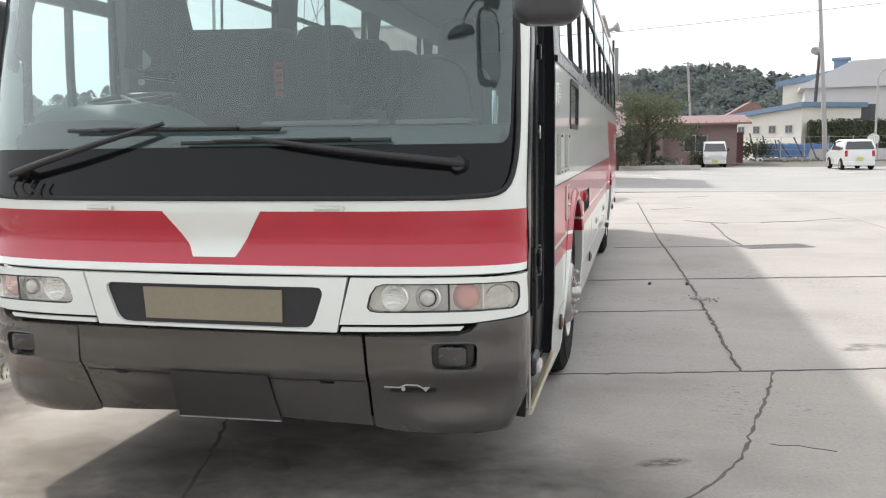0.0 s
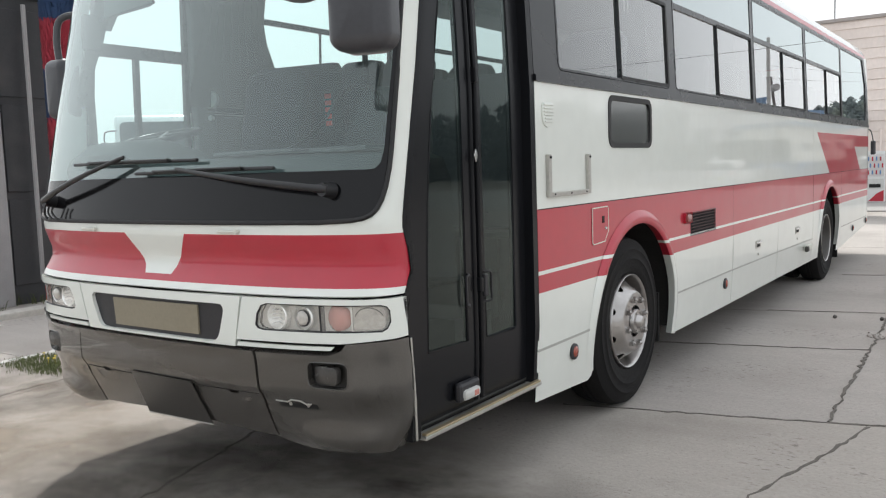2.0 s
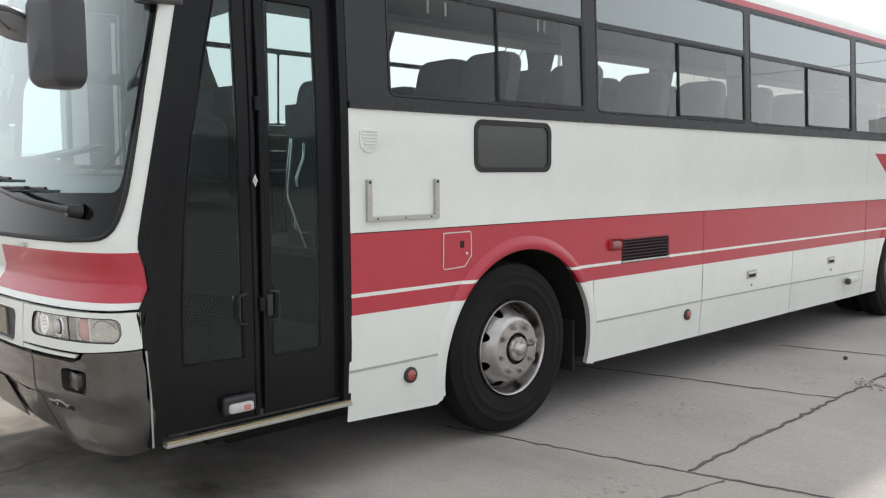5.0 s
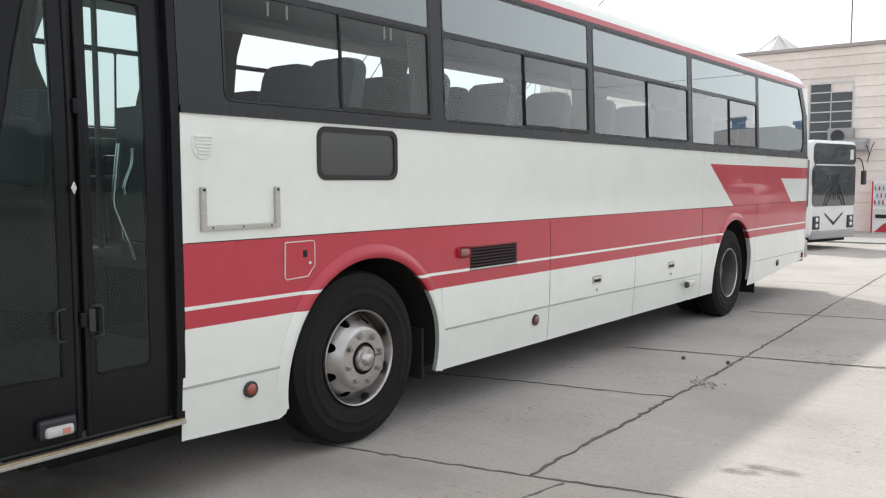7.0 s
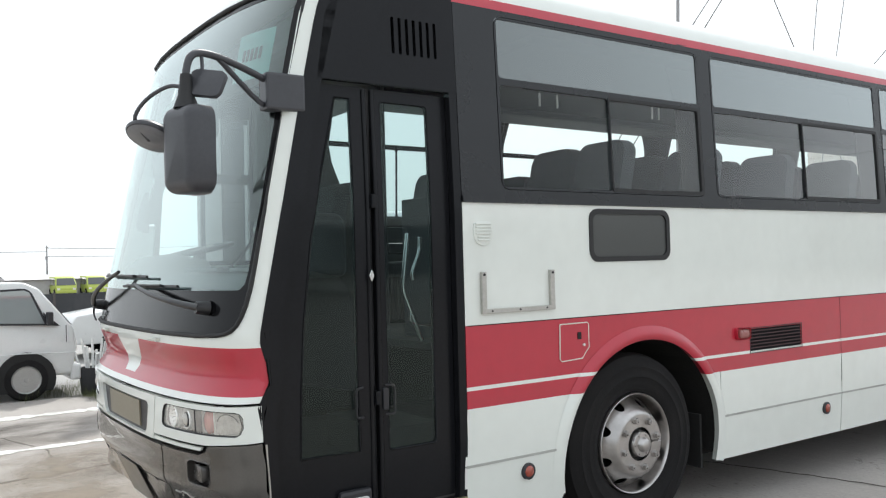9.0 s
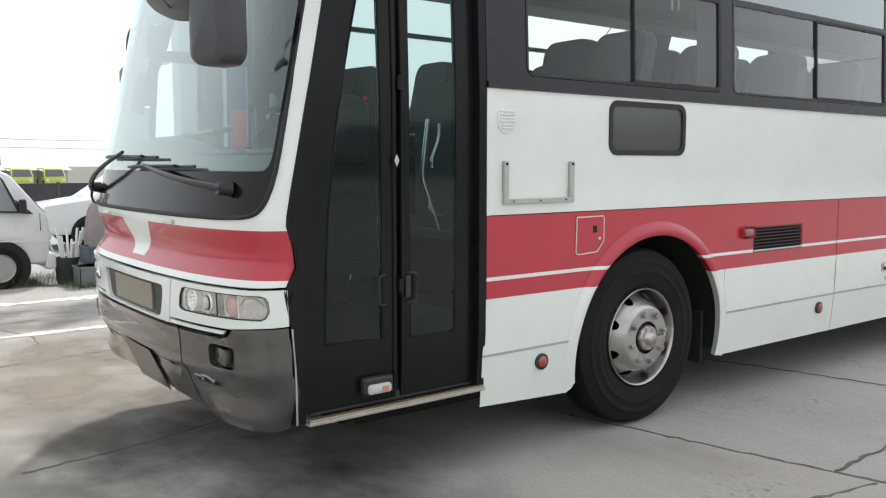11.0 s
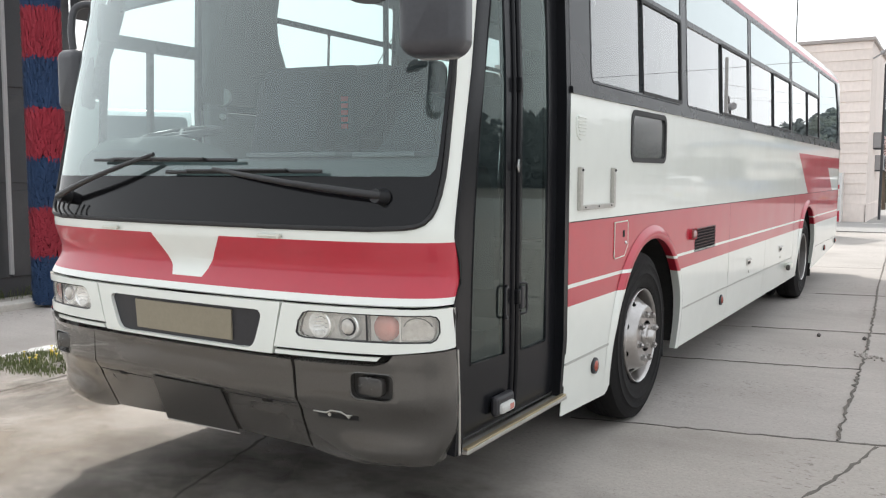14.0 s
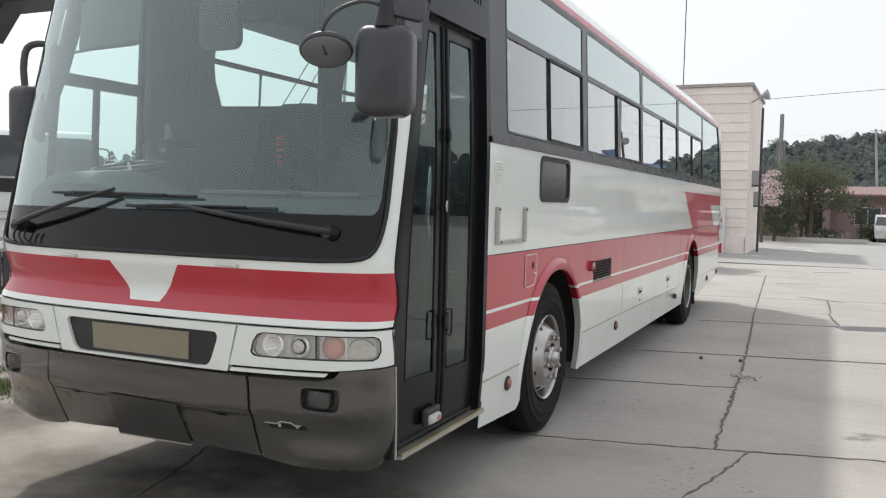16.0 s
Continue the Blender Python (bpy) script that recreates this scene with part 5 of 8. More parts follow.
# partition behind the driver and behind the entrance, posts and rails
bm = bmesh.new()
prism(bm, rounded([(-W + 0.1, 1.22), (-0.345, 1.22), (-0.345, 2.25), (-W + 0.1, 2.27)], 0.05, 4), lambda a, b: (a, 1.73, b), (0, 0.025, 0), bevel=0.006)
pt = part("partition", bm, SEAT, bus, "dark padded screen behind the driver", 40)
for k in range(5):
    part("writing_bar", boxes((-0.475, -0.425, 1.722, 1.728, 1.855 + k * 0.043, 1.885 + k * 0.043)), REDTAPE, pt)
part("partition", boxes((0.36, W - 0.1, 1.56, 1.59, 1.22, 2.05), bevel=0.008), SEAT, bus, "dark screen behind the entrance")
bm = bmesh.new()
tube(bm, [(-0.13, 1.73, 1.2), (-0.13, 1.73, 3.0)], 0.018, 10)
part("grab_post", bm, PLASTIC, bus, "", 60)
bm = bmesh.new()
tube(bm, [(0.94, 1.234, 1.82), (0.94, 1.197, 1.55), (0.94, 1.20, 1.51), (0.94, 1.308, 1.245)], 0.014, 10)
tube(bm, smooth_line([(0.94, 1.311, 1.80), (0.94, 1.305, 1.72), (0.94, 1.262, 1.62), (0.94, 1.262, 1.57)], 5), 0.012, 10)
tube(bm, smooth_line([(0.94, 1.24, 1.40), (0.94, 1.25, 1.345), (0.94, 1.38, 1.32)], 4), 0.012, 10)
part("entrance_rail", bm, CHROME, bus, "bright bent grab rails", 60)
for y in (2.146, 2.287, 3.13, 3.195):
    part("strap", boxes((0.995, 1.0, y - 0.008, y + 0.008, 2.57, 2.65), bevel=0.002), SEATWHITE, bus, "short white curtain strap")
# sun blind, inner mirror, hanging strip, gathered curtains
bm = bmesh.new()
prism(bm, rrect(-0.93, 2.43, -0.42, 2.72, 0.04, 4), lambda a, b: (a, 0.40 + bow(a) + (b - 2.43) * 0.1, b), (0, 0.012, 0))
sb = part("sun_blind", bm, CABIN, bus)
bm = bmesh.new()
tube(bm, [(a, 0.395 + bow(a), 2.43 + 0.02 * (a + 0.93)) for a in np.linspace(-0.96, -0.40, 7)], 0.009, 8)
part("rod", bm, PLASTIC, sb, "dark rod along the foot of the blind", 60)
bm = bmesh.new()
prism(bm, rrect(-0.02, 2.38, 0.23, 2.66, 0.05, 4), lambda a, b: (a, 0.42, b), (0, 0.05, 0), bevel=0.012)
part("interior_mirror", bm, PLASTIC, bus)
part("ceiling_console", boxes((-0.95, 0.95, 0.70, 0.95, 2.82, 3.0), bevel=0.05), CABIN, bus)
WIDE_CURTAIN = ((2.0, 0.84, 0), (2.29, 0.70, 0), (2.46, 0.56, 0), (2.6, 0.5, 0.012), (2.97, 0.62, 0.024))      # height, width, inward
TIED_CURTAIN = ((2.0, 0.26, 0), (2.18, 0.24, 0), (2.34, 0.27, 0), (2.7, 0.34, 0.012), (2.85, 0.43, 0.02), (2.97, 0.52, 0.024))
for s in (1, -1):
    for y in (1.57, 3.40, 5.60, 7.92, 10.13):
        if s == 1 and y < 2:
            continue
        bm = bmesh.new()
        # tied low down, spread along the rail at the top
        folds = [((k - 9) / 18, 0.022 * (k % 2)) for k in range(19)]
        spread = WIDE_CURTAIN if y < 2 else TIED_CURTAIN
        rows = [[bm.verts.new((s * (W - 0.125 - inward - d), y + q * wide, z)) for q, d in folds] for z, wide, inward in spread]
        for a, b in zip(rows, rows[1:]):
            for k in range(18):
                bm.faces.new((a[k], a[k + 1], b[k + 1], b[k]))
        thicken(bm, 0.004)
        part("curtain", bm, CURTAIN, bus, "gathered grey window curtain", 60)

# ---- materials of the place ----
def concrete(name, base, soil, soil_amount):
    """Worn concrete: broad tone, trowel streaks, grain, and scattered small pits that are real relief."""
    m = material(name, base, 0.88, vary=0.13, scale=0.8, fine=42, per_piece=0.04, dirt=soil, dirt_amount=soil_amount, dirt_scale=0.7)
    n, l = m.node_tree.nodes, m.node_tree.links
    p = n["Principled BSDF"]
    tc = n.new("ShaderNodeTexCoord")

    def noise_at(scale, detail, stretch=(1, 1, 1)):
        mp, t = n.new("ShaderNodeMapping"), n.new("ShaderNodeTexNoise")
        mp.inputs["Scale"].default_value = stretch
        t.inputs["Scale"].default_value, t.inputs["Detail"].default_value = scale, detail
        l.new(tc.outputs["Object"], mp.inputs[0])
        l.new(mp.outputs[0], t.inputs["Vector"])
        return t.outputs["Fac"]

    def span(value, a, b, c, d):
        r = n.new("ShaderNodeMapRange")
        for key, v in zip(("From Min", "From Max", "To Min", "To Max"), (a, b, c, d)):
            r.inputs[key].default_value = v
        l.new(value, r.inputs["Value"])
        return r.outputs[0]

    def maths(op, a, b):
        r = n.new("ShaderNodeMath")
        r.operation = op
        l.new(a, r.inputs[0])
        l.new(b, r.inputs[1])
        return r.outputs[0]

    pits = maths("MULTIPLY", span(noise_at(17.0, 3.0, (1.0, 1.9, 1)), 0.60, 0.70, 0, 1), span(noise_at(0.55, 3.0), 0.485, 0.64, 0, 1))
    fine = span(noise_at(60.0, 3.0), 0.60, 0.74, 0, 0.5)
    streak = span(noise_at(1.6, 4.0, (0.5, 5.0, 1)), 0.35, 0.7, 0.0, 0.1)
    dark = maths("MAXIMUM", maths("MAXIMUM", pits, fine), streak)
    mix = n.new("ShaderNodeMixRGB")
    mix.inputs[2].default_value = (base[0] * 0.42, base[1] * 0.40, base[2] * 0.38, 1)
    l.new(p.inputs["Base Color"].links[0].from_socket, mix.inputs[1])
    l.new(dark, mix.inputs[0])
    l.new(mix.outputs[0], p.inputs["Base Color"])
    b, b2 = n.new("ShaderNodeBump"), n.new("ShaderNodeBump")
    b.inputs["Strength"].default_value, b.inputs["Distance"].default_value = 0.7, 0.012
    b.invert = True
    l.new(pits, b.inputs["Height"])
    b2.inputs["Strength"].default_value, b2.inputs["Distance"].default_value = 0.3, 0.008
    l.new(noise_at(70.0, 4.0), b2.inputs["Height"])
    l.new(b.outputs[0], b2.inputs["Normal"])
    l.new(b2.outputs[0], p.inputs["Normal"])
    return m


CONCRETE = concrete("weathered_concrete", (0.42, 0.39, 0.362), (0.27, 0.245, 0.218), 0.5)
CONCRETEDARK = concrete("oil_stained_concrete", (0.43, 0.397, 0.36), (0.17, 0.15, 0.128), 0.6)
ASPHALT = material("grey_worn_asphalt", (0.37, 0.36, 0.345), 0.9, vary=0.14, scale=0.35, fine=18, bump=0.4, bump_scale=60, dirt=(0.32, 0.31, 0.295), dirt_amount=0.5, dirt_scale=0.25)
EARTH = material("yard_earth", (0.17, 0.155, 0.135), 0.95, vary=0.25, scale=0.4, fine=9, bump=0.5, bump_scale=20)


def translucent(m, share):
    """Lets part of the light through thin leaves."""
    n, l = m.node_tree.nodes, m.node_tree.links
    p, out = n["Principled BSDF"], n["Material Output"]
    tr, mix = n.new("ShaderNodeBsdfTranslucent"), n.new("ShaderNodeMixShader")
    mix.inputs[0].default_value = share
    l.new(p.inputs["Base Color"].links[0].from_socket, tr.inputs[0])
    l.new(p.outputs[0], mix.inputs[1])
    l.new(tr.outputs[0], mix.inputs[2])
    l.new(mix.outputs[0], out.inputs[0])


def stain_material(name, colour, strength):
    """A soft-edged stain: a dull film that thins out towards its rim and is broken up by noise."""
    m = bpy.data.materials.new(name)
    m.use_nodes = True
    n, l = m.node_tree.nodes, m.node_tree.links
    p = n["Principled BSDF"]
    p.inputs["Base Color"].default_value = rgb(colour)
    p.inputs["Roughness"].default_value = 0.85
    tc, gr, ns, info = n.new("ShaderNodeTexCoord"), n.new("ShaderNodeTexGradient"), n.new("ShaderNodeTexNoise"), n.new("ShaderNodeObjectInfo")
    gr.gradient_type = "SPHERICAL"
    ns.noise_dimensions = "4D"
    ns.inputs["Scale"].default_value, ns.inputs["Detail"].default_value = 2.4, 7.0
    ns.inputs["Roughness"].default_value = 0.62
    l.new(tc.outputs["Object"], gr.inputs[0])
    l.new(tc.outputs["Object"], ns.inputs["Vector"])
    l.new(info.outputs["Random"], ns.inputs["W"])
    sh = n.new("ShaderNodeMapRange")
    sh.inputs["From Min"].default_value, sh.inputs["From Max"].default_value = 0.36, 0.66
    l.new(ns.outputs["Fac"], sh.inputs["Value"])
    ml, m2 = n.new("ShaderNodeMath"), n.new("ShaderNodeMath")
    ml.operation = m2.operation = "MULTIPLY"
    rim = n.new("ShaderNodeMapRange")
    rim.inputs["From Max"].default_value = 0.45
    l.new(gr.outputs["Fac"], rim.inputs["Value"])
    l.new(rim.outputs[0], ml.inputs[0])
    l.new(sh.outputs[0], ml.inputs[1])
    l.new(ml.outputs[0], m2.inputs[0])
    m2.inputs[1].default_value = strength
    l.new(m2.outputs[0], p.inputs["Alpha"])
    return m


# dark film for stains, and for painted shade beneath the bumper
STAINSHADE = stain_material("dark_stain_and_bus_shade", (0.10, 0.088, 0.074), 0.75)
SOIL = stain_material("trodden_soil", (0.245, 0.205, 0.158), 0.85)
PALESTAIN = stain_material("pale_ground_dust", (0.52, 0.49, 0.44), 0.6)
CRACK = material("crack_dirt", (0.14, 0.128, 0.112), 0.95, vary=0.35, scale=8)
LINEWHITE = material("worn_white_line", (0.7, 0.69, 0.65), 0.8, vary=0.1, scale=4, fine=30, dirt=(0.35, 0.34, 0.31), dirt_amount=0.7, dirt_scale=5)
KERBSTONE = material("pale_kerb", (0.52, 0.5, 0.46), 0.85, vary=0.15, scale=2, fine=20, bump=0.3)
SIDING = material("cream_siding", (0.84, 0.745, 0.69), 0.7, vary=0.07, scale=0.8, fine=10, per_piece=0.06, dirt=(0.68, 0.57, 0.51), dirt_amount=0.4, dirt_scale=0.9, stretch=(1, 1, 0.5))
ROOFEDGE = material("pale_roof_edge", (0.4, 0.36, 0.34), 0.6, vary=0.1)
CAPMETAL = material("grey_roof_metal", (0.26, 0.25, 0.25), 0.5, 0.4, vary=0.12)
DARKGLASS = pane_glass("far_window_glass", (0.12, 0.13, 0.14), 0.03, body=0.6, body_colour=(0.15, 0.16, 0.17), bend=3.0, full=0.62)
WINFRAME = material("white_window_frame", (0.62, 0.62, 0.6), 0.5, vary=0.06)
CARWHITE = material("white_car_paint", (0.74, 0.75, 0.74), 0.3, vary=0.03, coat=0.7)
PINK = material("pink_render", (0.29, 0.21, 0.2), 0.9, vary=0.12, scale=0.7, fine=8, dirt=(0.2, 0.14, 0.13), dirt_amount=0.4)
ROOFRED = material("faded_red_sheet_roof", (0.235, 0.14, 0.13), 0.6, vary=0.14, scale=1.2, fine=6)
ROOFBLUE = material("blue_sheet_roof", (0.17, 0.25, 0.36), 0.5, vary=0.12, scale=1.0)
HALLWHITE = material("pale_hall_wall", (0.82, 0.78, 0.70), 0.8, vary=0.06, scale=0.6)
HALLGREY = material("grey_hall_wall", (0.64, 0.62, 0.62), 0.8, vary=0.06, scale=0.6)
BLUESHEET = material("blue_tarpaulin", (0.13, 0.25, 0.48), 0.6, vary=0.25, scale=2)
LEAF = material("dark_leaves", (0.085, 0.1, 0.06), 0.8, vary=0.4, scale=0.8, fine=6)
LEAFOLIVE = material("olive_needles", (0.12, 0.135, 0.082), 0.85, vary=0.4, scale=0.9, fine=7)
# distance haze is painted into the cedar colour: paler and bluer than needles
HAZYCEDAR = material("haze_paled_cedar_needles", (0.195, 0.22, 0.22), 1.0, spec=0.0, vary=0.22, scale=0.07, fine=0.5)
translucent(HAZYCEDAR, 0.5)
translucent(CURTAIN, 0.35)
# broad leaves paled for haze in the same way
HAZYLEAF = material("haze_paled_broad_leaves", (0.21, 0.235, 0.21), 1.0, spec=0.0, vary=0.3, scale=0.07, fine=0.5)
translucent(HAZYLEAF, 0.5)
translucent(LEAFOLIVE, 0.35)
BLOSSOM = material("pale_pink_blossom", (0.66, 0.53, 0.54), 0.9, vary=0.2, scale=3)
BARK = material("brown_bark", (0.11, 0.085, 0.065), 0.95, vary=0.3, scale=5, bump=0.5)
GRASS = material("spring_grass", (0.125, 0.148, 0.052), 0.85, vary=0.4, scale=3)
YELLOW = material("dandelion_yellow", (0.65, 0.5, 0.05), 0.8, vary=0.1)
POLEGREY = material("concrete_pole", (0.42, 0.41, 0.4), 0.85, vary=0.1, scale=2)
POLEDARK = material("dark_wood_pole", (0.11, 0.1, 0.095), 0.9, vary=0.2)
GANTRY = material("dark_grey_steel", (0.045, 0.047, 0.052), 0.6, vary=0.2, scale=2, dirt=(0.11, 0.105, 0.1), dirt_amount=0.4)
GANTRYPALE = material("pale_grey_steel", (0.36, 0.355, 0.36), 0.6, vary=0.1, scale=1.5, dirt=(0.22, 0.2, 0.19), dirt_amount=0.4)
BRUSHRED = material("red_brush_fibre", (0.33, 0.03, 0.05), 0.9, vary=0.2, scale=4, fine=40, stretch=(1, 1, 0.25))
BRUSHBLUE = material("blue_brush_fibre", (0.024, 0.055, 0.13), 0.9, vary=0.2, scale=4, fine=40, stretch=(1, 1, 0.25))
RUST = material("dark_red_machine", (0.11, 0.045, 0.045), 0.7, vary=0.25, scale=4)
BARREL = material("black_bin", (0.05, 0.05, 0.055), 0.6, vary=0.2)

# ---- ground: one sheet to the horizon, concrete slabs laid on it ----
bm = bmesh.new()
bmesh.ops.create_grid(bm, x_segments=2, y_segments=2, size=1500)
ground = part("ground", bm, EARTH)
ground.location = (0, 0, -0.14)
tagged(ground, "bare grey-brown yard earth reaching the horizon", "ground", kind="structure")
bm = bmesh.new()
prism(bm, [(-70, 25.5), (80, 30), (80, 51.5), (30, 51.5), (-70, 50.5)], lambda a, b: (a, b, -0.13), (0, 0, 0.055))
road = tagged(part("road", bm, ASPHALT), "worn grey asphalt yard and road", "road", kind="structure")
bm = bmesh.new()
prism(bm, [(-60, -45), (-9.3, -45), (-9.3, 25.2), (-60, 24)], lambda a, b: (a, b, -0.07), (0, 0, 0.052))
tagged(part("road", bm, ASPHALT), "grey asphalt lane beside the wash bay", "road", kind="structure")

pavement = thing("pavement", "weathered concrete slabs with cracked joints", "pavement", kind="structure")
LONG = (-9.2, -4.62, 0.60, 4.7, 8.8, 12.9, 17.0, 24.0, 34.0)
CROSS = (-26.0, -18.0, -11.0, -4.6, 0.75, 5.86, 9.92, 13.06, 16.95, 20.4, 24.7, 27.0)


def long_x(c, y):
    return c - 0.028 * (y - 5.86) - 0.024 * max(0.0, y - 10.2)


def cross_y(d, x):
    slope = 0.235 if d < 20 else 0.12
    return d + slope * (max(-5, min(5, x)) - 0.6)


def corner(c, d, gx, gy):
    y = cross_y(d, c)
    for _ in range(3):
        y = cross_y(d, long_x(c, y))
    return (long_x(c, y) + gx, y + gy)


rng = random.Random(5)
for c0, c1 in zip(LONG, LONG[1:]):
    for d0, d1 in zip(CROSS, CROSS[1:]):
        g = 0.0035
        if (c0, d0) == (0.60, 0.75):
            continue            # the front slab runs through under the lengthwise joint
        if (c0, d0) == (-4.62, 0.75):
            c1 = 4.7
        pts = [corner(c0, d0, g, g), corner(c1, d0, -g, g), corner(c1, d1, -g, -g), corner(c0, d1, g, -g)]
        # edges of worn slabs wander a little
        ring = []
        for (x0, y0), (x1, y1) in zip(pts, pts[1:] + pts[:1]):
            n = 14
            for k in range(n):
                t = k / n
                w = 0.006 * (noise.noise(Vector((x0 + (x1 - x0) * t, y0 + (y1 - y0) * t, 3.1)) * 2.3)) if 0 < k else 0
                dx, dy = (y1 - y0), -(x1 - x0)
                ln = math.hypot(dx, dy)
                ring.append((x0 + (x1 - x0) * t - dx / ln * abs(w), y0 + (y1 - y0) * t - dy / ln * abs(w)))
        bm = bmesh.new()
        lift = rng.uniform(-0.004, 0.0)
        prism(bm, ring, lambda a, b: (a, b, -0.13 + fall(b)), (0, 0, 0.13 + lift), bevel=0.004)
        part("slab", bm, CONCRETE if c0 != -4.62 or d0 > 5 else CONCRETEDARK, pavement)


def ribbon(pts, w, z=0.0015, jag=0.02, seed=1):
    """A thin wandering strip on the ground."""
    r = random.Random(seed)
    bm = bmesh.new()
    line = []
    for (x0, y0), (x1, y1) in zip(pts, pts[1:]):
        n = max(2, int(math.hypot(x1 - x0, y1 - y0) / 0.06))
        line += [(x0 + (x1 - x0) * k / n + r.uniform(-jag, jag), y0 + (y1 - y0) * k / n + r.uniform(-jag, jag)) for k in range(n)]
    line.append(pts[-1])
    prev = None
    for i, (x, y) in enumerate(line):
        xa, ya = line[max(0, i - 1)]
        xb, yb = line[min(len(line) - 1, i + 1)]
        dx, dy = xb - xa, yb - ya
        ln = math.hypot(dx, dy) or 1
        ww = w * r.uniform(0.35, 1.3)
        row = [bm.verts.new((x - dy / ln * ww * s, y + dx / ln * ww * s, z + fall(y))) for s in (-0.5, 0.5)]
        if prev:
            bm.faces.new((prev[0], prev[1], row[1], row[0]))
        prev = row
    bmesh.ops.recalc_face_normals(bm, faces=bm.faces[:])
    thicken(bm, 0.004)
    return bm


CRACKS = [([(0.83, 5.88), (0.78, 5.6), (0.70, 5.24), (0.60, 4.85), (0.54, 4.62), (0.50, 4.38), (0.40, 4.1), (0.22, 3.78), (-0.1, 3.3), (-0.3, 2.6)], 0.02), ([(-1.9, 2.5), (-2.0, 3.2), (-2.12, 3.6), (-2.35, 4.3), (-2.3, 5.4)], 0.014),
          ([(0.61, 4.46), (0.75, 4.47), (0.93, 4.42)], 0.005), ([(1.32, 16.94), (1.36, 15.6), (1.35, 14.73), (1.42, 13.9), (1.49, 13.3)], 0.035), ([(-4.5, 2.6), (-4.62, 3.6), (-4.75, 5.4), (-4.6, 7.0)], 0.035),
          ([(0.83, 17.5), (1.25, 17.2), (1.62, 16.9)], 0.03), ([(2.25, 17.2), (3.1, 17.6), (3.98, 18.29)], 0.03), ([(0.42, 14.74), (0.9, 14.76), (1.35, 14.83)], 0.016), ([(0.24, 20.25), (0.7, 20.5), (1.17, 20.87)], 0.03), ([(1.0, 24.6), (1.9, 25.2)], 0.04),
          ([(-1.6, 7.45), (-0.6, 7.74), (0.31, 7.95), (0.57, 8.04)], 0.0102), ([(0.63, 5.88), (0.60, 6.7), (0.55, 8.5), (0.48, 10.1), (0.38, 12.0), (0.25, 14.2), (0.14, 16.8), (0.03, 19.4), (-0.1, 22.5)], 0.0153),
          ([(-0.9, 5.5), (0.1, 5.74), (0.6, 5.86), (1.2, 6.02), (1.8, 6.18), (2.8, 6.37), (4.6, 6.78)], 0.0152), ([(-0.6, 9.63), (0.5, 9.9), (1.6, 10.17), (3.0, 10.5)], 0.0102), ([(-0.4, 12.82), (0.33, 13.0), (1.42, 13.26)], 0.0102), ([(-9.0, 3.0), (-7.0, 2.9), (-5.6, 3.3), (-4.6, 3.2)], 0.02)]
for k, (pts, w) in enumerate(CRACKS):
    tagged(part("crack", ribbon(pts, w * (1.0 if w > 0.0153 else 1.35), 0.001, 0.012, k), CRACK), "dark dirt-filled crack in the concrete", "crack", "cracks in the yard", "structure")
# oil, soil and dust stains; the third patch paints shade under the bus front
for k, (x, y, a, b, turn, mat) in enumerate(((-4.2, 2.7, 2.7, 2.3, 20, SOIL), (-2.6, 0.9, 2.4, 1.7, 10, SOIL), (-1.4, 3.4, 1.9, 1.3, 5, STAINSHADE), (-4.5, 5.5, 1.2, 2.4, 0, STAINSHADE), (-6.9, 2.4, 1.2, 2.2, 0, STAINSHADE), (-6.8, -0.6, 1.6, 1.0, 0, PALESTAIN),
                                                (1.65, 6.8, 0.2, 0.05, 5, STAINSHADE), (1.52, 6.66, 0.14, 0.05, 20, STAINSHADE), (0.08, 4.1, 0.16, 0.06, 25, STAINSHADE), (0.5, 3.1, 0.4, 0.12, 25, STAINSHADE))):
    bm = bmesh.new()
    bm.faces.new([bm.verts.new((math.cos(t), math.sin(t), 0)) for t in np.linspace(0, 2 * math.pi, 25)[:-1]])
    st_ob = part("ground_stain", bm, mat, None)
    st_ob.matrix_basis = pose(x, y, 0.0016 + 0.00014 * k, 0, 0, turn) @ Matrix.Diagonal((a, b, 1, 1))
    tagged(st_ob, "dark patch on the concrete: soil, oil and painted shade under the bus" if mat != PALESTAIN else "pale dusty patch on the concrete", "stain", "stains on the yard", "structure")
# painted lines
for pts, w in ([(-5.76, -6), (-5.76, 9.0)], 0.15), ([(-7.78, -6), (-7.78, 5.4)], 0.26), ([(-1.5, 33.6 - 1.4), (-0.9, 33.4 - 1.4)], 0.35), ([(0.5, 38.2), (1.0, 36.2)], 0.25), ([(1.2, 41.0), (14, 43.5)], 0.18), ([(-0.4, 40.0), (0.9, 40.4)], 0.2), ([(12, 44.5), (17, 45.6)], 0.2):
    tagged(part("painted_line", ribbon(pts, w, 0.004 if abs(pts[0][1]) < 20 else -0.012, 0.004, 7), LINEWHITE), "worn white painted line", "road marking", "painted lines", "structure")
# pale kerb of the wash bay
bm = boxes((-8.3, -8.02, 5.2, 9.5, -0.05, 0.07), bevel=0.015)
tagged(part("kerb", bm, KERBSTONE), "pale concrete kerb of the wash bay", "kerb", kind="structure")

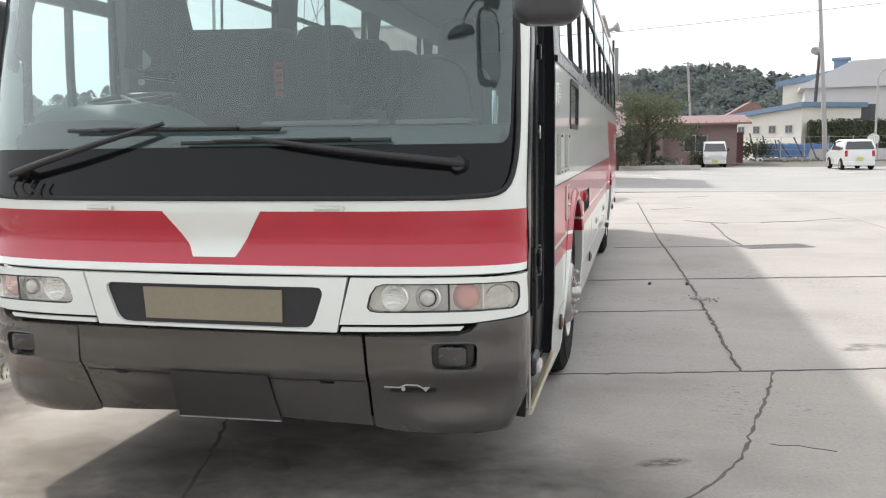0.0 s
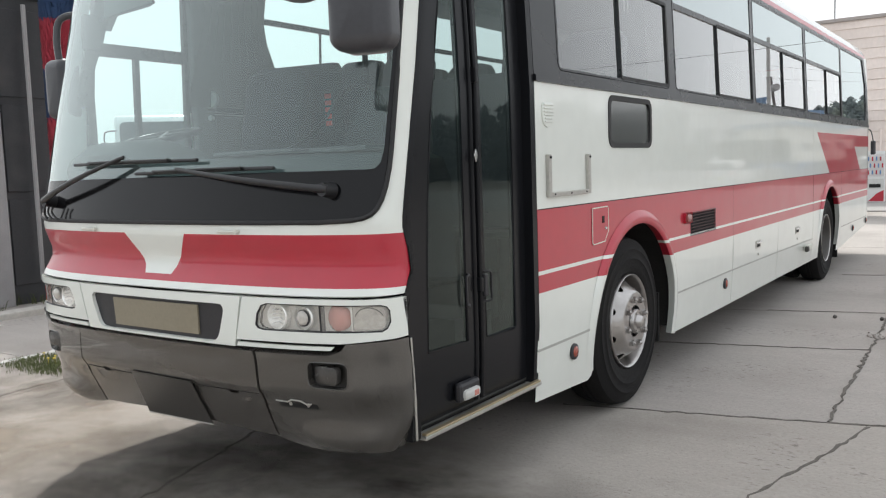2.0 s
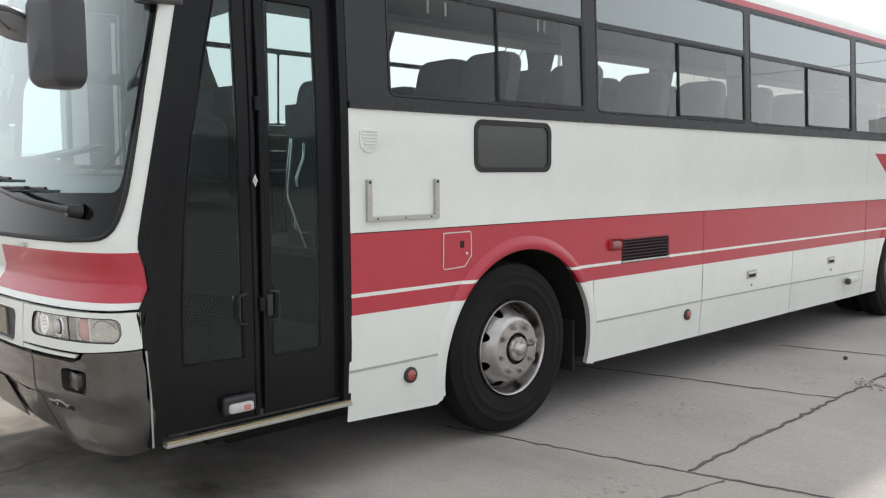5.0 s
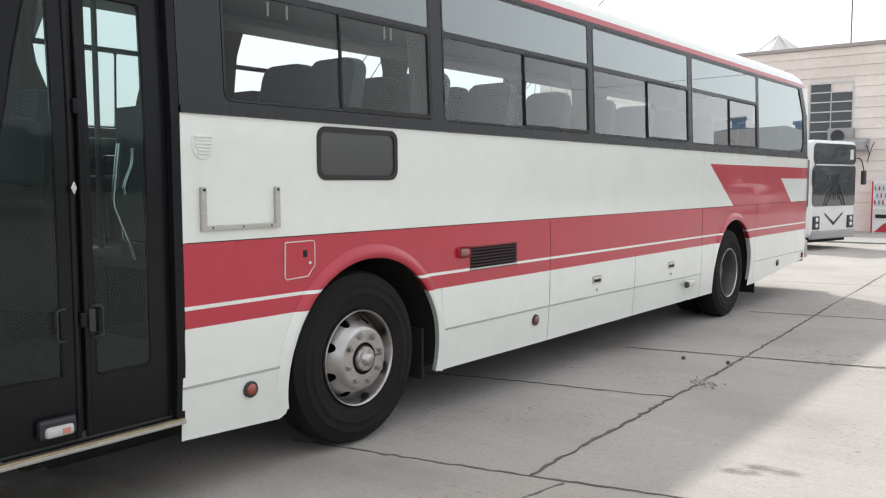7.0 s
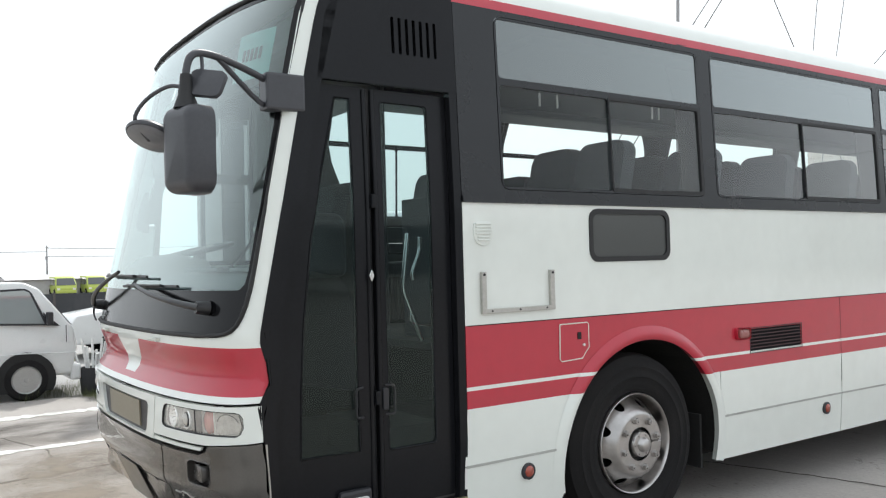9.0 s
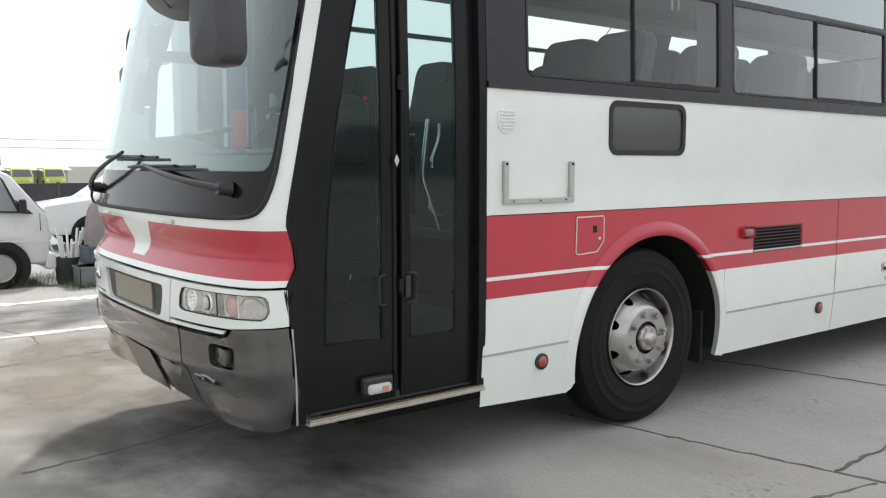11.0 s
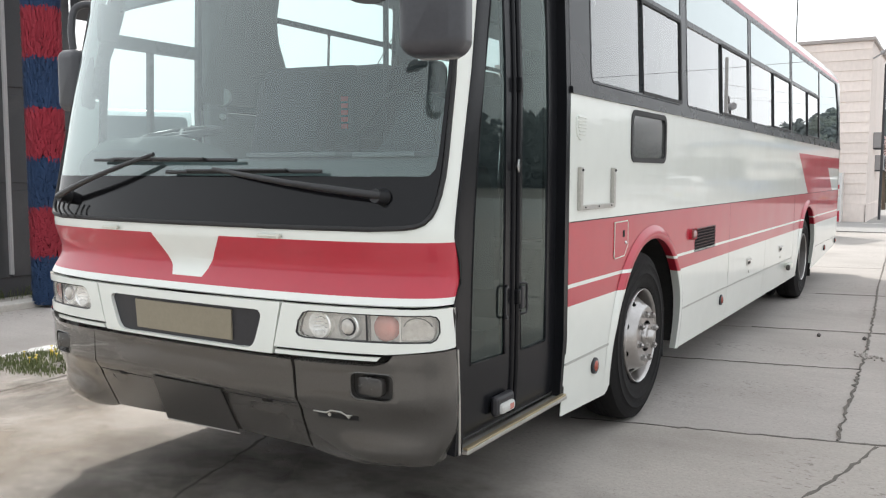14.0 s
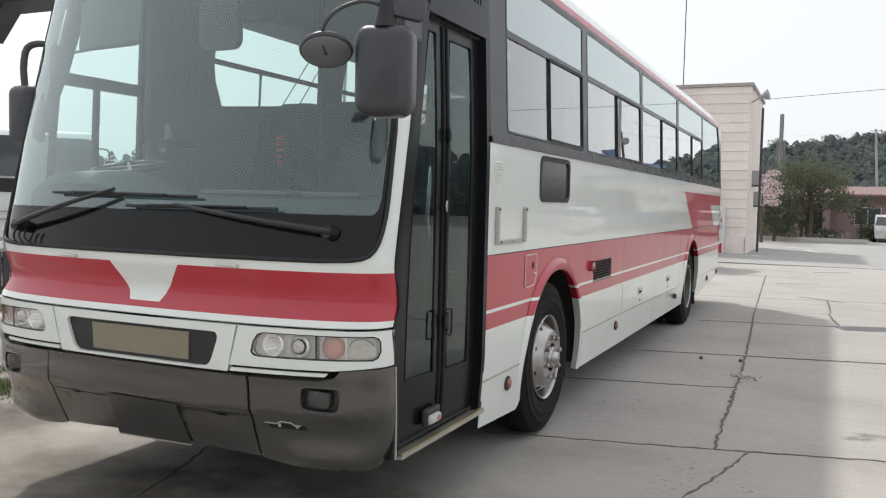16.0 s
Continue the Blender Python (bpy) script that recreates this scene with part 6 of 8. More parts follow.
# drain grate
grate = thing("drain_grate", "short dark steel drain grate in the concrete", "grate", pose(1.53, 12.93, fall(13.3), 0, 0, 20))
part("frame", boxes((0, 1.04, -0.02, 0.0, -0.03, 0.006), (0, 1.04, 0.42, 0.44, -0.03, 0.006), (0, 0.02, 0, 0.42, -0.03, 0.006), (1.02, 1.04, 0, 0.42, -0.03, 0.006)), CAPMETAL, grate)
part("pit", boxes((0.0, 1.04, 0.0, 0.42, -0.02, 0.002)), DARK, grate)
bar_mesh = None
for k in range(19):
    bar = part("bar", boxes((0.03, 0.055, 0.0, 0.42, -0.01, 0.008)), CAPMETAL, grate) if bar_mesh is None else new("bar", bar_mesh)
    bar_mesh = bar.data
    bar.parent = grate
    bar.location = (k * 0.052, 0, 0)


def lumps(name, at, n, spread, size, mat, label, cat, seed):
    r = random.Random(seed)
    bm = bmesh.new()
    for k in range(n):
        s = size * r.uniform(0.35, 1.0)
        x, y = at[0] + r.gauss(0, spread), at[1] + r.gauss(0, spread)
        b2 = bmesh.ops.create_icosphere(bm, subdivisions=1, radius=s, matrix=pose(x, y, s * 0.35 + fall(y), 0, 0, r.uniform(0, 360)))
        for v in b2["verts"]:
            v.co += Vector((r.uniform(-1, 1), r.uniform(-1, 1), r.uniform(-0.5, 0.2))) * s * 0.35
            v.co.z = max(fall(v.co.y) - 0.005, v.co.z)
    return tagged(part(name, bm, mat), label, cat, kind="stuff")


lumps("broken_concrete", (0.57, 8.62), 34, 0.06, 0.02, CONCRETE, "crumbled concrete in a small pothole", "rubble", 3)
for k, (x, y) in enumerate(((0.07, 9.43), (0.47, 9.48), (-3.2, 2.2))):
    bm = bmesh.new()
    bmesh.ops.create_icosphere(bm, subdivisions=1, radius=0.022, matrix=pose(x, y, 0.012 + fall(y)))
    tagged(part("pebble", bm, POLEDARK), "small dark pebble on the concrete", "stone", "pebbles")


# ---- plants ----
def leaf_cloud(bm, centre, radii, n, size, r, hollow=0.4, squash=1.0, mi=0):
    """Small leaves set at random through an egg-shaped space, thinner inside."""
    for _ in range(n):
        d = Vector((r.gauss(0, 1), r.gauss(0, 1), r.gauss(0, 1))).normalized()
        q = hollow + (1 - hollow) * r.random() ** 0.6
        p = Vector(centre) + Vector((d.x * radii[0], d.y * radii[1], d.z * radii[2])) * q
        a, b = Vector((r.gauss(0, 1), r.gauss(0, 1), r.gauss(0, 1))).normalized(), Vector((r.gauss(0, 1), r.gauss(0, 1), r.gauss(0, 1) * squash)).normalized()
        s = size * r.uniform(0.6, 1.4)
        v = [bm.verts.new(p + a * s), bm.verts.new(p + b * s * 0.6), bm.verts.new(p - a * s), bm.verts.new(p - b * s * 0.6)]
        f = bm.faces.new(v)
        f.material_index = mi


def tree(name, label, at, height, spread, leafmat, seed, clumps=16, leaves=220, leaf=0.11, trunk_r=0.16, low=0.35, droop=0.0):
    r = random.Random(seed)
    t = thing(name, label, "tree", pose(*at))
    bm = bmesh.new()
    top = Vector((r.uniform(-0.3, 0.3), r.uniform(-0.3, 0.3), height * 0.86))
    tube(bm, smooth_line([(0, 0, -0.1), (r.uniform(-0.1, 0.1), 0, height * 0.3), (top.x * 0.6, top.y * 0.6, height * 0.6), top], 5), trunk_r, 8, taper=trunk_r * 0.2)
    spots = []
    for k in range(clumps):
        a = 2 * math.pi * (k * 0.618 + r.uniform(-0.06, 0.06))
        h = height * (low + (0.95 - low) * (k + 0.5) / clumps)
        reach = spread * (1.0 - 0.55 * ((h / height - low) / (1 - low)) ** 1.5) * r.uniform(0.45, 1.0)
        p = Vector((math.cos(a) * reach, math.sin(a) * reach, h - droop * reach))
        start = Vector((top.x * h / height * 0.6, top.y * h / height * 0.6, h * 0.72))
        tube(bm, smooth_line([start, (start + p) / 2 + Vector((0, 0, 0.12)), p], 3), trunk_r * 0.35, 5, taper=trunk_r * 0.08)
        spots.append(p)
    part("trunk", bm, BARK, t, "", 60)
    bm = bmesh.new()
    for p in spots:
        k = r.uniform(0.26, 0.42) * spread
        leaf_cloud(bm, p, (k * 1.25, k * 1.25, k * 0.62), leaves, leaf, r)
    part("crown", bm, leafmat, t, "uneven crown with gaps")
    return t


tree("pine_tree", "broad olive-green garden pine by the pink house", (0.35, 50.0, 0), 4.3, 2.3, LEAFOLIVE, 11, 24, 420, 0.065, 0.15, 0.42)
tree("cherry_tree", "weeping cherry with pale pink blossom beside the building", (-1.75, 45.0, 0), 3.9, 1.1, BLOSSOM, 4, 14, 150, 0.05, 0.09, 0.55, 0.5)
tree("garden_tree", "thin dark garden tree before the pink house", (3.05, 54.5, 0), 2.6, 0.8, LEAF, 7, 14, 90, 0.06, 0.07, 0.3)
tree("garden_tree", "small dark shrub tree beside the cherry", (-1.3, 47.5, 0), 2.6, 1.3, LEAF, 21, 14, 170, 0.08, 0.1, 0.15)
tree("garden_tree", "low dark shrub tree under the pine", (-0.1, 51.0, 0), 2.2, 1.3, LEAF, 23, 12, 150, 0.08, 0.08, 0.15)


def bush(name, label, at, radii, n, leaf, mat, seed):
    r = random.Random(seed)
    bm = bmesh.new()
    for k in range(7):
        c = (at[0] + r.uniform(-0.6, 0.6) * radii[0], at[1] + r.uniform(-0.6, 0.6) * radii[1], at[2] + radii[2] * r.uniform(0.4, 0.8))
        leaf_cloud(bm, c, (radii[0] * 0.6, radii[1] * 0.6, radii[2] * 0.5), n // 7, leaf, r, 0.1)
    return tagged(part(name, bm, mat), label, "bush", kind="stuff")


bush("bush", "dark clipped bush in front of the pink house", (-1.4, 50.0, 0), (1.2, 0.8, 1.3), 1400, 0.09, LEAF, 31)
bush("bush", "low flowering bush with white specks", (1.2, 50.5, 0), (0.9, 0.5, 0.5), 700, 0.06, LEAF, 32)
bush("bush", "low bush beside the kei van", (3.3, 54.0, 0), (0.7, 0.4, 0.7), 600, 0.07, LEAF, 33)
bush("bush", "weedy bush along the fence", (8.0, 66.0, 0), (1.6, 0.6, 1.3), 1300, 0.1, LEAF, 34)
r_ = random.Random(3)
bm = bmesh.new()
for k in range(60):
    leaf_cloud(bm, (r_.uniform(0.2, 2.4), r_.uniform(49.6, 50.2), r_.uniform(0.1, 0.4)), (0.1, 0.1, 0.06), 3, 0.035, r_)
tagged(part("white_flowers", bm, SEATWHITE), "white flowers along the garden edge", "flowers", kind="stuff")
# garden edge and low wall
bm = boxes((-3.4, 3.2, 48.0, 48.2, -0.05, 0.16), bevel=0.02)
tagged(part("kerb", bm, KERBSTONE), "low kerb of the garden", "kerb", kind="structure")


def grass_tuft(bm, x, y, n, h, spread, r):
    for _ in range(n):
        a = r.uniform(0, 6.283)
        px, py = x + r.gauss(0, spread), y + r.gauss(0, spread)
        hh = h * r.uniform(0.4, 1.1)
        lx, ly = math.cos(a) * hh * 0.55, math.sin(a) * hh * 0.55
        w = 0.006
        v = [bm.verts.new((px - w, py, -0.01)), bm.verts.new((px + w, py, -0.01)), bm.verts.new((px + lx * 0.4 + w * 0.7, py + ly * 0.4, hh * 0.6)), bm.verts.new((px + lx * 0.4 - w * 0.7, py + ly * 0.4, hh * 0.6))]
        tip = bm.verts.new((px + lx, py + ly, hh))
        bm.faces.new(v)
        bm.faces.new((v[3], v[2], tip))


r_ = random.Random(12)
bm = bmesh.new()
for k in range(190):
    a, d = r_.uniform(0, 6.283), math.sqrt(r_.random())
    grass_tuft(bm, -5.05 + 0.72 * d * math.cos(a), 4.66 + 0.33 * d * math.sin(a) + 0.1 * math.cos(a), 11, 0.065 - 0.03 * d, 0.055, r_)
for k in range(26):
    grass_tuft(bm, -5.62 + 0.2 * r_.random(), 4.7 + 0.9 * r_.random(), 8, 0.06, 0.05, r_)
for k in range(170):
    grass_tuft(bm, r_.uniform(-10.2, -9.0), r_.uniform(3.6, 7.0), 12, 0.16, 0.08, r_)
for k in range(150):
    grass_tuft(bm, r_.uniform(-9.3, -8.45), r_.uniform(4.3, 5.85), 9, 0.10, 0.06, r_)
for k in range(60):
    grass_tuft(bm, r_.uniform(-9.0, -8.4), r_.uniform(6.6, 9.2), 10, 0.12, 0.08, r_)
tagged(part("grass", bm, GRASS), "tufts of spring grass in the joint and verge", "grass", kind="stuff")
bm = bmesh.new()
for k in range(13):
    x, y, h = -5.55 + 0.75 * r_.random(), 4.5 + 0.5 * r_.random(), r_.uniform(0.04, 0.075)
    disc_cyl(bm, (x, y, 0.0), (0.05, 0.02, 1), 0.002, 0.002, h, 5)
    bmesh.ops.create_icosphere(bm, subdivisions=1, radius=0.012, matrix=pose(x + 0.004, y, h) @ Matrix.Diagonal((1, 1, 0.55, 1)))
tagged(part("dandelions", bm, YELLOW), "yellow dandelions in the grass", "flowers", kind="stuff")

# ---- wooded hill ----
r_ = random.Random(77)


def ridge(x):
    return 24.0 + 3.0 * math.sin(x * 0.018 + 1.0) + 1.6 * math.sin(x * 0.06) - min(3.2, max(0.0, x - 40) * 0.085)


def slope_z(x, t):
    return -0.5 + max(4.0, ridge(x)) * min(1.0, t * 1.25) ** 1.1


bm = bmesh.new()
grid = []
for j in range(13):
    grid.append([bm.verts.new((x, 270 + 170 * j / 12, slope_z(x, j / 12))) for x in np.linspace(-420, 520, 81)])
for a, b in zip(grid, grid[1:]):
    for k in range(80):
        bm.faces.new((a[k], a[k + 1], b[k + 1], b[k]))
tagged(part("hill", bm, HAZYCEDAR, None, "", 60), "dark wooded hill behind the village", "hill", kind="structure")


def conifer(bm, x, y, z, h, w, r, n=34):
    """A wood tree: ragged small sprays in a blunt cone."""
    for k in range(n):
        t = (k + r.random()) / n
        a = r.uniform(0, 6.283)
        rad = w * (0.1 + 0.9 * (1 - t ** 1.8) ** 0.8) * r.uniform(0.5, 1.0)
        p = Vector((x + math.cos(a) * rad, y + math.sin(a) * rad, z + h * (0.05 + 0.93 * t)))
        out = Vector((math.cos(a), math.sin(a), r.uniform(-0.6, 0.3))) * (w * 0.30)
        sd = Vector((-math.sin(a), math.cos(a), r.uniform(-0.3, 0.3))) * (w * 0.26)
        up = Vector((0, 0, h * r.uniform(0.05, 0.09)))
        v = [bm.verts.new(p + up), bm.verts.new(p + sd), bm.verts.new(p + out - up * 0.4), bm.verts.new(p - sd)]
        bm.faces.new((v[0], v[1], v[2]))
        bm.faces.new((v[0], v[2], v[3]))


bm = bmesh.new()
for k in range(2300):
    x = r_.uniform(-110, 170) if k < 1800 else r_.uniform(-420, 520)
    t = r_.random()
    conifer(bm, x, 270 + 150 * t, slope_z(x, t * 150 / 170) - 1, r_.uniform(5.5, 9.5), r_.uniform(2.8, 4.4), r_, 84)
tagged(part("cedar_forest", bm, HAZYCEDAR), "dense dark cedar wood covering the hill", "forest", kind="stuff")
bm = bmesh.new()
for k in range(260):
    x, t = r_.uniform(-110, 170), r_.random()
    for q in range(4):
        leaf_cloud(bm, (x + r_.uniform(-2, 2), 266 + 150 * t, slope_z(x, t * 150 / 170) + r_.uniform(4, 8)), (2.2, 2.2, 1.8), 40, 0.55, r_, 0.3)
tagged(part("broadleaf_wood", bm, HAZYLEAF), "lighter broadleaf trees among the cedars", "forest", kind="stuff")
# the wooded hill on the other side of the yard, which the bus's glass mirrors
def east_ridge(y):
    return 20.0 + 4.5 * math.sin(y * 0.022 + 0.6) + 1.5 * math.sin(y * 0.07)


bm = bmesh.new()
grid = [[bm.verts.new((190 + 90 * j / 6, y, -0.5 + east_ridge(y) * (j / 6) ** 0.8)) for y in np.linspace(-160, 460, 63)] for j in range(7)]
for a, b in zip(grid, grid[1:]):
    for k in range(62):
        bm.faces.new((a[k], a[k + 1], b[k + 1], b[k]))
bmesh.ops.recalc_face_normals(bm, faces=bm.faces[:])
tagged(part("hill", bm, HAZYCEDAR, None, "", 60), "low wooded hill across the yard", "hill", kind="structure")
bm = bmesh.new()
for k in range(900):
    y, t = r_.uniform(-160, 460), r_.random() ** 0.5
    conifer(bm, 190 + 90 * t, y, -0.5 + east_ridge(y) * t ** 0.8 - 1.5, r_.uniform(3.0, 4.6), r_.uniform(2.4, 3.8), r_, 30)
tagged(part("cedar_forest", bm, HAZYCEDAR), "dark trees covering the low hill", "forest", kind="stuff")

# trees beyond the halls, which the rear windows of the bus mirror
bm = bmesh.new()
for k in range(420):
    t = r_.random()
    conifer(bm, 33 + 110 * t + r_.uniform(-3, 3), 92 - 10 * t + r_.uniform(0, 26), -0.5, r_.uniform(6.0, 10.5), r_.uniform(2.2, 3.6), r_, 30)
tagged(part("cedar_forest", bm, HAZYCEDAR), "dark trees standing beyond the halls", "forest", kind="stuff")

# woods closing the yard on its south side, mirrored in the front of the bus
bm = bmesh.new()
for k in range(700):
    x, d = r_.uniform(-130, 170), r_.random()
    conifer(bm, x, -62 - 40 * d, -0.5, r_.uniform(6.5, 9.5) + 3.0 * d + 1.5 * math.sin(x * 0.05), r_.uniform(2.0, 3.4), r_, 22)
tagged(part("cedar_forest", bm, HAZYCEDAR), "dark trees along the south edge of the yard", "forest", kind="stuff")

# ---- sided building ----
def lap_wall(parent, x0, x1, z0, z1, y, gaps=(), course=0.355, along_x=True, flip=1):
    """Courses of lapped boards, each an object of its own, left out where windows stand."""
    z = z0
    while z < z1 - 0.05:
        top = min(z + course, z1)
        spans = [(x0, x1)]
        for g0, g1, h0, h1 in gaps:
            if top > h0 + 0.02 and z < h1 - 0.02:
                spans = [q for a, b in spans for q in ((a, min(b, g0)), (max(a, g1), b)) if q[1] - q[0] > 0.02]
        for a, b in spans:
            bm = bmesh.new()
            poly = [(0.0, z), (0.035, z + 0.004), (0.03, z + 0.03), (0.012, top - 0.012), (0.0, top - 0.004)]
            if along_x:
                prism(bm, poly, lambda d, h: (a, y - d, h), (b - a, 0, 0))
            else:
                prism(bm, poly, lambda d, h: (y + flip * d, a, h), (0, b - a, 0))
            part("siding_board", bm, SIDING, parent)
        z = top


bld = thing("sided_building", "two-storey cream building with lapped siding boards", "building", pose(0, 0, 0))
BX, BY, BT = -1.54, 33.0, 6.25
core = part("wall", boxes((-16.0, BX, BY, BY + 0.2, -0.1, BT - 0.08), (BX - 0.2, BX, BY + 0.2, BY + 6, -0.1, BT - 0.08), (-16, BX, BY + 5.8, BY + 6, -0.1, BT - 0.1)), SIDING, bld)
WIN = (-5.02, -3.66, 3.0, 5.0)
lap_wall(core, -16.0, BX + 0.03, 0.55, BT - 0.1, BY, [WIN])
part("plinth", boxes((-16.02, BX + 0.04, BY - 0.05, BY, -0.1, 0.55), (BX, BX + 0.05, BY - 0.05, BY + 6, -0.1, 0.55), bevel=0.01), SIDING, bld)
part("side_wall_board", boxes((BX, BX + 0.03, BY, BY + 6, 0.55, BT - 0.1)), SIDING, bld)
part("roof_cap", boxes((-16.1, BX + 0.12, BY - 0.10, BY + 6.1, BT - 0.10, BT + 0.02), bevel=0.015), ROOFEDGE, bld, "grey metal edge of the flat roof")
wf = part("window", boxes((WIN[0], WIN[1], BY - 0.05, BY + 0.02, WIN[2] - 0.04, WIN[2] + 0.02), (WIN[0], WIN[1], BY - 0.05, BY + 0.02, WIN[3] - 0.05, WIN[3] + 0.02), (WIN[0] - 0.05, WIN[0], BY - 0.05, BY + 0.02, WIN[2], WIN[3]), (WIN[1], WIN[1] + 0.05, BY - 0.05, BY + 0.02, WIN[2], WIN[3])), WINFRAME, bld, "tall white-framed window of many panes")
for i in range(2):
    for j in range(6):
        a, b = WIN[0] + i * 0.68, WIN[2] + j * 0.333
        pn = part("pane", boxes((a + 0.02, a + 0.66, BY - 0.02, BY - 0.01, b + 0.02, b + 0.312)), DARKGLASS if (i, j) != (1, 5) else SIDING, wf)
part("glazing_bar", boxes((WIN[0] + 0.665, WIN[0] + 0.695, BY - 0.045, BY - 0.01, WIN[2], WIN[3]), *[(WIN[0], WIN[1], BY - 0.045, BY - 0.01, WIN[2] + j * 0.333 - 0.02, WIN[2] + j * 0.333 + 0.02) for j in range(1, 6)]), WINFRAME, wf)


def air_unit(at, turn):
    t = thing("air_conditioner", "grey outdoor air-conditioning unit on a wall bracket", "air conditioner", pose(*at, 0, 0, turn), "air-conditioning units")
    part("casing", boxes((-0.4, 0.4, -0.30, 0.0, 0, 0.56), bevel=0.02), GANTRYPALE, t)
    bm = lathe(bmesh.new(), ((-0.31, 0.22), (-0.325, 0.21), (-0.325, 0.19), (-0.305, 0.18), (-0.305, 0.004)), 24, axis="Y", centre=(-0.08, 0, 0.28))
    part("fan_grille", bm, GANTRY, t, "", 40)
    for x in (-0.36, 0.32):
        part("bracket", boxes((x, x + 0.04, -0.3, 0.02, -0.05, 0.0)), GANTRY, t)


air_unit((-3.95, BY - 0.04, 2.86), 0)
air_unit((BX + 0.03, BY + 2.2, 2.55), 90)
air_unit((BX + 0.03, BY + 3.4, 1.75), 90)
aw = thing("awning_box", "grey boxed canopy with a hanging cable on the facade", "awning", pose(-3.55, BY, 2.62))
bm = bmesh.new()
prism(bm, [(0, 0), (-0.8, 0.05), (-0.8, 0.28), (-0.1, 0.45), (0, 0.45)], lambda a, b: (-0.55, a, b), (1.0, 0, 0), bevel=0.01)
part("canopy", bm, GANTRYPALE, aw)
bm = bmesh.new()
tube(bm, smooth_line([(0.45, -0.5, 0.2), (0.55, -0.5, -0.1), (0.5, -0.5, -0.35), (0.62, -0.5, 0.1), (0.66, -0.3, 0.3)], 5), 0.015, 6)
part("cable", bm, RUBBER, aw, "", 60)
# skylight and mast on the roof
sk = thing("roof_skylight", "small pyramid skylight on the flat roof", "skylight", pose(-6.9, BY + 2.5, BT))
bm = bmesh.new()
disc_cyl(bm, (0, 0, 0), (0, 0, 1), 1.3, 0.02, 0.95, 4)
part("glass_roof", bm, HALLGREY, sk)
bm = bmesh.new()
for k in range(4):
    a = math.pi / 2 * k + math.pi / 4
    tube(bm, [(1.3 * math.cos(a), 1.3 * math.sin(a), 0), (0, 0, 0.96)], 0.03, 6)
part("ridge_bar", bm, WINFRAME, sk)
mast = bmesh.new()
tube(mast, [(-4.45, BY + 3, BT), (-4.45, BY + 3, BT + 4.5)], 0.022, 6)
tagged(part("mast", mast, GANTRY), "thin aerial mast on the flat roof", "mast")
# floodlight, pipe
fl_ = thing("floodlight", "flared floodlight on a bracket at the building corner", "lamp", pose(BX + 0.05, BY + 0.1, 5.55))
bm = bmesh.new()
tube(bm, [(0, 0, 0), (0.2, -0.12, 0.1), (0.36, -0.2, 0.19)], 0.03, 8)
part("bracket", bm, GANTRYPALE, fl_, "", 60)
bm = bmesh.new()
disc_cyl(bm, (0.34, -0.2, 0.18), (0.9, -0.15, 0.25), 0.05, 0.21, 0.26, 18)
disc_cyl(bm, (0.24, -0.17, 0.15), (0.9, -0.15, 0.25), 0.07, 0.065, 0.12, 14)
part("lamp_head", bm, GANTRYPALE, fl_, "", 40)
bm = bmesh.new()
tube(bm, [(BX + 0.42, BY + 0.6, 0), (BX + 0.42, BY + 0.6, 5.4)], 0.045, 8)
tagged(part("service_pole", bm, GANTRY, None, "", 60), "thin dark pole beside the building corner", "pole")
# wall pipe on the facade
bm = bmesh.new()
tube(bm, [(-2.45, BY - 0.07, 0.3), (-2.45, BY - 0.07, 2.35), (-2.45, BY - 0.03, 2.42)], 0.035, 8)
tagged(part("wall_pipe", bm, SIDING, None, "", 60), "thin cream pipe on the siding", "pipe")
# drinks machine
vm = thing("vending_machine", "red and white drinks vending machine against the facade", "vending machine", pose(-2.52, BY - 0.75, -0.08) @ Matrix.Diagonal((0.58, 1, 1, 1)))
part("cabinet", boxes((-0.52, 0.52, 0, 0.68, 0.0, 1.72), bevel=0.02), CARWHITE, vm)
part("side_panel", boxes((-0.525, -0.45, -0.008, 0.66, 0.02, 1.70)), RED, vm)
dp = part("display", boxes((-0.42, 0.46, -0.012, 0.0, 0.88, 1.62), bevel=0.004), HALLGREY, vm)
for i in range(3):
    for j in range(8):
        part("drink", boxes((-0.38 + j * 0.104, -0.31 + j * 0.104, -0.03, -0.012, 0.94 + i * 0.23, 1.08 + i * 0.23), bevel=0.01), (RED, CARWHITE, BLUESHEET, CREAM)[(i + j) % 4], dp)
part("slot_panel", boxes((-0.42, 0.46, -0.012, 0.0, 0.46, 0.80), bevel=0.004), WINFRAME, vm)
bm = bmesh.new()
prism(bm, [(-0.42, 0.04), (0.46, 0.04), (0.46, 0.42), (0.1, 0.30), (-0.3, 0.06)], lambda a, b: (a, -0.012, b), (0, 0.012, 0))
part("wedge", bm, RED, vm, "red slanted wedge")
part("flap", boxes((-0.3, 0.3, -0.018, -0.01, 0.50, 0.62)), DARK, vm)


# ---- vehicles standing about ----
TAILRED = material("red_tail_lens", (0.42, 0.02, 0.02), 0.2, vary=0.1, coat=0.6)
PLATEBAR = material("yellow_plate", (0.62, 0.55, 0.15), 0.5, vary=0.05)
HUBCAP = material("small_wheel_rim", (0.4, 0.4, 0.39), 0.4, 0.6, vary=0.1)
GREENPAINT = material("lime_vehicle_paint", (0.5, 0.58, 0.12), 0.4, vary=0.06)


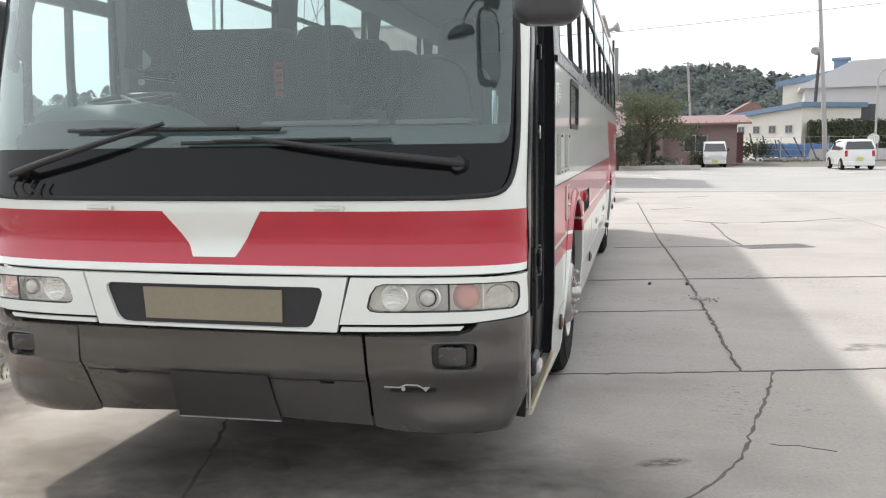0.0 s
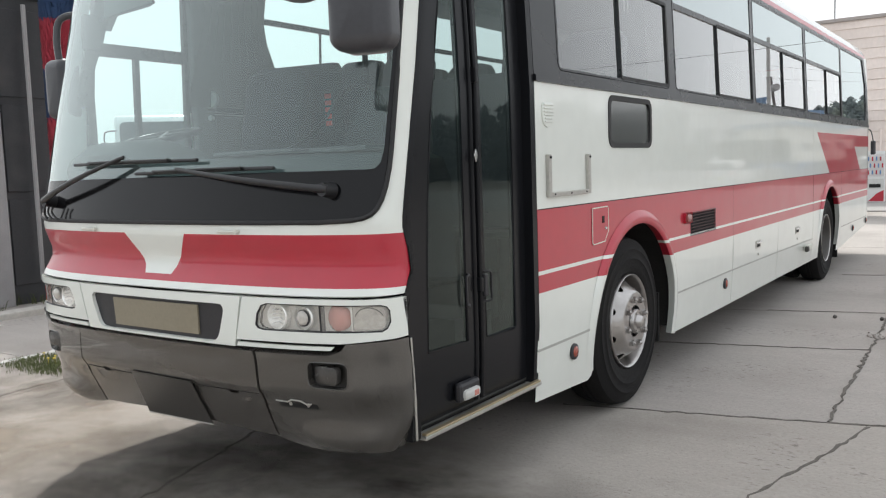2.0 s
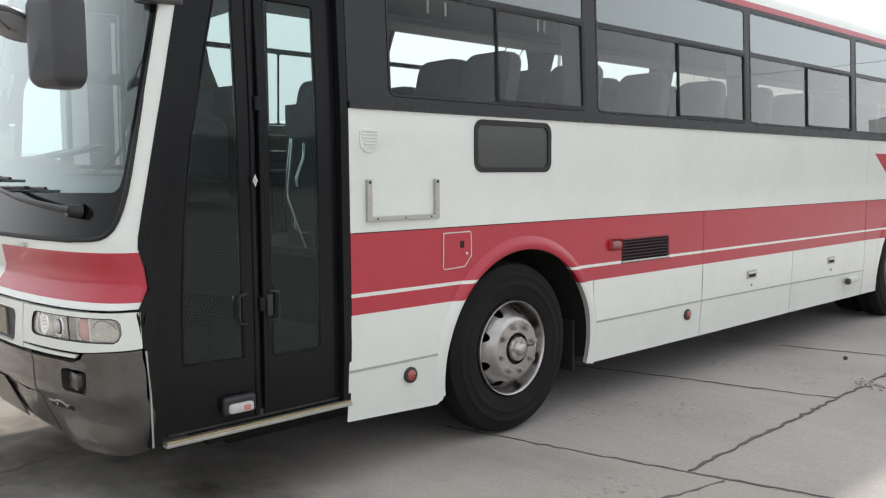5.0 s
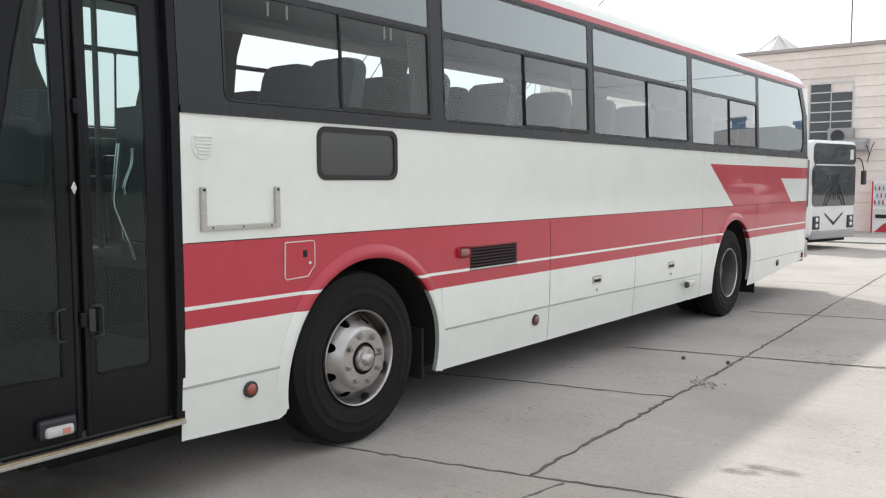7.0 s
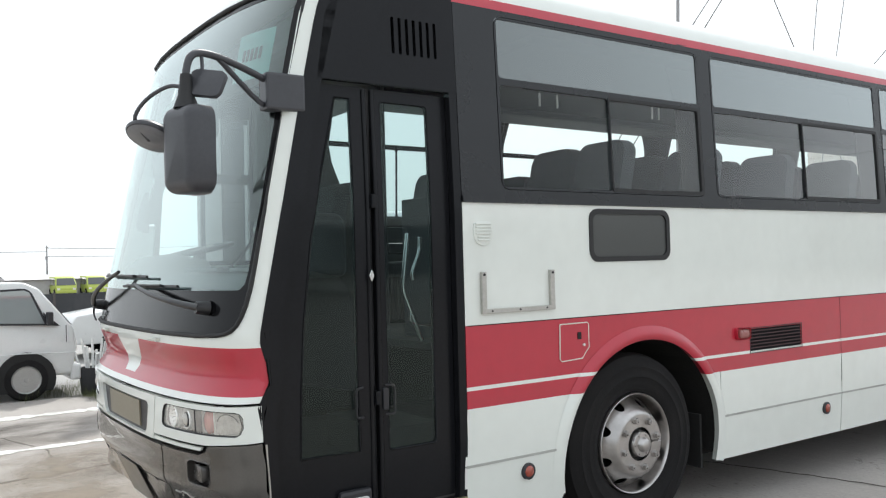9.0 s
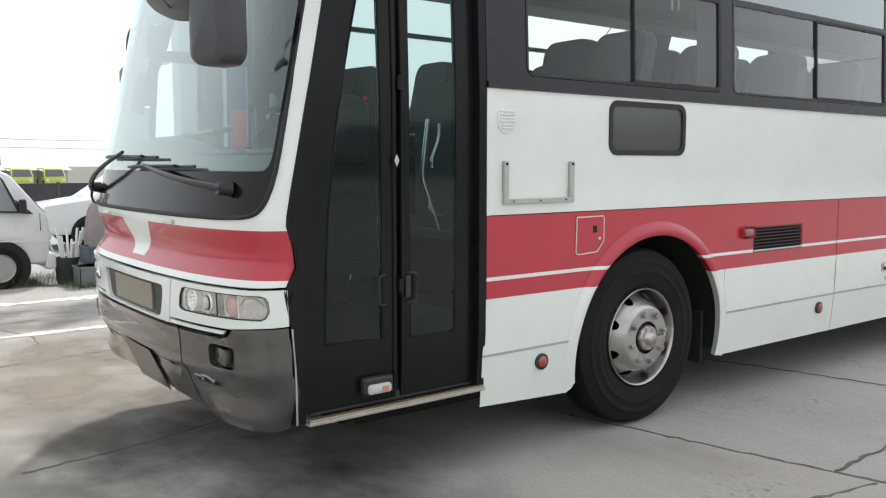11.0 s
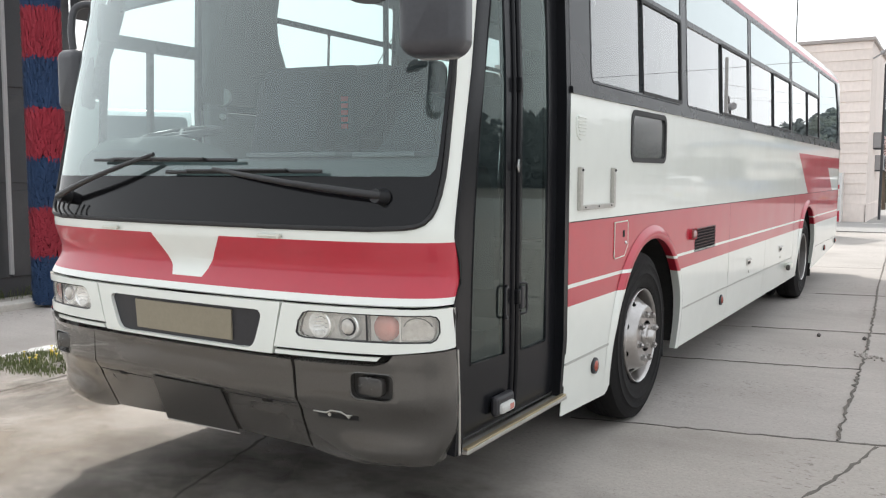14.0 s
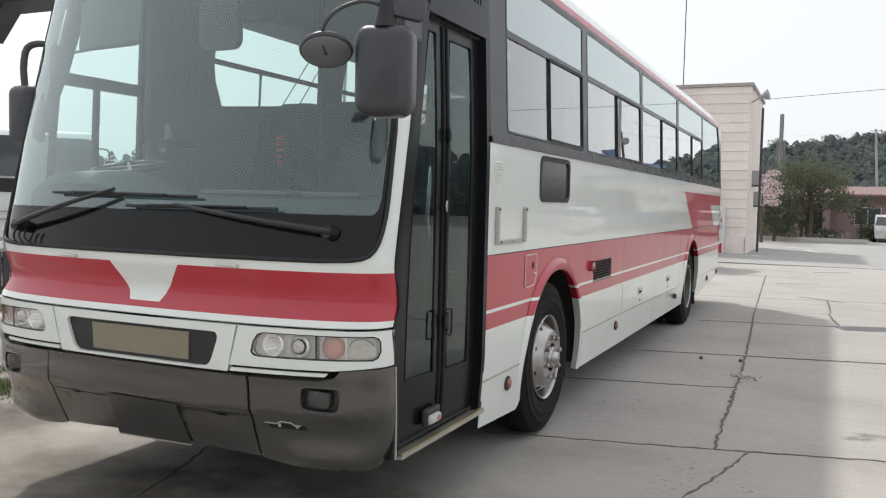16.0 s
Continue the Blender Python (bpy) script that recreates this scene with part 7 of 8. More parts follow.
def vehicle(name, label, m, prof, width, belt, paint, lean, sides, ends, wheels, wr, front_y, rear_y, lamps, group="", tail=True, plates=True):
    """A small road vehicle from its outline in (y, z), forward along -y. sides: side panes; ends: (y0, z0, y1, z1) of the windscreen and rear pane."""
    t = thing(name, label, name.replace("_", " ").split()[-1], m, group)
    top = max(z for _, z in prof)
    hw = width / 2

    def at_x(z):
        return hw - lean * max(0.0, (z - belt) / (top - belt))

    bm = bmesh.new()
    prism(bm, prof, lambda a, b: (-hw, a, b), (width, 0, 0))
    for z in (belt, belt + (top - belt) * 0.5):
        bmesh.ops.bisect_plane(bm, geom=bm.verts[:] + bm.edges[:] + bm.faces[:], plane_co=(0, 0, z), plane_no=(0, 0, 1), dist=1e-4)
    for v in bm.verts:
        v.co.x = math.copysign(at_x(v.co.z), v.co.x)
        if v.co.y < front_y + 0.05 or v.co.y > rear_y - 0.05:
            v.co.x *= 0.93
    hard = [e for e in bm.edges if len(e.link_faces) == 2 and e.calc_face_angle(0) > 0.25]
    bmesh.ops.bevel(bm, geom=hard, offset=0.045, segments=3, affect="EDGES", profile=0.5)
    body = part("body", bm, paint, t, "", 45)
    for s in (1, -1):
        for poly in sides:
            bm = bmesh.new()
            prism(bm, poly, lambda a, b: (s * (at_x(b) - 0.004), a, b), (s * 0.012, 0, 0))
            part("side_window", bm, DARKGLASS, t)
        for wy in wheels:
            bm = lathe(bmesh.new(), [(s * (hw - 0.17), wr * 0.6), (s * (hw - 0.16), wr * 0.95), (s * (hw - 0.12), wr), (s * (hw - 0.01), wr), (s * (hw + 0.014), wr * 0.9), (s * (hw + 0.014), wr * 0.66)], 28, axis="X", centre=(0, wy, wr), caps=False)
            bmesh.ops.recalc_face_normals(bm, faces=bm.faces[:])
            w_ = part("wheel", bm, TYRE, t, "", 40)
            bm = lathe(bmesh.new(), [(s * (hw + 0.004), wr * 0.67), (s * (hw + 0.017), wr * 0.64), (s * (hw + 0.012), wr * 0.60), (s * (hw - 0.012), wr * 0.55), (s * (hw - 0.02), wr * 0.46), (s * (hw + 0.0), wr * 0.38), (s * (hw + 0.006), wr * 0.26), (s * (hw - 0.004), wr * 0.2), (s * (hw - 0.002), wr * 0.12), (s * (hw + 0.012), wr * 0.1), (s * (hw + 0.014), 0.004)], 28, axis="X", centre=(0, wy, wr))
            bmesh.ops.recalc_face_normals(bm, faces=bm.faces[:])
            part("rim", bm, HUBCAP, w_, "", 40)
            bm = bmesh.new()
            prism(bm, circle(wy, wr, wr * 1.22, 20), lambda a, b: (s * (hw - 0.06), a, max(0.12, b)), (s * 0.034, 0, 0)) if name != "kei_truck" else prism(bm, circle(wy, wr, wr * 1.3, 24), lambda a, b: (s * (hw - 0.03), a, max(0.12, b)), (s * 0.032, 0, 0))
            part("wheel_arch", bm, DARK, t)
    for k, (y0, z0, y1, z1) in enumerate(ends):
        d = Vector((0, y1 - y0, z1 - z0)).normalized()
        nrm = Vector((0, d.z, -d.y)) * (-1 if k == 0 else 1)
        a, b = Vector((0, y0, z0)) + d * 0.04 + nrm * 0.008, Vector((0, y1, z1)) - d * 0.05 + nrm * 0.008
        xa, xb = at_x(z0) * 0.9, at_x(z1) * 0.86
        bm = bmesh.new()
        bm.faces.new([bm.verts.new(p) for p in (a + Vector((-xa, 0, 0)), a + Vector((xa, 0, 0)), b + Vector((xb, 0, 0)), b + Vector((-xb, 0, 0)))])
        thicken(bm, 0.006)
        part("windscreen" if k == 0 else "rear_window", bm, DARKGLASS, t)
    for s in (1, -1):
        x0, x1 = sorted((s * hw * 0.58, s * hw * 0.88))
        part("headlamp", boxes((x0, x1, front_y - 0.02, front_y + 0.05, lamps, lamps + 0.14), bevel=0.02), LAMP_RIM, t)
        if tail:
            x0, x1 = sorted((s * hw * 0.74, s * hw * 0.91))
            part("tail_lamp", boxes((x0, x1, rear_y - 0.05, rear_y + 0.02, lamps + 0.06, lamps + 0.36), bevel=0.02), TAILRED, t)
    part("bumper", boxes((-hw * 0.92, hw * 0.92, front_y - 0.06, front_y + 0.08, 0.22, 0.44), bevel=0.03), paint, t)
    part("bumper", boxes((-hw * 0.92, hw * 0.92, rear_y - 0.08, rear_y + 0.06, 0.22, 0.44), bevel=0.03), paint, t)
    if plates:
        part("number_plate", boxes((-0.16, 0.16, rear_y + 0.058, rear_y + 0.068, 0.48, 0.64)), PLATEBAR, t)
        part("number_plate", boxes((-0.16, 0.16, front_y - 0.068, front_y - 0.058, 0.30, 0.46)), PLATEBAR, t)
    return t


VAN = [(-1.62, 0.28), (-1.66, 0.75), (-1.58, 0.98), (-1.02, 1.78), (-0.8, 1.86), (1.45, 1.88), (1.62, 1.72), (1.66, 0.9), (1.66, 0.28)]
VAN_SIDES = [[(-1.28, 1.05), (-0.72, 1.05), (-0.72, 1.68), (-0.98, 1.66)], [(-0.62, 1.05), (0.42, 1.05), (0.42, 1.70), (-0.62, 1.70)], [(0.52, 1.05), (1.48, 1.05), (1.44, 1.68), (0.52, 1.70)]]
HATCH = [(-1.68, 0.25), (-1.72, 0.62), (-1.55, 0.86), (-0.85, 0.98), (-0.35, 1.42), (0.1, 1.54), (1.1, 1.55), (1.45, 1.48), (1.66, 1.0), (1.7, 0.7), (1.68, 0.25)]
HATCH_SIDES = [[(-0.62, 1.0), (0.1, 1.0), (0.1, 1.45), (-0.3, 1.38)], [(0.18, 1.0), (0.95, 1.0), (0.95, 1.46), (0.18, 1.46)], [(1.05, 1.02), (1.42, 1.04), (1.32, 1.42), (1.05, 1.46)]]
vehicle("hatchback_car", "small white hatchback seen parked on the asphalt", pose(10.62, 47.6, -0.075, 0, 0, 183), HATCH, 1.55, 0.95, CARWHITE, 0.13, HATCH_SIDES, [(-0.85, 0.98, -0.33, 1.43), (1.66, 1.0, 1.46, 1.47)], (-1.05, 1.15), 0.28, -1.71, 1.69, 0.62)
# kei truck beside the lane: cab and drop-side bed
CAB = [(-1.60, 0.30), (-1.66, 0.72), (-1.62, 0.92), (-1.2, 1.48), (-1.02, 1.57), (-0.42, 1.58), (-0.36, 1.5), (-0.36, 0.30)]
kt = vehicle("kei_truck", "small white drop-side truck parked beside the lane", pose(-9.93, 2.62, -0.02, 0, 0, 180), CAB, 1.42, 0.95, CARWHITE, 0.09, [[(-1.25, 1.012), (-0.525, 1.055), (-0.49, 1.445), (-1.02, 1.462), (-1.08, 1.43)]], [(-1.62, 0.94, -1.2, 1.48), (-0.36, 1.0, -0.36, 1.5)], (-1.02, 0.95), 0.28, -1.65, -0.34, 0.62, tail=False)
part("bed", boxes((-0.70, 0.70, -0.16, 1.66, 0.58, 0.64), (-0.71, -0.68, -0.16, 1.66, 0.64, 0.94), (0.68, 0.71, -0.16, 1.66, 0.64, 0.94), (-0.70, 0.70, 1.64, 1.67, 0.64, 0.94), (-0.7, 0.7, -0.16, -0.12, 0.64, 1.1)), CARWHITE, kt, "white drop-side cargo bed")
part("chassis", boxes((-0.45, 0.45, -1.3, 1.6, 0.30, 0.56)), UNDER, kt)
DOOR_WINDOW = [(-1.30, 0.985), (-0.50, 1.03), (-0.46, 1.47), (-1.02, 1.49), (-1.10, 1.45)]
for s in (1, -1):
    x0, x1 = sorted((s * 0.70, s * 0.722))
    part("door_handle", boxes((x0, x1, -0.62, -0.48, 0.80, 0.845), bevel=0.006), PLASTIC, kt)
    bm = bmesh.new()
    prism(bm, [(-1.44, 0.97), (-1.28, 0.985), (-1.24, 1.16)], lambda a, b: (s * (0.69 - 0.09 * max(0.0, (b - 0.95) / 0.63)), a, b), (s * 0.03, 0, 0))
    part("mirror_base", bm, PLASTIC, kt)
    part("door_mirror", boxes((min(s * 0.74, s * 0.86), max(s * 0.74, s * 0.86), -1.34, -1.26, 1.0, 1.17), bevel=0.02), PLASTIC, kt)
    bm = bmesh.new()
    prism(bm, rounded(DOOR_WINDOW, 0.05, 3), lambda a, b: (s * (0.71 - 0.09 * max(0.0, (b - 0.95) / 0.63) - 0.012), a, b), (s * 0.017, 0, 0))
    part("window_frame", bm, PLASTIC, kt, "black rubber round the door window")
    for y in (-0.38, -1.52):
        part("door_seam", boxes((min(s * 0.70, s * 0.7115), max(s * 0.70, s * 0.7115), y, y + 0.008, 0.50 if y > -1 else 0.75, 0.98)), DARK, kt)
    bm = bmesh.new()
    tube(bm, [(s * 0.708, -1.64, 0.60), (s * 0.711, -1.0, 0.63), (s * 0.711, -0.38, 0.62)], 0.008, 6)
    part("body_crease", bm, CARWHITE, kt)
CARGLASS = pane_glass("light_car_glass", (0.3, 0.33, 0.34), 0.09, body=0.8, body_colour=(0.36, 0.39, 0.39), bend=2.5)
for ob in kt.children:
    if ob.name.startswith("side_window"):
        ob.data.materials[0] = CARGLASS
far_truck = copy_thing(kt, pose(4.35, 55.0, -0.14, 0, 0, 1))
tagged(far_truck, "small white truck parked before the pink house", "truck")
# silver van further back, facing the lane
WAGON = [(-2.4, 0.3), (-2.43, 0.7), (-2.3, 0.86), (-1.45, 0.98), (-0.75, 1.48), (-0.5, 1.57), (2.1, 1.58), (2.34, 1.3), (2.4, 0.85), (2.4, 0.3)]
WAGON_SIDES = [[(-1.2, 0.97), (0.0, 0.97), (0.0, 1.46), (-0.62, 1.46)], [(0.2, 0.97), (1.2, 0.97), (1.2, 1.46), (0.2, 1.46)], [(1.36, 0.97), (2.2, 0.97), (2.08, 1.46), (1.36, 1.46)]]
wagon = vehicle("estate_car", "white estate car parked behind the scrap and grass", pose(-14.8, 7.5, -0.02, 0, 0, 0), WAGON, 1.66, 0.95, CARWHITE, 0.14, WAGON_SIDES, [(-1.45, 0.98, -0.75, 1.48), (2.36, 1.1, 2.14, 1.56)], (-1.5, 1.5), 0.3, -2.42, 2.4, 0.6)
for k in range(4):
    part("grille_slat", boxes((-0.42, 0.42, -2.46, -2.40, 0.56 + k * 0.055, 0.585 + k * 0.055)), PLASTIC, wagon)


def plain_bus(name, label, m, length, group=""):
    """A city bus seen mostly from the front."""
    t = thing(name, label, "bus", m, group)
    hw, h = 1.15, 2.95
    bm = bmesh.new()
    prism(bm, rrect(-hw, 0.34, hw, h, 0.16, 5), lambda a, b: (a, 0.0 + 0.0, b), (0, length, 0), bevel=0.0)
    es = [e for e in bm.edges if all(v.co.y < 0.01 for v in e.verts)]
    bmesh.ops.bevel(bm, geom=es, offset=0.09, segments=4, affect="EDGES", profile=0.5)
    part("body", bm, CARWHITE, t, "", 45)
    bm = bmesh.new()
    prism(bm, rrect(-1.1, 1.18, 1.1, 2.27, 0.1, 4), lambda a, b: (a, -0.012, b), (0, 0.03, 0))
    part("windscreen", bm, DARKGLASS, t)
    bm = bmesh.new()
    prism(bm, rrect(-1.09, 2.31, 1.09, 2.86, 0.14, 4), lambda a, b: (a, -0.012, b), (0, 0.03, 0))
    ds = part("destination_sign", bm, DARKGLASS, t, "dark blank destination glass")
    part("route_card", boxes((0.78, 0.95, -0.018, -0.012, 2.45, 2.72)), CARWHITE, ds)
    bm = bmesh.new()
    for s in (1, -1):
        tube(bm, [(s * 0.5, -0.05, 1.2), (s * 0.12, -0.06, 1.75)], 0.018, 6)
        tube(bm, [(s * 0.12, -0.05, 1.35), (s * 0.12, -0.05, 2.05)], 0.014, 6)
    part("wiper", bm, PLASTIC, t)
    bm = bmesh.new()
    for s in (1, -1):
        prism(bm, [(0, 0.66), (0, 0.73), (s * 0.46, 0.99), (s * 0.46, 0.96)], lambda a, b: (a, -0.02, b), (0, 0.03, 0))
    part("chevron", bm, GANTRY, t, "grey chevron mark")
    part("bumper", boxes((-1.1, 1.1, -0.06, 0.1, 0.30, 0.52), bevel=0.04), GANTRYPALE, t)
    for s in (1, -1):
        x0, x1 = sorted((s * 0.72, s * 1.06))
        lp = part("lamp_cluster", boxes((x0, x1, -0.03, 0.05, 0.56, 0.92), bevel=0.03), PLASTIC, t)
        for z in (0.62, 0.78):
            bm = bmesh.new()
            disc_cyl(bm, ((x0 + x1) / 2, -0.028, z + 0.05), (0, -1, 0), 0.06, 0.055, 0.015, 16)
            part("lens", bm, LAMP_SILVER, lp)
        part("mirror", boxes((min(s * 1.2, s * 1.36), max(s * 1.2, s * 1.36), -0.2, -0.1, 1.75, 2.15), bevel=0.03), PLASTIC, t)
        bm = bmesh.new()
        tube(bm, smooth_line([(s * 1.05, 0.05, 2.5), (s * 1.2, -0.1, 2.45), (s * 1.28, -0.15, 2.15)], 4), 0.016, 6)
        part("mirror_arm", bm, PLASTIC, t)
        for k in range(5):
            y = 0.6 + k * (length - 1.0) / 5
            part("side_window", boxes((min(s * 1.14, s * 1.155), max(s * 1.14, s * 1.155), y, y + (length - 1.0) / 5 - 0.12, 1.35, 2.3)), DARKGLASS, t)
        for y in (1.9, length - 2.4):
            bm = lathe(bmesh.new(), [(s * 0.9, 0.3), (s * 0.9, 0.46), (s * 1.12, 0.48), (s * 1.14, 0.3), (s * 1.08, 0.26)], 28, axis="X", centre=(0, y, 0.48))
            bmesh.ops.recalc_face_normals(bm, faces=bm.faces[:])
            part("wheel", bm, TYRE, t, "", 40)
    part("underside", boxes((-1.0, 1.0, 0.2, length - 0.2, 0.2, 0.36)), UNDER, t)
    return t


plain_bus("city_bus", "white city bus with a grey chevron parked by the sided building", pose(-2.13, 24.3, fall(24), 0, 0, 75) @ Matrix.Scale(0.91, 4), 4.4)


def cab_over_truck(m, label, top=2.95, low=1.96, cargo=True):
    """A tall cab-over truck, seen from the front. low: foot of the windscreen."""
    t = thing("truck", label, "truck", m)
    high = top - 0.17
    bm = bmesh.new()
    prism(bm, rounded([(0.0, 0.45), (-0.04, 1.5), (0.10, top - 0.2), (0.28, top - 0.02), (1.7, top), (1.75, 0.45)], 0.08, 4), lambda a, b: (-1.08, a, b), (2.16, 0, 0))
    bmesh.ops.bevel(bm, geom=[e for e in bm.edges if abs(e.verts[0].co.x - e.verts[1].co.x) < 1e-4], offset=0.07, segments=3, affect="EDGES", profile=0.5)
    part("cab", bm, CARWHITE, t, "", 45)
    bm = bmesh.new()
    prism(bm, rrect(-0.98, low, 0.98, high, 0.12, 5), lambda a, b: (a, 0.03 * (1.96 - low) / 0.4 + 0.012 + (b - low) * 0.1, b), (0, -0.02, 0), bevel=0.006)
    part("windscreen", bm, DARKGLASS, t)
    if cargo:
        bm = bmesh.new()
        prism(bm, rrect(-1.0, 1.64, 1.0, 1.92, 0.05, 4), lambda a, b: (a, -0.02, b), (0, -0.03, 0), bevel=0.01)
        part("wiper_panel", bm, PLASTIC, t, "black panel under the windscreen")
    for x in (-0.6, 0.1):
        bm = bmesh.new()
        tube(bm, [(x, -0.07, low - 0.1), (x + 0.55, -0.04, low + 0.03)], 0.014, 6)
        part("wiper", bm, WIPER, t)
    part("grille", boxes((-0.8, 0.8, -0.06, -0.03, 1.08, 1.12), (-0.8, 0.8, -0.06, -0.03, 1.24, 1.27), bevel=0.004), GANTRYPALE, t)
    part("bumper", boxes((-1.09, 1.09, -0.12, 0.1, 0.32, 0.74), bevel=0.04), GANTRYPALE, t)
    for s in (1, -1):
        x0, x1 = sorted((s * 0.7, s * 1.02))
        part("headlamp", boxes((x0, x1, -0.14, -0.06, 0.5, 0.66), bevel=0.02), LAMP_RIM, t)
        part("mirror", boxes((min(s * 1.2, s * 1.36), max(s * 1.2, s * 1.36), -0.12, -0.04, 1.85, 2.35), bevel=0.03), PLASTIC, t)
        bm = bmesh.new()
        tube(bm, smooth_line([(s * 1.05, 0.1, 2.6), (s * 1.26, -0.06, 2.55), (s * 1.28, -0.08, 2.3)], 4), 0.016, 6)
        part("mirror_arm", bm, PLASTIC, t)
        part("side_window", boxes((min(s * 1.075, s * 1.09), max(s * 1.075, s * 1.09), 0.35, 1.35, low - 0.05, high - 0.12)), DARKGLASS, t)
        for y in (0.75, 3.2) if cargo else (0.75,):
            bm = lathe(bmesh.new(), [(s * 0.82, 0.26), (s * 0.82, 0.42), (s * 1.04, 0.44), (s * 1.06, 0.27), (s * 1.0, 0.24)], 28, axis="X", centre=(0, y, 0.44))
            bmesh.ops.recalc_face_normals(bm, faces=bm.faces[:])
            part("wheel", bm, TYRE, t, "", 40)
    if cargo:
        part("cargo_box", boxes((-1.1, 1.1, 1.85, 4.2, 0.85, 2.9), bevel=0.02), HALLGREY, t)
    part("chassis", boxes((-0.5, 0.5, 0.4, 4.1 if cargo else 2.4, 0.5, 0.85)), UNDER, t)
    return t


cab_over_truck(pose(-13.34, 12.1, -0.02, 0, 0, 53), "tall white cab-over truck with a dark windscreen")
cab_over_truck(pose(-17.5, 10.5, -0.02, 0, 0, 64), "lower white truck cab with a wide dark windscreen", 2.55, 1.56, False)
for y in (13.9, 16.05):
    vehicle("kei_van", "lime and white van beyond the dark fence", pose(-64.0, y, 0, 0, 0, 90), [(a, b * 0.77) for a, b in VAN], 1.45, 0.77, GREENPAINT, 0.08, [[(a, b * 0.77) for a, b in q] for q in VAN_SIDES], [(-1.58, 0.77, -1.1, 1.33), (1.66, 0.73, 1.6, 1.3)], (-0.95, 0.98), 0.25, -1.65, 1.66, 0.45, "lime vans", plates=False)

# bin with pale sticks
bn = thing("metal_bin", "grey bin holding a bunch of pale sticks", "bin", pose(-9.36, 4.50, -0.02))
bm = lathe(bmesh.new(), ((0.0, 0.15), (0.02, 0.16), (0.36, 0.185), (0.37, 0.19), (0.36, 0.175), (0.05, 0.15)), 24, axis="Z")
part("bin_body", bm, BARREL, bn, "", 40)
r_ = random.Random(9)
for k in range(13):
    a = r_.uniform(0, 6.28)
    bm = bmesh.new()
    tube(bm, [(0.06 * math.cos(a), 0.06 * math.sin(a), 0.05), ((0.1 + 0.2 * r_.random()) * math.cos(a), (0.1 + 0.2 * r_.random()) * math.sin(a), r_.uniform(0.55, 0.78))], 0.018, 6)
    part("stick", bm, CARWHITE, bn)

# scrap on the verge: crates, a dark red post, crumpled sheets and a tarpaulin
def crate(at, w, d, h, mat, label, turn=0.0):
    """An open plastic crate with a rim, ribs and a label patch."""
    t = thing("plastic_crate", label, "crate", pose(*at, 0, 0, turn), "crates on the verge")
    th = 0.012
    part("body", boxes((-w / 2, w / 2, -d / 2, d / 2, 0, th), (-w / 2, w / 2, -d / 2, -d / 2 + th, 0, h), (-w / 2, w / 2, d / 2 - th, d / 2, 0, h), (-w / 2, -w / 2 + th, -d / 2, d / 2, 0, h), (w / 2 - th, w / 2, -d / 2, d / 2, 0, h)), mat, t)
    part("rim", boxes((-w / 2 - 0.01, w / 2 + 0.01, -d / 2 - 0.01, -d / 2 + th, h - 0.03, h), (-w / 2 - 0.01, w / 2 + 0.01, d / 2 - th, d / 2 + 0.01, h - 0.03, h), (-w / 2 - 0.01, -w / 2 + th, -d / 2, d / 2, h - 0.03, h), (w / 2 - th, w / 2 + 0.01, -d / 2, d / 2, h - 0.03, h), bevel=0.003), mat, t)
    for k in range(3):
        y = -d / 2 + d * (k + 0.5) / 3
        part("rib", boxes((w / 2, w / 2 + 0.008, y - 0.008, y + 0.008, 0.02, h - 0.03)), mat, t)
    return t


CRATEGREY = material("grey_crate_plastic", (0.19, 0.205, 0.215), 0.55, vary=0.15, scale=5)
CRATEBLUE = material("blue_grey_crate_plastic", (0.10, 0.125, 0.165), 0.55, vary=0.15, scale=5)
CRATERED = material("red_crate_plastic", (0.42, 0.045, 0.03), 0.5, vary=0.12, scale=5)
PALESHEET = material("crumpled_pale_sheet", (0.3, 0.25, 0.245), 0.6, vary=0.2, scale=4, dirt=(0.25, 0.17, 0.16), dirt_amount=0.6, dirt_scale=3)
crate((-8.85, 4.62, -0.005), 0.36, 0.30, 0.27, CRATEGREY, "grey plastic crate on the grass verge")
cb = crate((-8.85, 4.95, -0.005), 0.36, 0.30, 0.30, CRATEBLUE, "dark blue-grey plastic crate with a pale patch")
part("label_patch", boxes((0.19, 0.194, -0.03, 0.09, 0.07, 0.16)), SEATWHITE, cb)
crate((-8.85, 5.22, -0.005), 0.36, 0.24, 0.27, CRATERED, "red plastic crate under a grey one")
crate((-8.85, 5.21, 0.267), 0.36, 0.25, 0.33, CRATEGREY, "grey plastic crate stacked on a red one")
crate((-8.95, 4.80, 0.30), 0.34, 0.40, 0.22, CRATEBLUE, "dark crate of oddments lying across two crates", 6)
sc = thing("machine_frame", "dark red steel frame of an old machine on the verge", "machine", pose(-8.95, 5.42, -0.01, 0, 0, 0))
part("post", boxes((-0.07, 0.07, -0.07, 0.08, 0, 1.1), bevel=0.02), RUST, sc)
part("brace", prism(bmesh.new(), [(0.08, 1.12), (0.24, 1.0), (0.20, 0.86), (0.08, 0.9)], lambda a, b: (-0.05, a, b), (0.1, 0, 0)), RUST, sc)
part("cross_plate", prism(bmesh.new(), [(-0.07, 1.04), (-0.34, 0.98), (-0.30, 0.72), (-0.07, 0.80)], lambda a, b: (-0.03, a, b), (0.05, 0, 0)), RUST, sc)


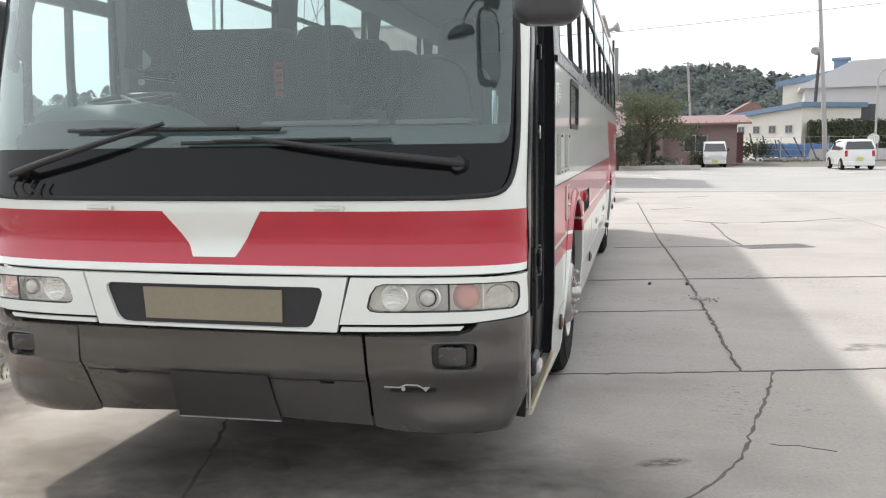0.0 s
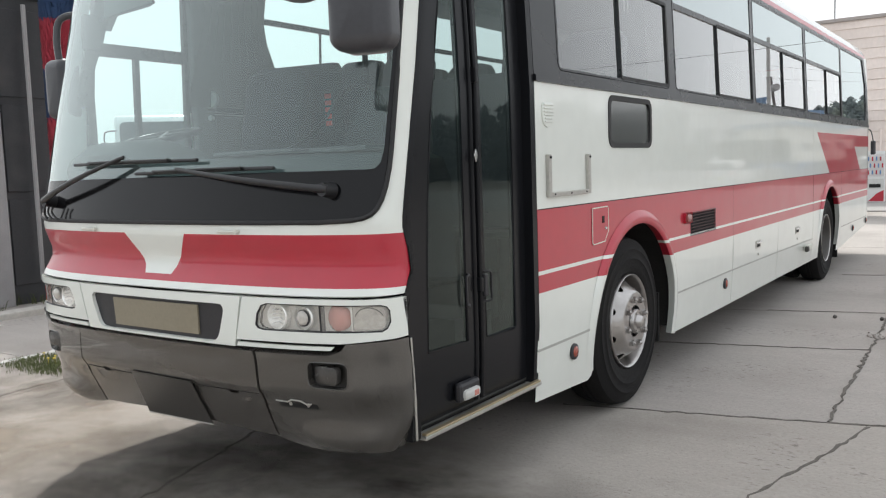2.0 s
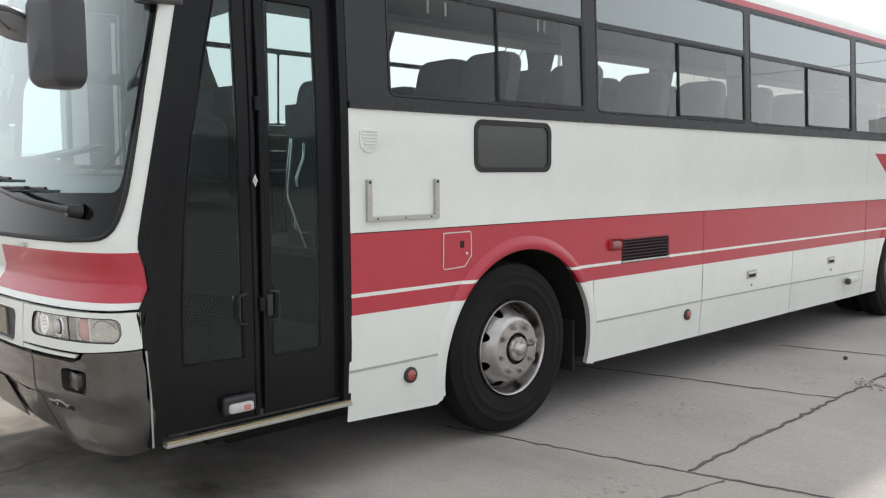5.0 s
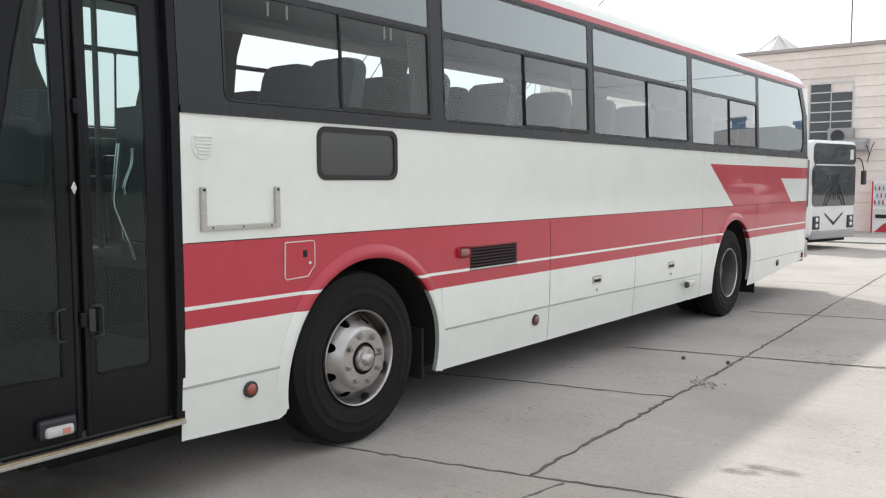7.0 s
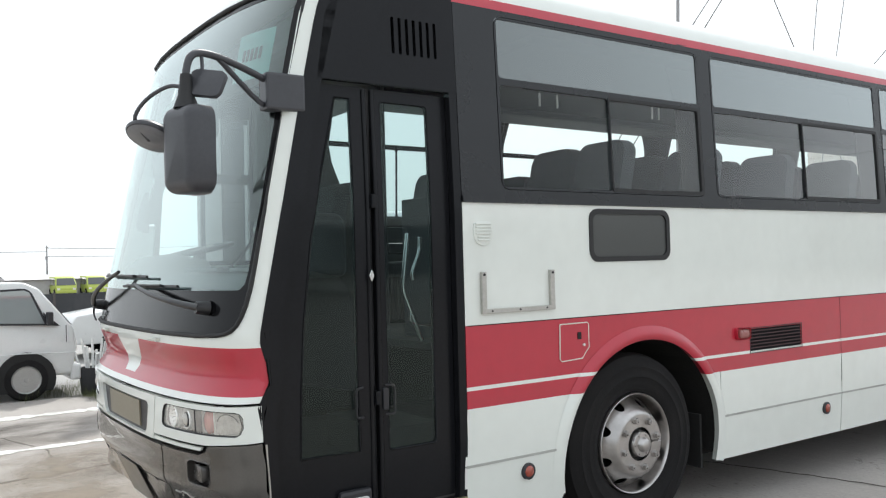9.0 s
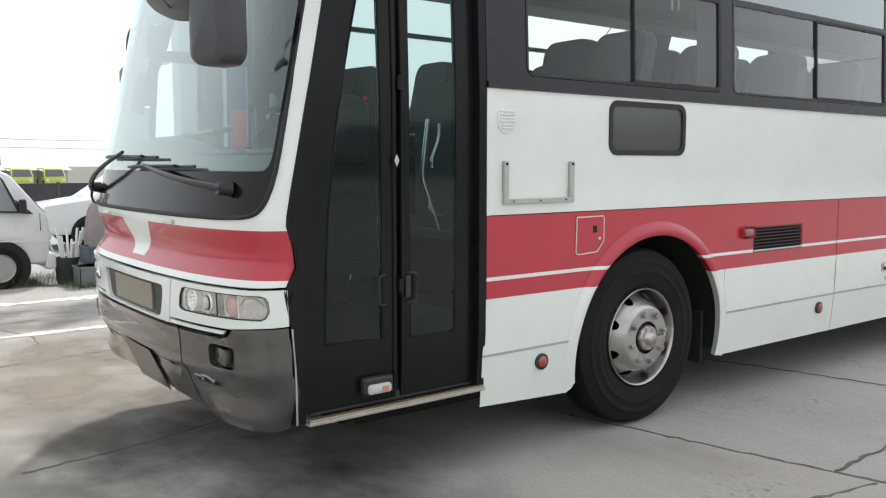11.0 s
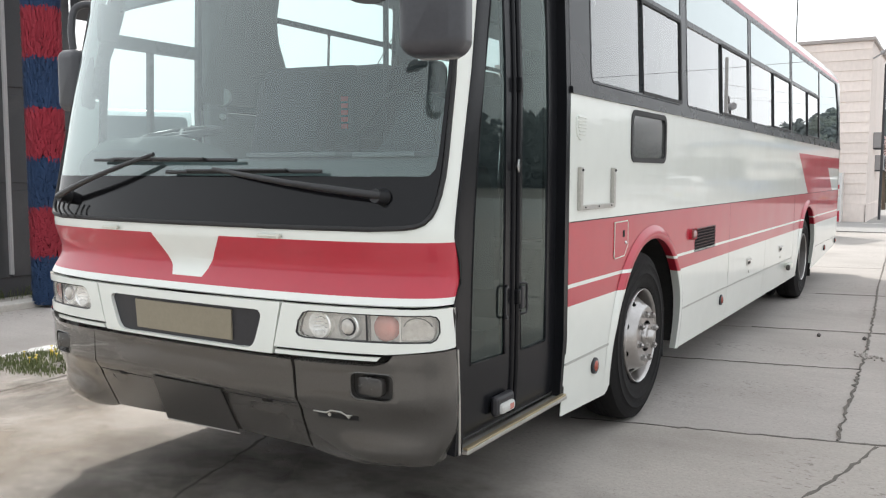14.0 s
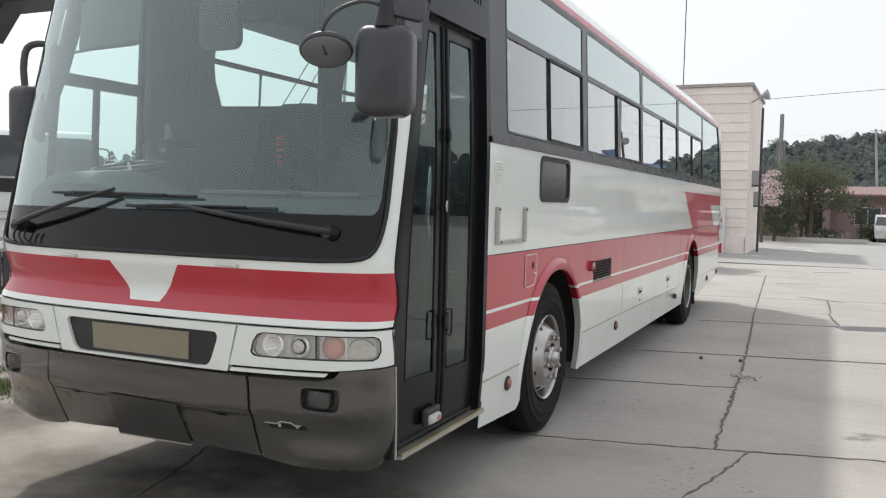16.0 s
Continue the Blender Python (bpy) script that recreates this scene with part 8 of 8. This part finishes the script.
def crumpled(name, label, cat, at, size, mat, seed, rough=0.3):
    """A sheet bundled over something: a folded, pinched mound."""
    bm = bmesh.new()
    bmesh.ops.create_icosphere(bm, subdivisions=4, radius=1.0)
    o = Vector((seed * 1.7, seed * 0.6, 0))
    for v in bm.verts:
        n3 = noise.noise(v.co * 1.9 + o) * rough + abs(noise.noise(v.co * 5 + o)) * rough * 0.5
        v.co = Vector((v.co.x * (1 + n3) * size[0], v.co.y * (1 + n3) * size[1], max(0.0, (v.co.z + 0.15) * (1 + n3) * size[2])))
    ob = part(name, bm, mat, None, "", 35)
    ob.location = at
    return tagged(ob, label, cat)


crumpled("crumpled_sheet", "dirty pink-white plastic sheet draped behind the crates", "sheet", (-9.2, 4.98, -0.01), (0.22, 0.36, 0.86), PALESHEET, 2, 0.35)
crumpled("tarpaulin", "dark tarpaulin bundled over a heap on the verge", "heap", (-9.1, 5.72, -0.01), (0.26, 0.25, 0.66), BARREL, 5, 0.3)
crumpled("pale_sheet", "sunlit white plastic sheet bundled on the verge", "sheet", (-9.9, 6.15, -0.02), (0.3, 0.62, 0.95), CARWHITE, 8, 0.22)


# ---- bus wash: steel housing, brush, beam ----
wash = thing("bus_wash", "dark steel drive-through bus wash with red and blue brush", "bus wash", pose(0, 0, 0))
part("column", boxes((-9.27, -8.97, 5.97, 6.26, -0.02, 4.9), bevel=0.03), GANTRYPALE, wash, "pale grey steel column")
part("housing", boxes((-9.75, -9.05, 6.27, 7.48, 0.0, 3.9)), GANTRY, wash, "dark steel side housing")
for j in range(3):
    for k in range(3):
        part("panel", boxes((-9.06, -9.03, 6.30 + j * 0.38, 6.65 + j * 0.38, 0.25 + k * 1.2, 1.35 + k * 1.2), bevel=0.008), GANTRY, wash)
part("edge_post", boxes((-9.15, -8.95, 7.36, 7.56, 0.0, 4.1), bevel=0.012), GANTRY, wash)
part("pipe", tube(bmesh.new(), [(-8.92, 6.6, 0.3), (-8.92, 6.62, 3.8)], 0.03, 8), GANTRYPALE, wash)
part("beam", boxes((-9.9, -3.75, 7.55, 8.15, 4.06, 4.72), bevel=0.02), GANTRY, wash, "dark steel cross beam")
part("beam", boxes((-9.9, -9.0, 6.2, 7.6, 3.9, 4.6), bevel=0.02), GANTRY, wash)
bm = bmesh.new()
prism(bm, [(-8.98, 3.62), (-8.98, 4.08), (-8.55, 4.08)], lambda a, b: (a, 7.6, b), (0, 0.3, 0))
part("knee_brace", bm, GANTRY, wash)
r_ = random.Random(41)
BRUSH = (-7.98, 6.52)
bm = bmesh.new()
disc_cyl(bm, (*BRUSH, 0.02), (0, 0, 1), 0.06, 0.06, 3.95, 12)
part("brush_shaft", bm, GANTRY, wash)
for k in range(7):
    z0 = 0.06 + k * 0.575
    bm = bmesh.new()
    for _ in range(3600):
        a, z = r_.uniform(0, 6.283), z0 + r_.uniform(0.0, 0.575)
        rr = 0.215 * r_.uniform(0.93, 1.03)
        d = Vector((math.cos(a), math.sin(a), 0))
        sd = Vector((-d.y, d.x, 0)) * 0.008
        p0 = Vector((*BRUSH, z)) + d * 0.06
        p1 = Vector((*BRUSH, z - r_.uniform(0.01, 0.04))) + d * rr
        p2 = Vector((*BRUSH, max(0.03, z - r_.uniform(0.05, 0.11)))) + d * rr * r_.uniform(0.85, 0.98)
        v = [bm.verts.new(q) for q in (p0 - sd, p0 + sd, p1 + sd, p1 - sd, p2 + sd * 0.6, p2 - sd * 0.6)]
        bm.faces.new((v[0], v[1], v[2], v[3]))
        bm.faces.new((v[3], v[2], v[4], v[5]))
    part("brush_ring", bm, BRUSHBLUE if k % 2 == 0 else BRUSHRED, wash, "ring of blue fibres" if k % 2 == 0 else "ring of red fibres")
# fences
fn_ = thing("panel_fence", "dark panel fence behind the parked vehicles", "fence", pose(-21.0, 2.0, 0))
for k in range(14):
    part("panel", boxes((-0.02, 0.02, k * 1.0 + 0.02, k * 1.0 + 0.98, 0.0, 1.12)), GANTRY, fn_)
    part("post", boxes((-0.05, 0.05, k * 1.0 - 0.03, k * 1.0 + 0.03, -0.02, 1.15)), POLEDARK, fn_)
sf = thing("slatted_fence", "low dark slatted fence beside the wash housing", "fence", pose(-9.84, 7.75, 0))
for k in range(15):
    part("slat", boxes((-0.012, 0.012, k * 0.13, k * 0.13 + 0.10, 0.0, 0.74)), GANTRY, sf)
part("rail", boxes((-0.03, -0.012, 0, 1.93, 0.6, 0.66), (-0.03, -0.012, 0, 1.93, 0.16, 0.22)), POLEDARK, sf)

# ---- poles, wires and lamps ----
def power_pole(at, h, lean_x, mat, arms=2, label="grey concrete power pole with cross-arms", group="power poles"):
    t = thing("power_pole", label, "pole", pose(*at), group)
    bm = bmesh.new()
    tube(bm, [(0, 0, -0.2), (lean_x * 0.5, 0, h * 0.5), (lean_x, 0, h)], h * 0.014 + 0.03, 10, taper=h * 0.009 + 0.02)
    part("pole", bm, mat, t, "", 60)
    for k in range(arms):
        z = h - 0.35 - k * 0.75
        part("cross_arm", boxes((lean_x - 0.8, lean_x + 0.8, -0.05, 0.05, z, z + 0.09)), POLEDARK if mat != POLEDARK else POLEGREY, t)
        for q in (-0.7, -0.25, 0.3, 0.7):
            bm = bmesh.new()
            disc_cyl(bm, (lean_x + q, 0, z + 0.09), (0, 0, 1), 0.035, 0.02, 0.14, 8)
            part("insulator", bm, CARWHITE, t)
    if arms:
        bm = bmesh.new()
        disc_cyl(bm, (lean_x + 0.22, -0.1, h - 2.4), (0, 0, 1), 0.19, 0.19, 0.62, 14)
        part("transformer", bm, GANTRYPALE, t, "", 40)
    return t


power_pole((8.5, 150.0, 0), 14.7, -0.9, POLEGREY, 2, "pale power pole with transformer before the wooded hill")
power_pole((13.3, 66.8, 0), 11.6, -0.85, POLEGREY, 0, "tall leaning concrete pole beside the hedge")
power_pole((12.75, 69.6, 0), 9.0, 0.4, POLEDARK, 0, "dark wooden pole leaning across the concrete pole")
power_pole((44.0, 42.7, -0.1), 11.6, 0.1, POLEGREY, 1, "grey power pole across the yard")
power_pole((-150, 27.0, 0), 6.4, 0.1, POLEDARK, 1, "thin distant power pole", "distant poles")
power_pole((-150, 57.0, 0), 7.0, 0.1, POLEDARK, 2, "thin distant power pole", "distant poles")
bm = bmesh.new()
disc_cyl(bm, (12.95, 69.45, 8.1), (-0.5, -0.6, 0), 0.3, 0.27, 0.5, 14)
tagged(part("yard_light", bm, GANTRYPALE, None, "", 40), "round yard light on the wooden pole", "lamp")
# chimney frame behind the cherry
ch = thing("chimney", "tall lattice chimney behind the cherry tree", "chimney", pose(-1.68, 58.0, 0))
for x in (-0.2, 0.2):
    for y in (-0.2, 0.2):
        bm = bmesh.new()
        tube(bm, [(x * 1.6, y * 1.6, 0), (x, y, 6.0)], 0.03, 6)
        part("leg", bm, CAPMETAL, ch)
bm = bmesh.new()
tube(bm, [(0, 0, 0), (0, 0, 7.7)], 0.13, 12)
part("flue", bm, CAPMETAL, ch, "", 50)
for z in (1.5, 3.0, 4.5, 5.9):
    part("tie", boxes((-0.26, 0.26, -0.26, -0.21, z, z + 0.06)), CAPMETAL, ch)
    part("tie", boxes((-0.26, 0.26, 0.21, 0.26, z, z + 0.06)), CAPMETAL, ch)
# overhead wires
for k, (a, b, sag) in enumerate((((BX + 0.3, 34.0, 5.75), (44, 42.7, 11.2), 0.45), ((7.6, 150.0, 14.2), (12.75, 66.8, 9.6), 0.35), ((7.6, 150.0, 13.4), (12.7, 66.8, 8.6), 0.35), ((7.6, 150.0, 14.2), (-60, 152, 13.4), 0.5),
                                ((-150, 27, 6.0), (-150, 57, 6.3), 0.3), ((-150, 27, 5.4), (-150, -40, 6.0), 0.3), ((-150, 57, 6.0), (-150, 110, 6.3), 0.4), ((-150, 27, 4.6), (-150, 110, 5.0), 0.4))):
    a, b = Vector(a), Vector(b)
    bm = bmesh.new()
    tube(bm, [a.lerp(b, t) - Vector((0, 0, sag * 4 * t * (1 - t))) for t in np.linspace(0, 1, 13)], 0.009 if a.x > -100 else 0.035, 5)
    tagged(part("overhead_wire", bm, POLEDARK), "thin dark overhead wire", "wire", "overhead wires")
# curved street lamp beyond the wash
sl_ = thing("street_lamp", "grey street lamp with a long curved arm", "street lamp", pose(-22.0, 12.3, 0))
bm = bmesh.new()
tube(bm, smooth_line([(0, 0, 0), (0, 0, 3.6), (0.0, -0.4, 4.45), (0.0, -1.3, 4.62), (0.0, -1.9, 4.66)], 5), 0.05, 8)
part("arm", bm, GANTRYPALE, sl_, "", 60)
bm = bmesh.new()
bmesh.ops.create_icosphere(bm, subdivisions=3, radius=1.0)
for v in bm.verts:
    v.co = Vector((v.co.x * 0.13, v.co.y * 0.36 - 2.15, v.co.z * (0.16 if v.co.z < 0 else 0.09) + 4.66))
part("lamp_head", bm, GANTRYPALE, sl_, "", 60)

# ---- pink house ----
house = thing("house", "low pink-rendered house with a faded red sheet roof", "house", pose(0, 58.0, 0))
part("wall", boxes((-4.5, 6.1, 0, 6, -0.1, 2.55)), PINK, house)
part("wall", boxes((-0.9, 1.4, -0.6, 0, -0.1, 2.3)), PINK, house)
bm = bmesh.new()
prism(bm, [(-0.9, 2.52), (3.2, 3.1), (7.0, 2.6), (7.0, 2.72), (3.2, 3.22), (-0.9, 2.64)], lambda a, b: (-5.0, a, b), (11.9, 0, 0))
part("roof", bm, ROOFRED, house)
for k in range(24):
    part("roof_seam", boxes((-4.9 + k * 0.5, -4.86 + k * 0.5, -0.88, -0.85, 2.55, 2.74)), ROOFRED, house)
bm = bmesh.new()
prism(bm, [(-1.1, 2.9), (0.3, 3.35), (1.7, 2.9)], lambda a, b: (a - 0.4, 1.6, b), (0, 2.4, 0))
part("dormer_roof", bm, ROOFRED, house)
part("eave_board", boxes((-1.2, 1.6, -1.1, -0.9, 2.28, 2.36)), CARWHITE, house)
# solid dark slab paints the shade inside the doorway
dr = part("door", boxes((0.0, 0.95, -0.64, -0.6, 0.0, 2.0)), DARK, house, "dark slab painting the shade of an open doorway")
for x in (-3.3, 3.5):
    wn_ = part("window", boxes((x - 0.75, x + 0.75, -0.03, 0.0, 0.75, 1.85)), WINFRAME, house)
    part("pane", boxes((x - 0.7, x - 0.03, -0.045, -0.03, 0.8, 1.8)), DARKGLASS, wn_)
    part("pane", boxes((x + 0.03, x + 0.7, -0.045, -0.03, 0.8, 1.8)), DARKGLASS, wn_)
part("side_store", boxes((6.1, 6.55, 0.4, 2.0, 0, 2.0)), RUST, house, "dark red side door")
sh_ = thing("house", "small red-roofed house behind the hall", "house", pose(11.0, 92.0, 0))
part("wall", boxes((-3, 3, 0, 6, 0, 3.4)), PINK, sh_)
bm = bmesh.new()
prism(bm, [(-3.6, 3.3), (0, 5.4), (3.6, 3.3)], lambda a, b: (a, -0.4, b), (0, 6.8, 0))
part("roof", bm, ROOFRED, sh_)

# ---- white hall with blue roofs ----
hall = thing("hall", "long low cream hall with a blue roof edge and small windows", "hall", pose(7.4, 75.0, 0, 0, 0, -55))
bm = bmesh.new()
prism(bm, [(0, -0.2), (7.8, -0.2), (7.8, 3.95), (0, 3.3)], lambda a, b: (a, 0, b), (0, 6, 0))
part("wall", bm, HALLWHITE, hall)
bm = bmesh.new()
prism(bm, [(-0.5, 3.2), (8.1, 3.92), (8.1, 4.28), (-0.5, 3.56)], lambda a, b: (a, -0.35, b), (0, 6.7, 0))
part("roof", bm, ROOFBLUE, hall, "blue sheet roof")
for k in range(4):
    x = 1.3 + k * 1.75
    wn_ = part("window", boxes((x - 0.4, x + 0.4, -0.05, 0, 1.95, 2.6)), WINFRAME, hall)
    part("pane", boxes((x - 0.34, x - 0.02, -0.06, -0.05, 2.0, 2.55)), DARKGLASS, wn_)
    part("pane", boxes((x + 0.02, x + 0.34, -0.06, -0.05, 2.0, 2.55)), DARKGLASS, wn_)
big = thing("hall", "tall cream hall with a blue gabled roof and roof vents", "hall", pose(13.4, 88.0, 0, 0, 0, -14))
bm = bmesh.new()
prism(bm, [(0, 0), (12.4, 0), (12.4, 8.25), (11, 8.5), (0, 6.6)], lambda a, b: (a, 0, b), (0, 10, 0))
part("wall", bm, HALLWHITE, big)
bm = bmesh.new()
prism(bm, [(-0.6, 6.5), (11, 8.5), (12.9, 8.2), (12.9, 8.75), (11, 9.1), (-0.6, 7.0)], lambda a, b: (a, -0.5, b), (0, 11, 0))
part("roof", bm, ROOFBLUE, big)
for x, z in ((5.0, 7.9), (10.8, 8.9)):
    vt_ = part("roof_vent", boxes((x - 0.6, x + 0.6, 0.6, 2.2, z - 0.3, z + 1.0)), ROOFBLUE, big)
    part("cap", boxes((x - 0.8, x + 0.8, 0.4, 2.4, z + 1.0, z + 1.2)), ROOFBLUE, vt_)
grey = thing("hall", "grey two-storey hall with pale gable behind the hedge", "hall", pose(14.0, 80.0, 0, 0, 0, -8))
part("wall", boxes((0, 9.5, 0, 9, -0.2, 6.0)), HALLGREY, grey)
bm = bmesh.new()
prism(bm, [(-0.4, 5.9), (-0.4, 6.15), (3.6, 8.1), (9.9, 8.3), (9.9, 5.9)], lambda a, b: (a, -0.4, b), (0, 9.8, 0))
part("roof", bm, HALLGREY, grey)
for k in range(2):
    part("window", boxes((4.0 + k * 2.9, 5.8 + k * 2.9, -0.05, 0, 3.0, 4.4)), DARKGLASS, grey)
# hedge and wire fence
r_ = random.Random(15)
bm = bmesh.new()
box(bm, 12.3, 24.0, 68.0, 69.0, 0.5, 2.75)
for k in range(5200):
    x, z = r_.uniform(12.2, 24.0), r_.uniform(0.6, 2.9)
    leaf_cloud(bm, (x, 67.95, z), (0.12, 0.08, 0.12), 1, 0.13, r_)
tagged(part("hedge", bm, LEAF), "tall dark clipped hedge", "hedge", kind="stuff")
bm = boxes((12.2, 24.0, 67.6, 67.9, -0.1, 0.75), bevel=0.02)
tagged(part("low_wall", bm, HALLGREY), "grey low wall under the hedge", "wall", kind="structure")
wfn = thing("wire_fence", "wire mesh fence with thin grey posts", "fence", pose(6.8, 66.0, 0))
for k in range(12):
    bm = bmesh.new()
    tube(bm, [(k * 1.6, -0.12 * k, 0), (k * 1.6, -0.12 * k, 1.7)], 0.03, 6)
    part("post", bm, POLEGREY, wfn)
for z in (0.3, 0.75, 1.2, 1.65):
    bm = bmesh.new()
    tube(bm, [(0, 0, z), (17.6, -1.32, z)], 0.012, 5)
    part("wire", bm, POLEGREY, wfn)
# blue sheets, props and rubble before the hall
r_ = random.Random(8)
for k in range(5):
    bm = bmesh.new()
    bmesh.ops.create_grid(bm, x_segments=10, y_segments=6, size=0.5)
    for v in bm.verts:
        v.co = Vector((v.co.x * 1.5, 0.12 * noise.noise(v.co * 5 + Vector((k, 0, 0))), (v.co.y + 0.5) * 1.0 + 0.1 * noise.noise(v.co * 3 + Vector((0, k, 1)))))
    thicken(bm, 0.01)
    ob = part("blue_sheet", bm, BLUESHEET, None, "", 60)
    ob.location = (9.0 + k * 1.25, 67.2 + 0.15 * k, 0.15)
    tagged(ob, "crumpled blue tarpaulin hung along the fence", "tarpaulin", "blue tarpaulins")
for k in range(8):
    bm = bmesh.new()
    x = 8.4 + k * 0.85
    tube(bm, [(x, 66.6, 0), (x - r_.uniform(0.3, 1.0), 66.9, r_.uniform(1.3, 2.0))], 0.05, 6)
    tagged(part("prop_pole", bm, POLEDARK), "dark leaning timber prop", "pole", "timber props")
lumps("rubble", (10.5, 65.2), 120, 1.2, 0.2, EARTH, "low heap of earth and rubble by the fence", "rubble", 4)
# round mirror and lamp post by the hedge
rs = thing("traffic_mirror", "round traffic mirror on a post beside the hedge", "mirror", pose(12.9, 52.0, -0.1))
bm = bmesh.new()
tube(bm, [(0, 0, 0), (0, 0, 5.0)], 0.06, 8)
tube(bm, smooth_line([(0, 0, 5.0), (0.2, 0, 5.35), (0.6, 0, 5.45)], 4), 0.045, 8)
part("post", bm, POLEGREY, rs, "", 60)
bm = bmesh.new()
disc_cyl(bm, (-0.12, -0.1, 1.55), (-0.3, -1, 0), 0.32, 0.30, 0.08, 20)
part("mirror_disc", bm, CHROME, rs, "", 40)
# far low sheds across the lane
for k, (x, y, w, h) in enumerate(((-70, 14.0, 7.0, 1.25), (-75, 30, 12, 1.4), (-80, 48, 16, 1.9), (-72, -8, 14, 1.5))):
    t = thing("shed", "pale distant low shed across the lane", "shed", pose(x, y, 0), "distant sheds")
    part("wall", boxes((0, 5, -w / 2, w / 2, 0, h)), HALLGREY, t)
    bm = bmesh.new()
    prism(bm, [(-0.4, h), (2.5, h + 0.35), (5.4, h)], lambda a, b: (a, -w / 2 - 0.3, b), (0, w + 0.6, 0))
    part("roof", bm, HALLGREY, t)
# pale hall and parked cars across the yard, mirrored in the paint and glass of the bus
far_hall = thing("warehouse", "long pale warehouse across the yard", "warehouse", pose(62.0, 12.0, 0))
part("wall", boxes((0, 12, -20, 16, 0, 4.2)), HALLWHITE, far_hall)
bm = bmesh.new()
prism(bm, [(-0.5, 4.1), (6, 5.6), (12.5, 4.1)], lambda a, b: (a, -20.5, b), (0, 37, 0))
part("roof", bm, CAPMETAL, far_hall)
for k in range(7):
    part("shutter", boxes((-0.05, 0, -18.5 + k * 4.8, -15.2 + k * 4.8, 0, 3.2)), HALLGREY, far_hall)
for k, y in enumerate((3.0, 9.5, 15.5)):
    vehicle("kei_van", "white van parked across the yard", pose(32.0 + k, y, 0, 0, 0, 80), VAN, 1.46, 1.0, CARWHITE, 0.12, VAN_SIDES, [(-1.58, 1.0, -1.0, 1.79), (1.66, 0.95, 1.6, 1.72)], (-0.95, 0.98), 0.27, -1.65, 1.66, 0.66, "vans across the yard", plates=False)

# thin masts and guy wires beyond the bus
for k, (y0, z0, y1, z1, rad) in enumerate(((16.21, 7.15, 16.19, 6.73, 0.035), (21.52, 8.0, 21.28, 6.83, 0.012), (22.75, 8.2, 22.35, 6.86, 0.012))):
    slope = (y0 - y1) / (z0 - z1)
    bm = bmesh.new()
    tube(bm, [(-8.6, y1 - slope * z1, -0.02), (-8.6, y0, z0), (-8.6, y0 + slope * 3.5, z0 + 3.5)], rad, 8)
    tagged(part("aerial_mast", bm, GANTRYPALE, None, "", 60), "thin grey mast standing beyond the bus", "mast", "aerial masts")
for k, (y0, z0, y1, z1) in enumerate(((17.25, 7.31, 16.75, 6.76), (17.71, 7.39, 17.13, 6.73), (19.68, 7.7, 20.36, 6.78), (24.76, 7.13, 24.36, 6.85))):
    slope = (y0 - y1) / (z0 - z1)
    bm = bmesh.new()
    tube(bm, [(-8.6, y1 - slope * z1, -0.02), (-8.6, y0, z0), (-8.6, y0 + slope * 2.5, z0 + 2.5)], 0.011, 6)
    tagged(part("guy_wire", bm, POLEDARK, None, "", 60), "dark guy wire anchored in the ground", "wire", "guy wires")

# pale cyan card with dark bars of writing, behind the top of the windscreen
CARD = material("pale_cyan_card", (0.36, 0.62, 0.58), 0.5, vary=0.04, scale=3)
translucent(CARD, 0.6)
card = part("windscreen_card", sheet(outline([(0.80, 2.56), (1.085, 2.56), (1.085, 2.80), (0.80, 2.80)]), front(-0.03), (0, -1, 0), (0.03, 0.08), thick=0.003), CARD, bus, "pale cyan number card behind the glass", 40)
for k in range(5):
    x = 0.862 + k * 0.034
    part("writing_bar", sheet(outline([(x, 2.655), (x + 0.022, 2.655), (x + 0.022, 2.715), (x, 2.715)]), front(-0.026), (0, -1, 0), (0.03, 0.08), thick=0.001), DARK, card)
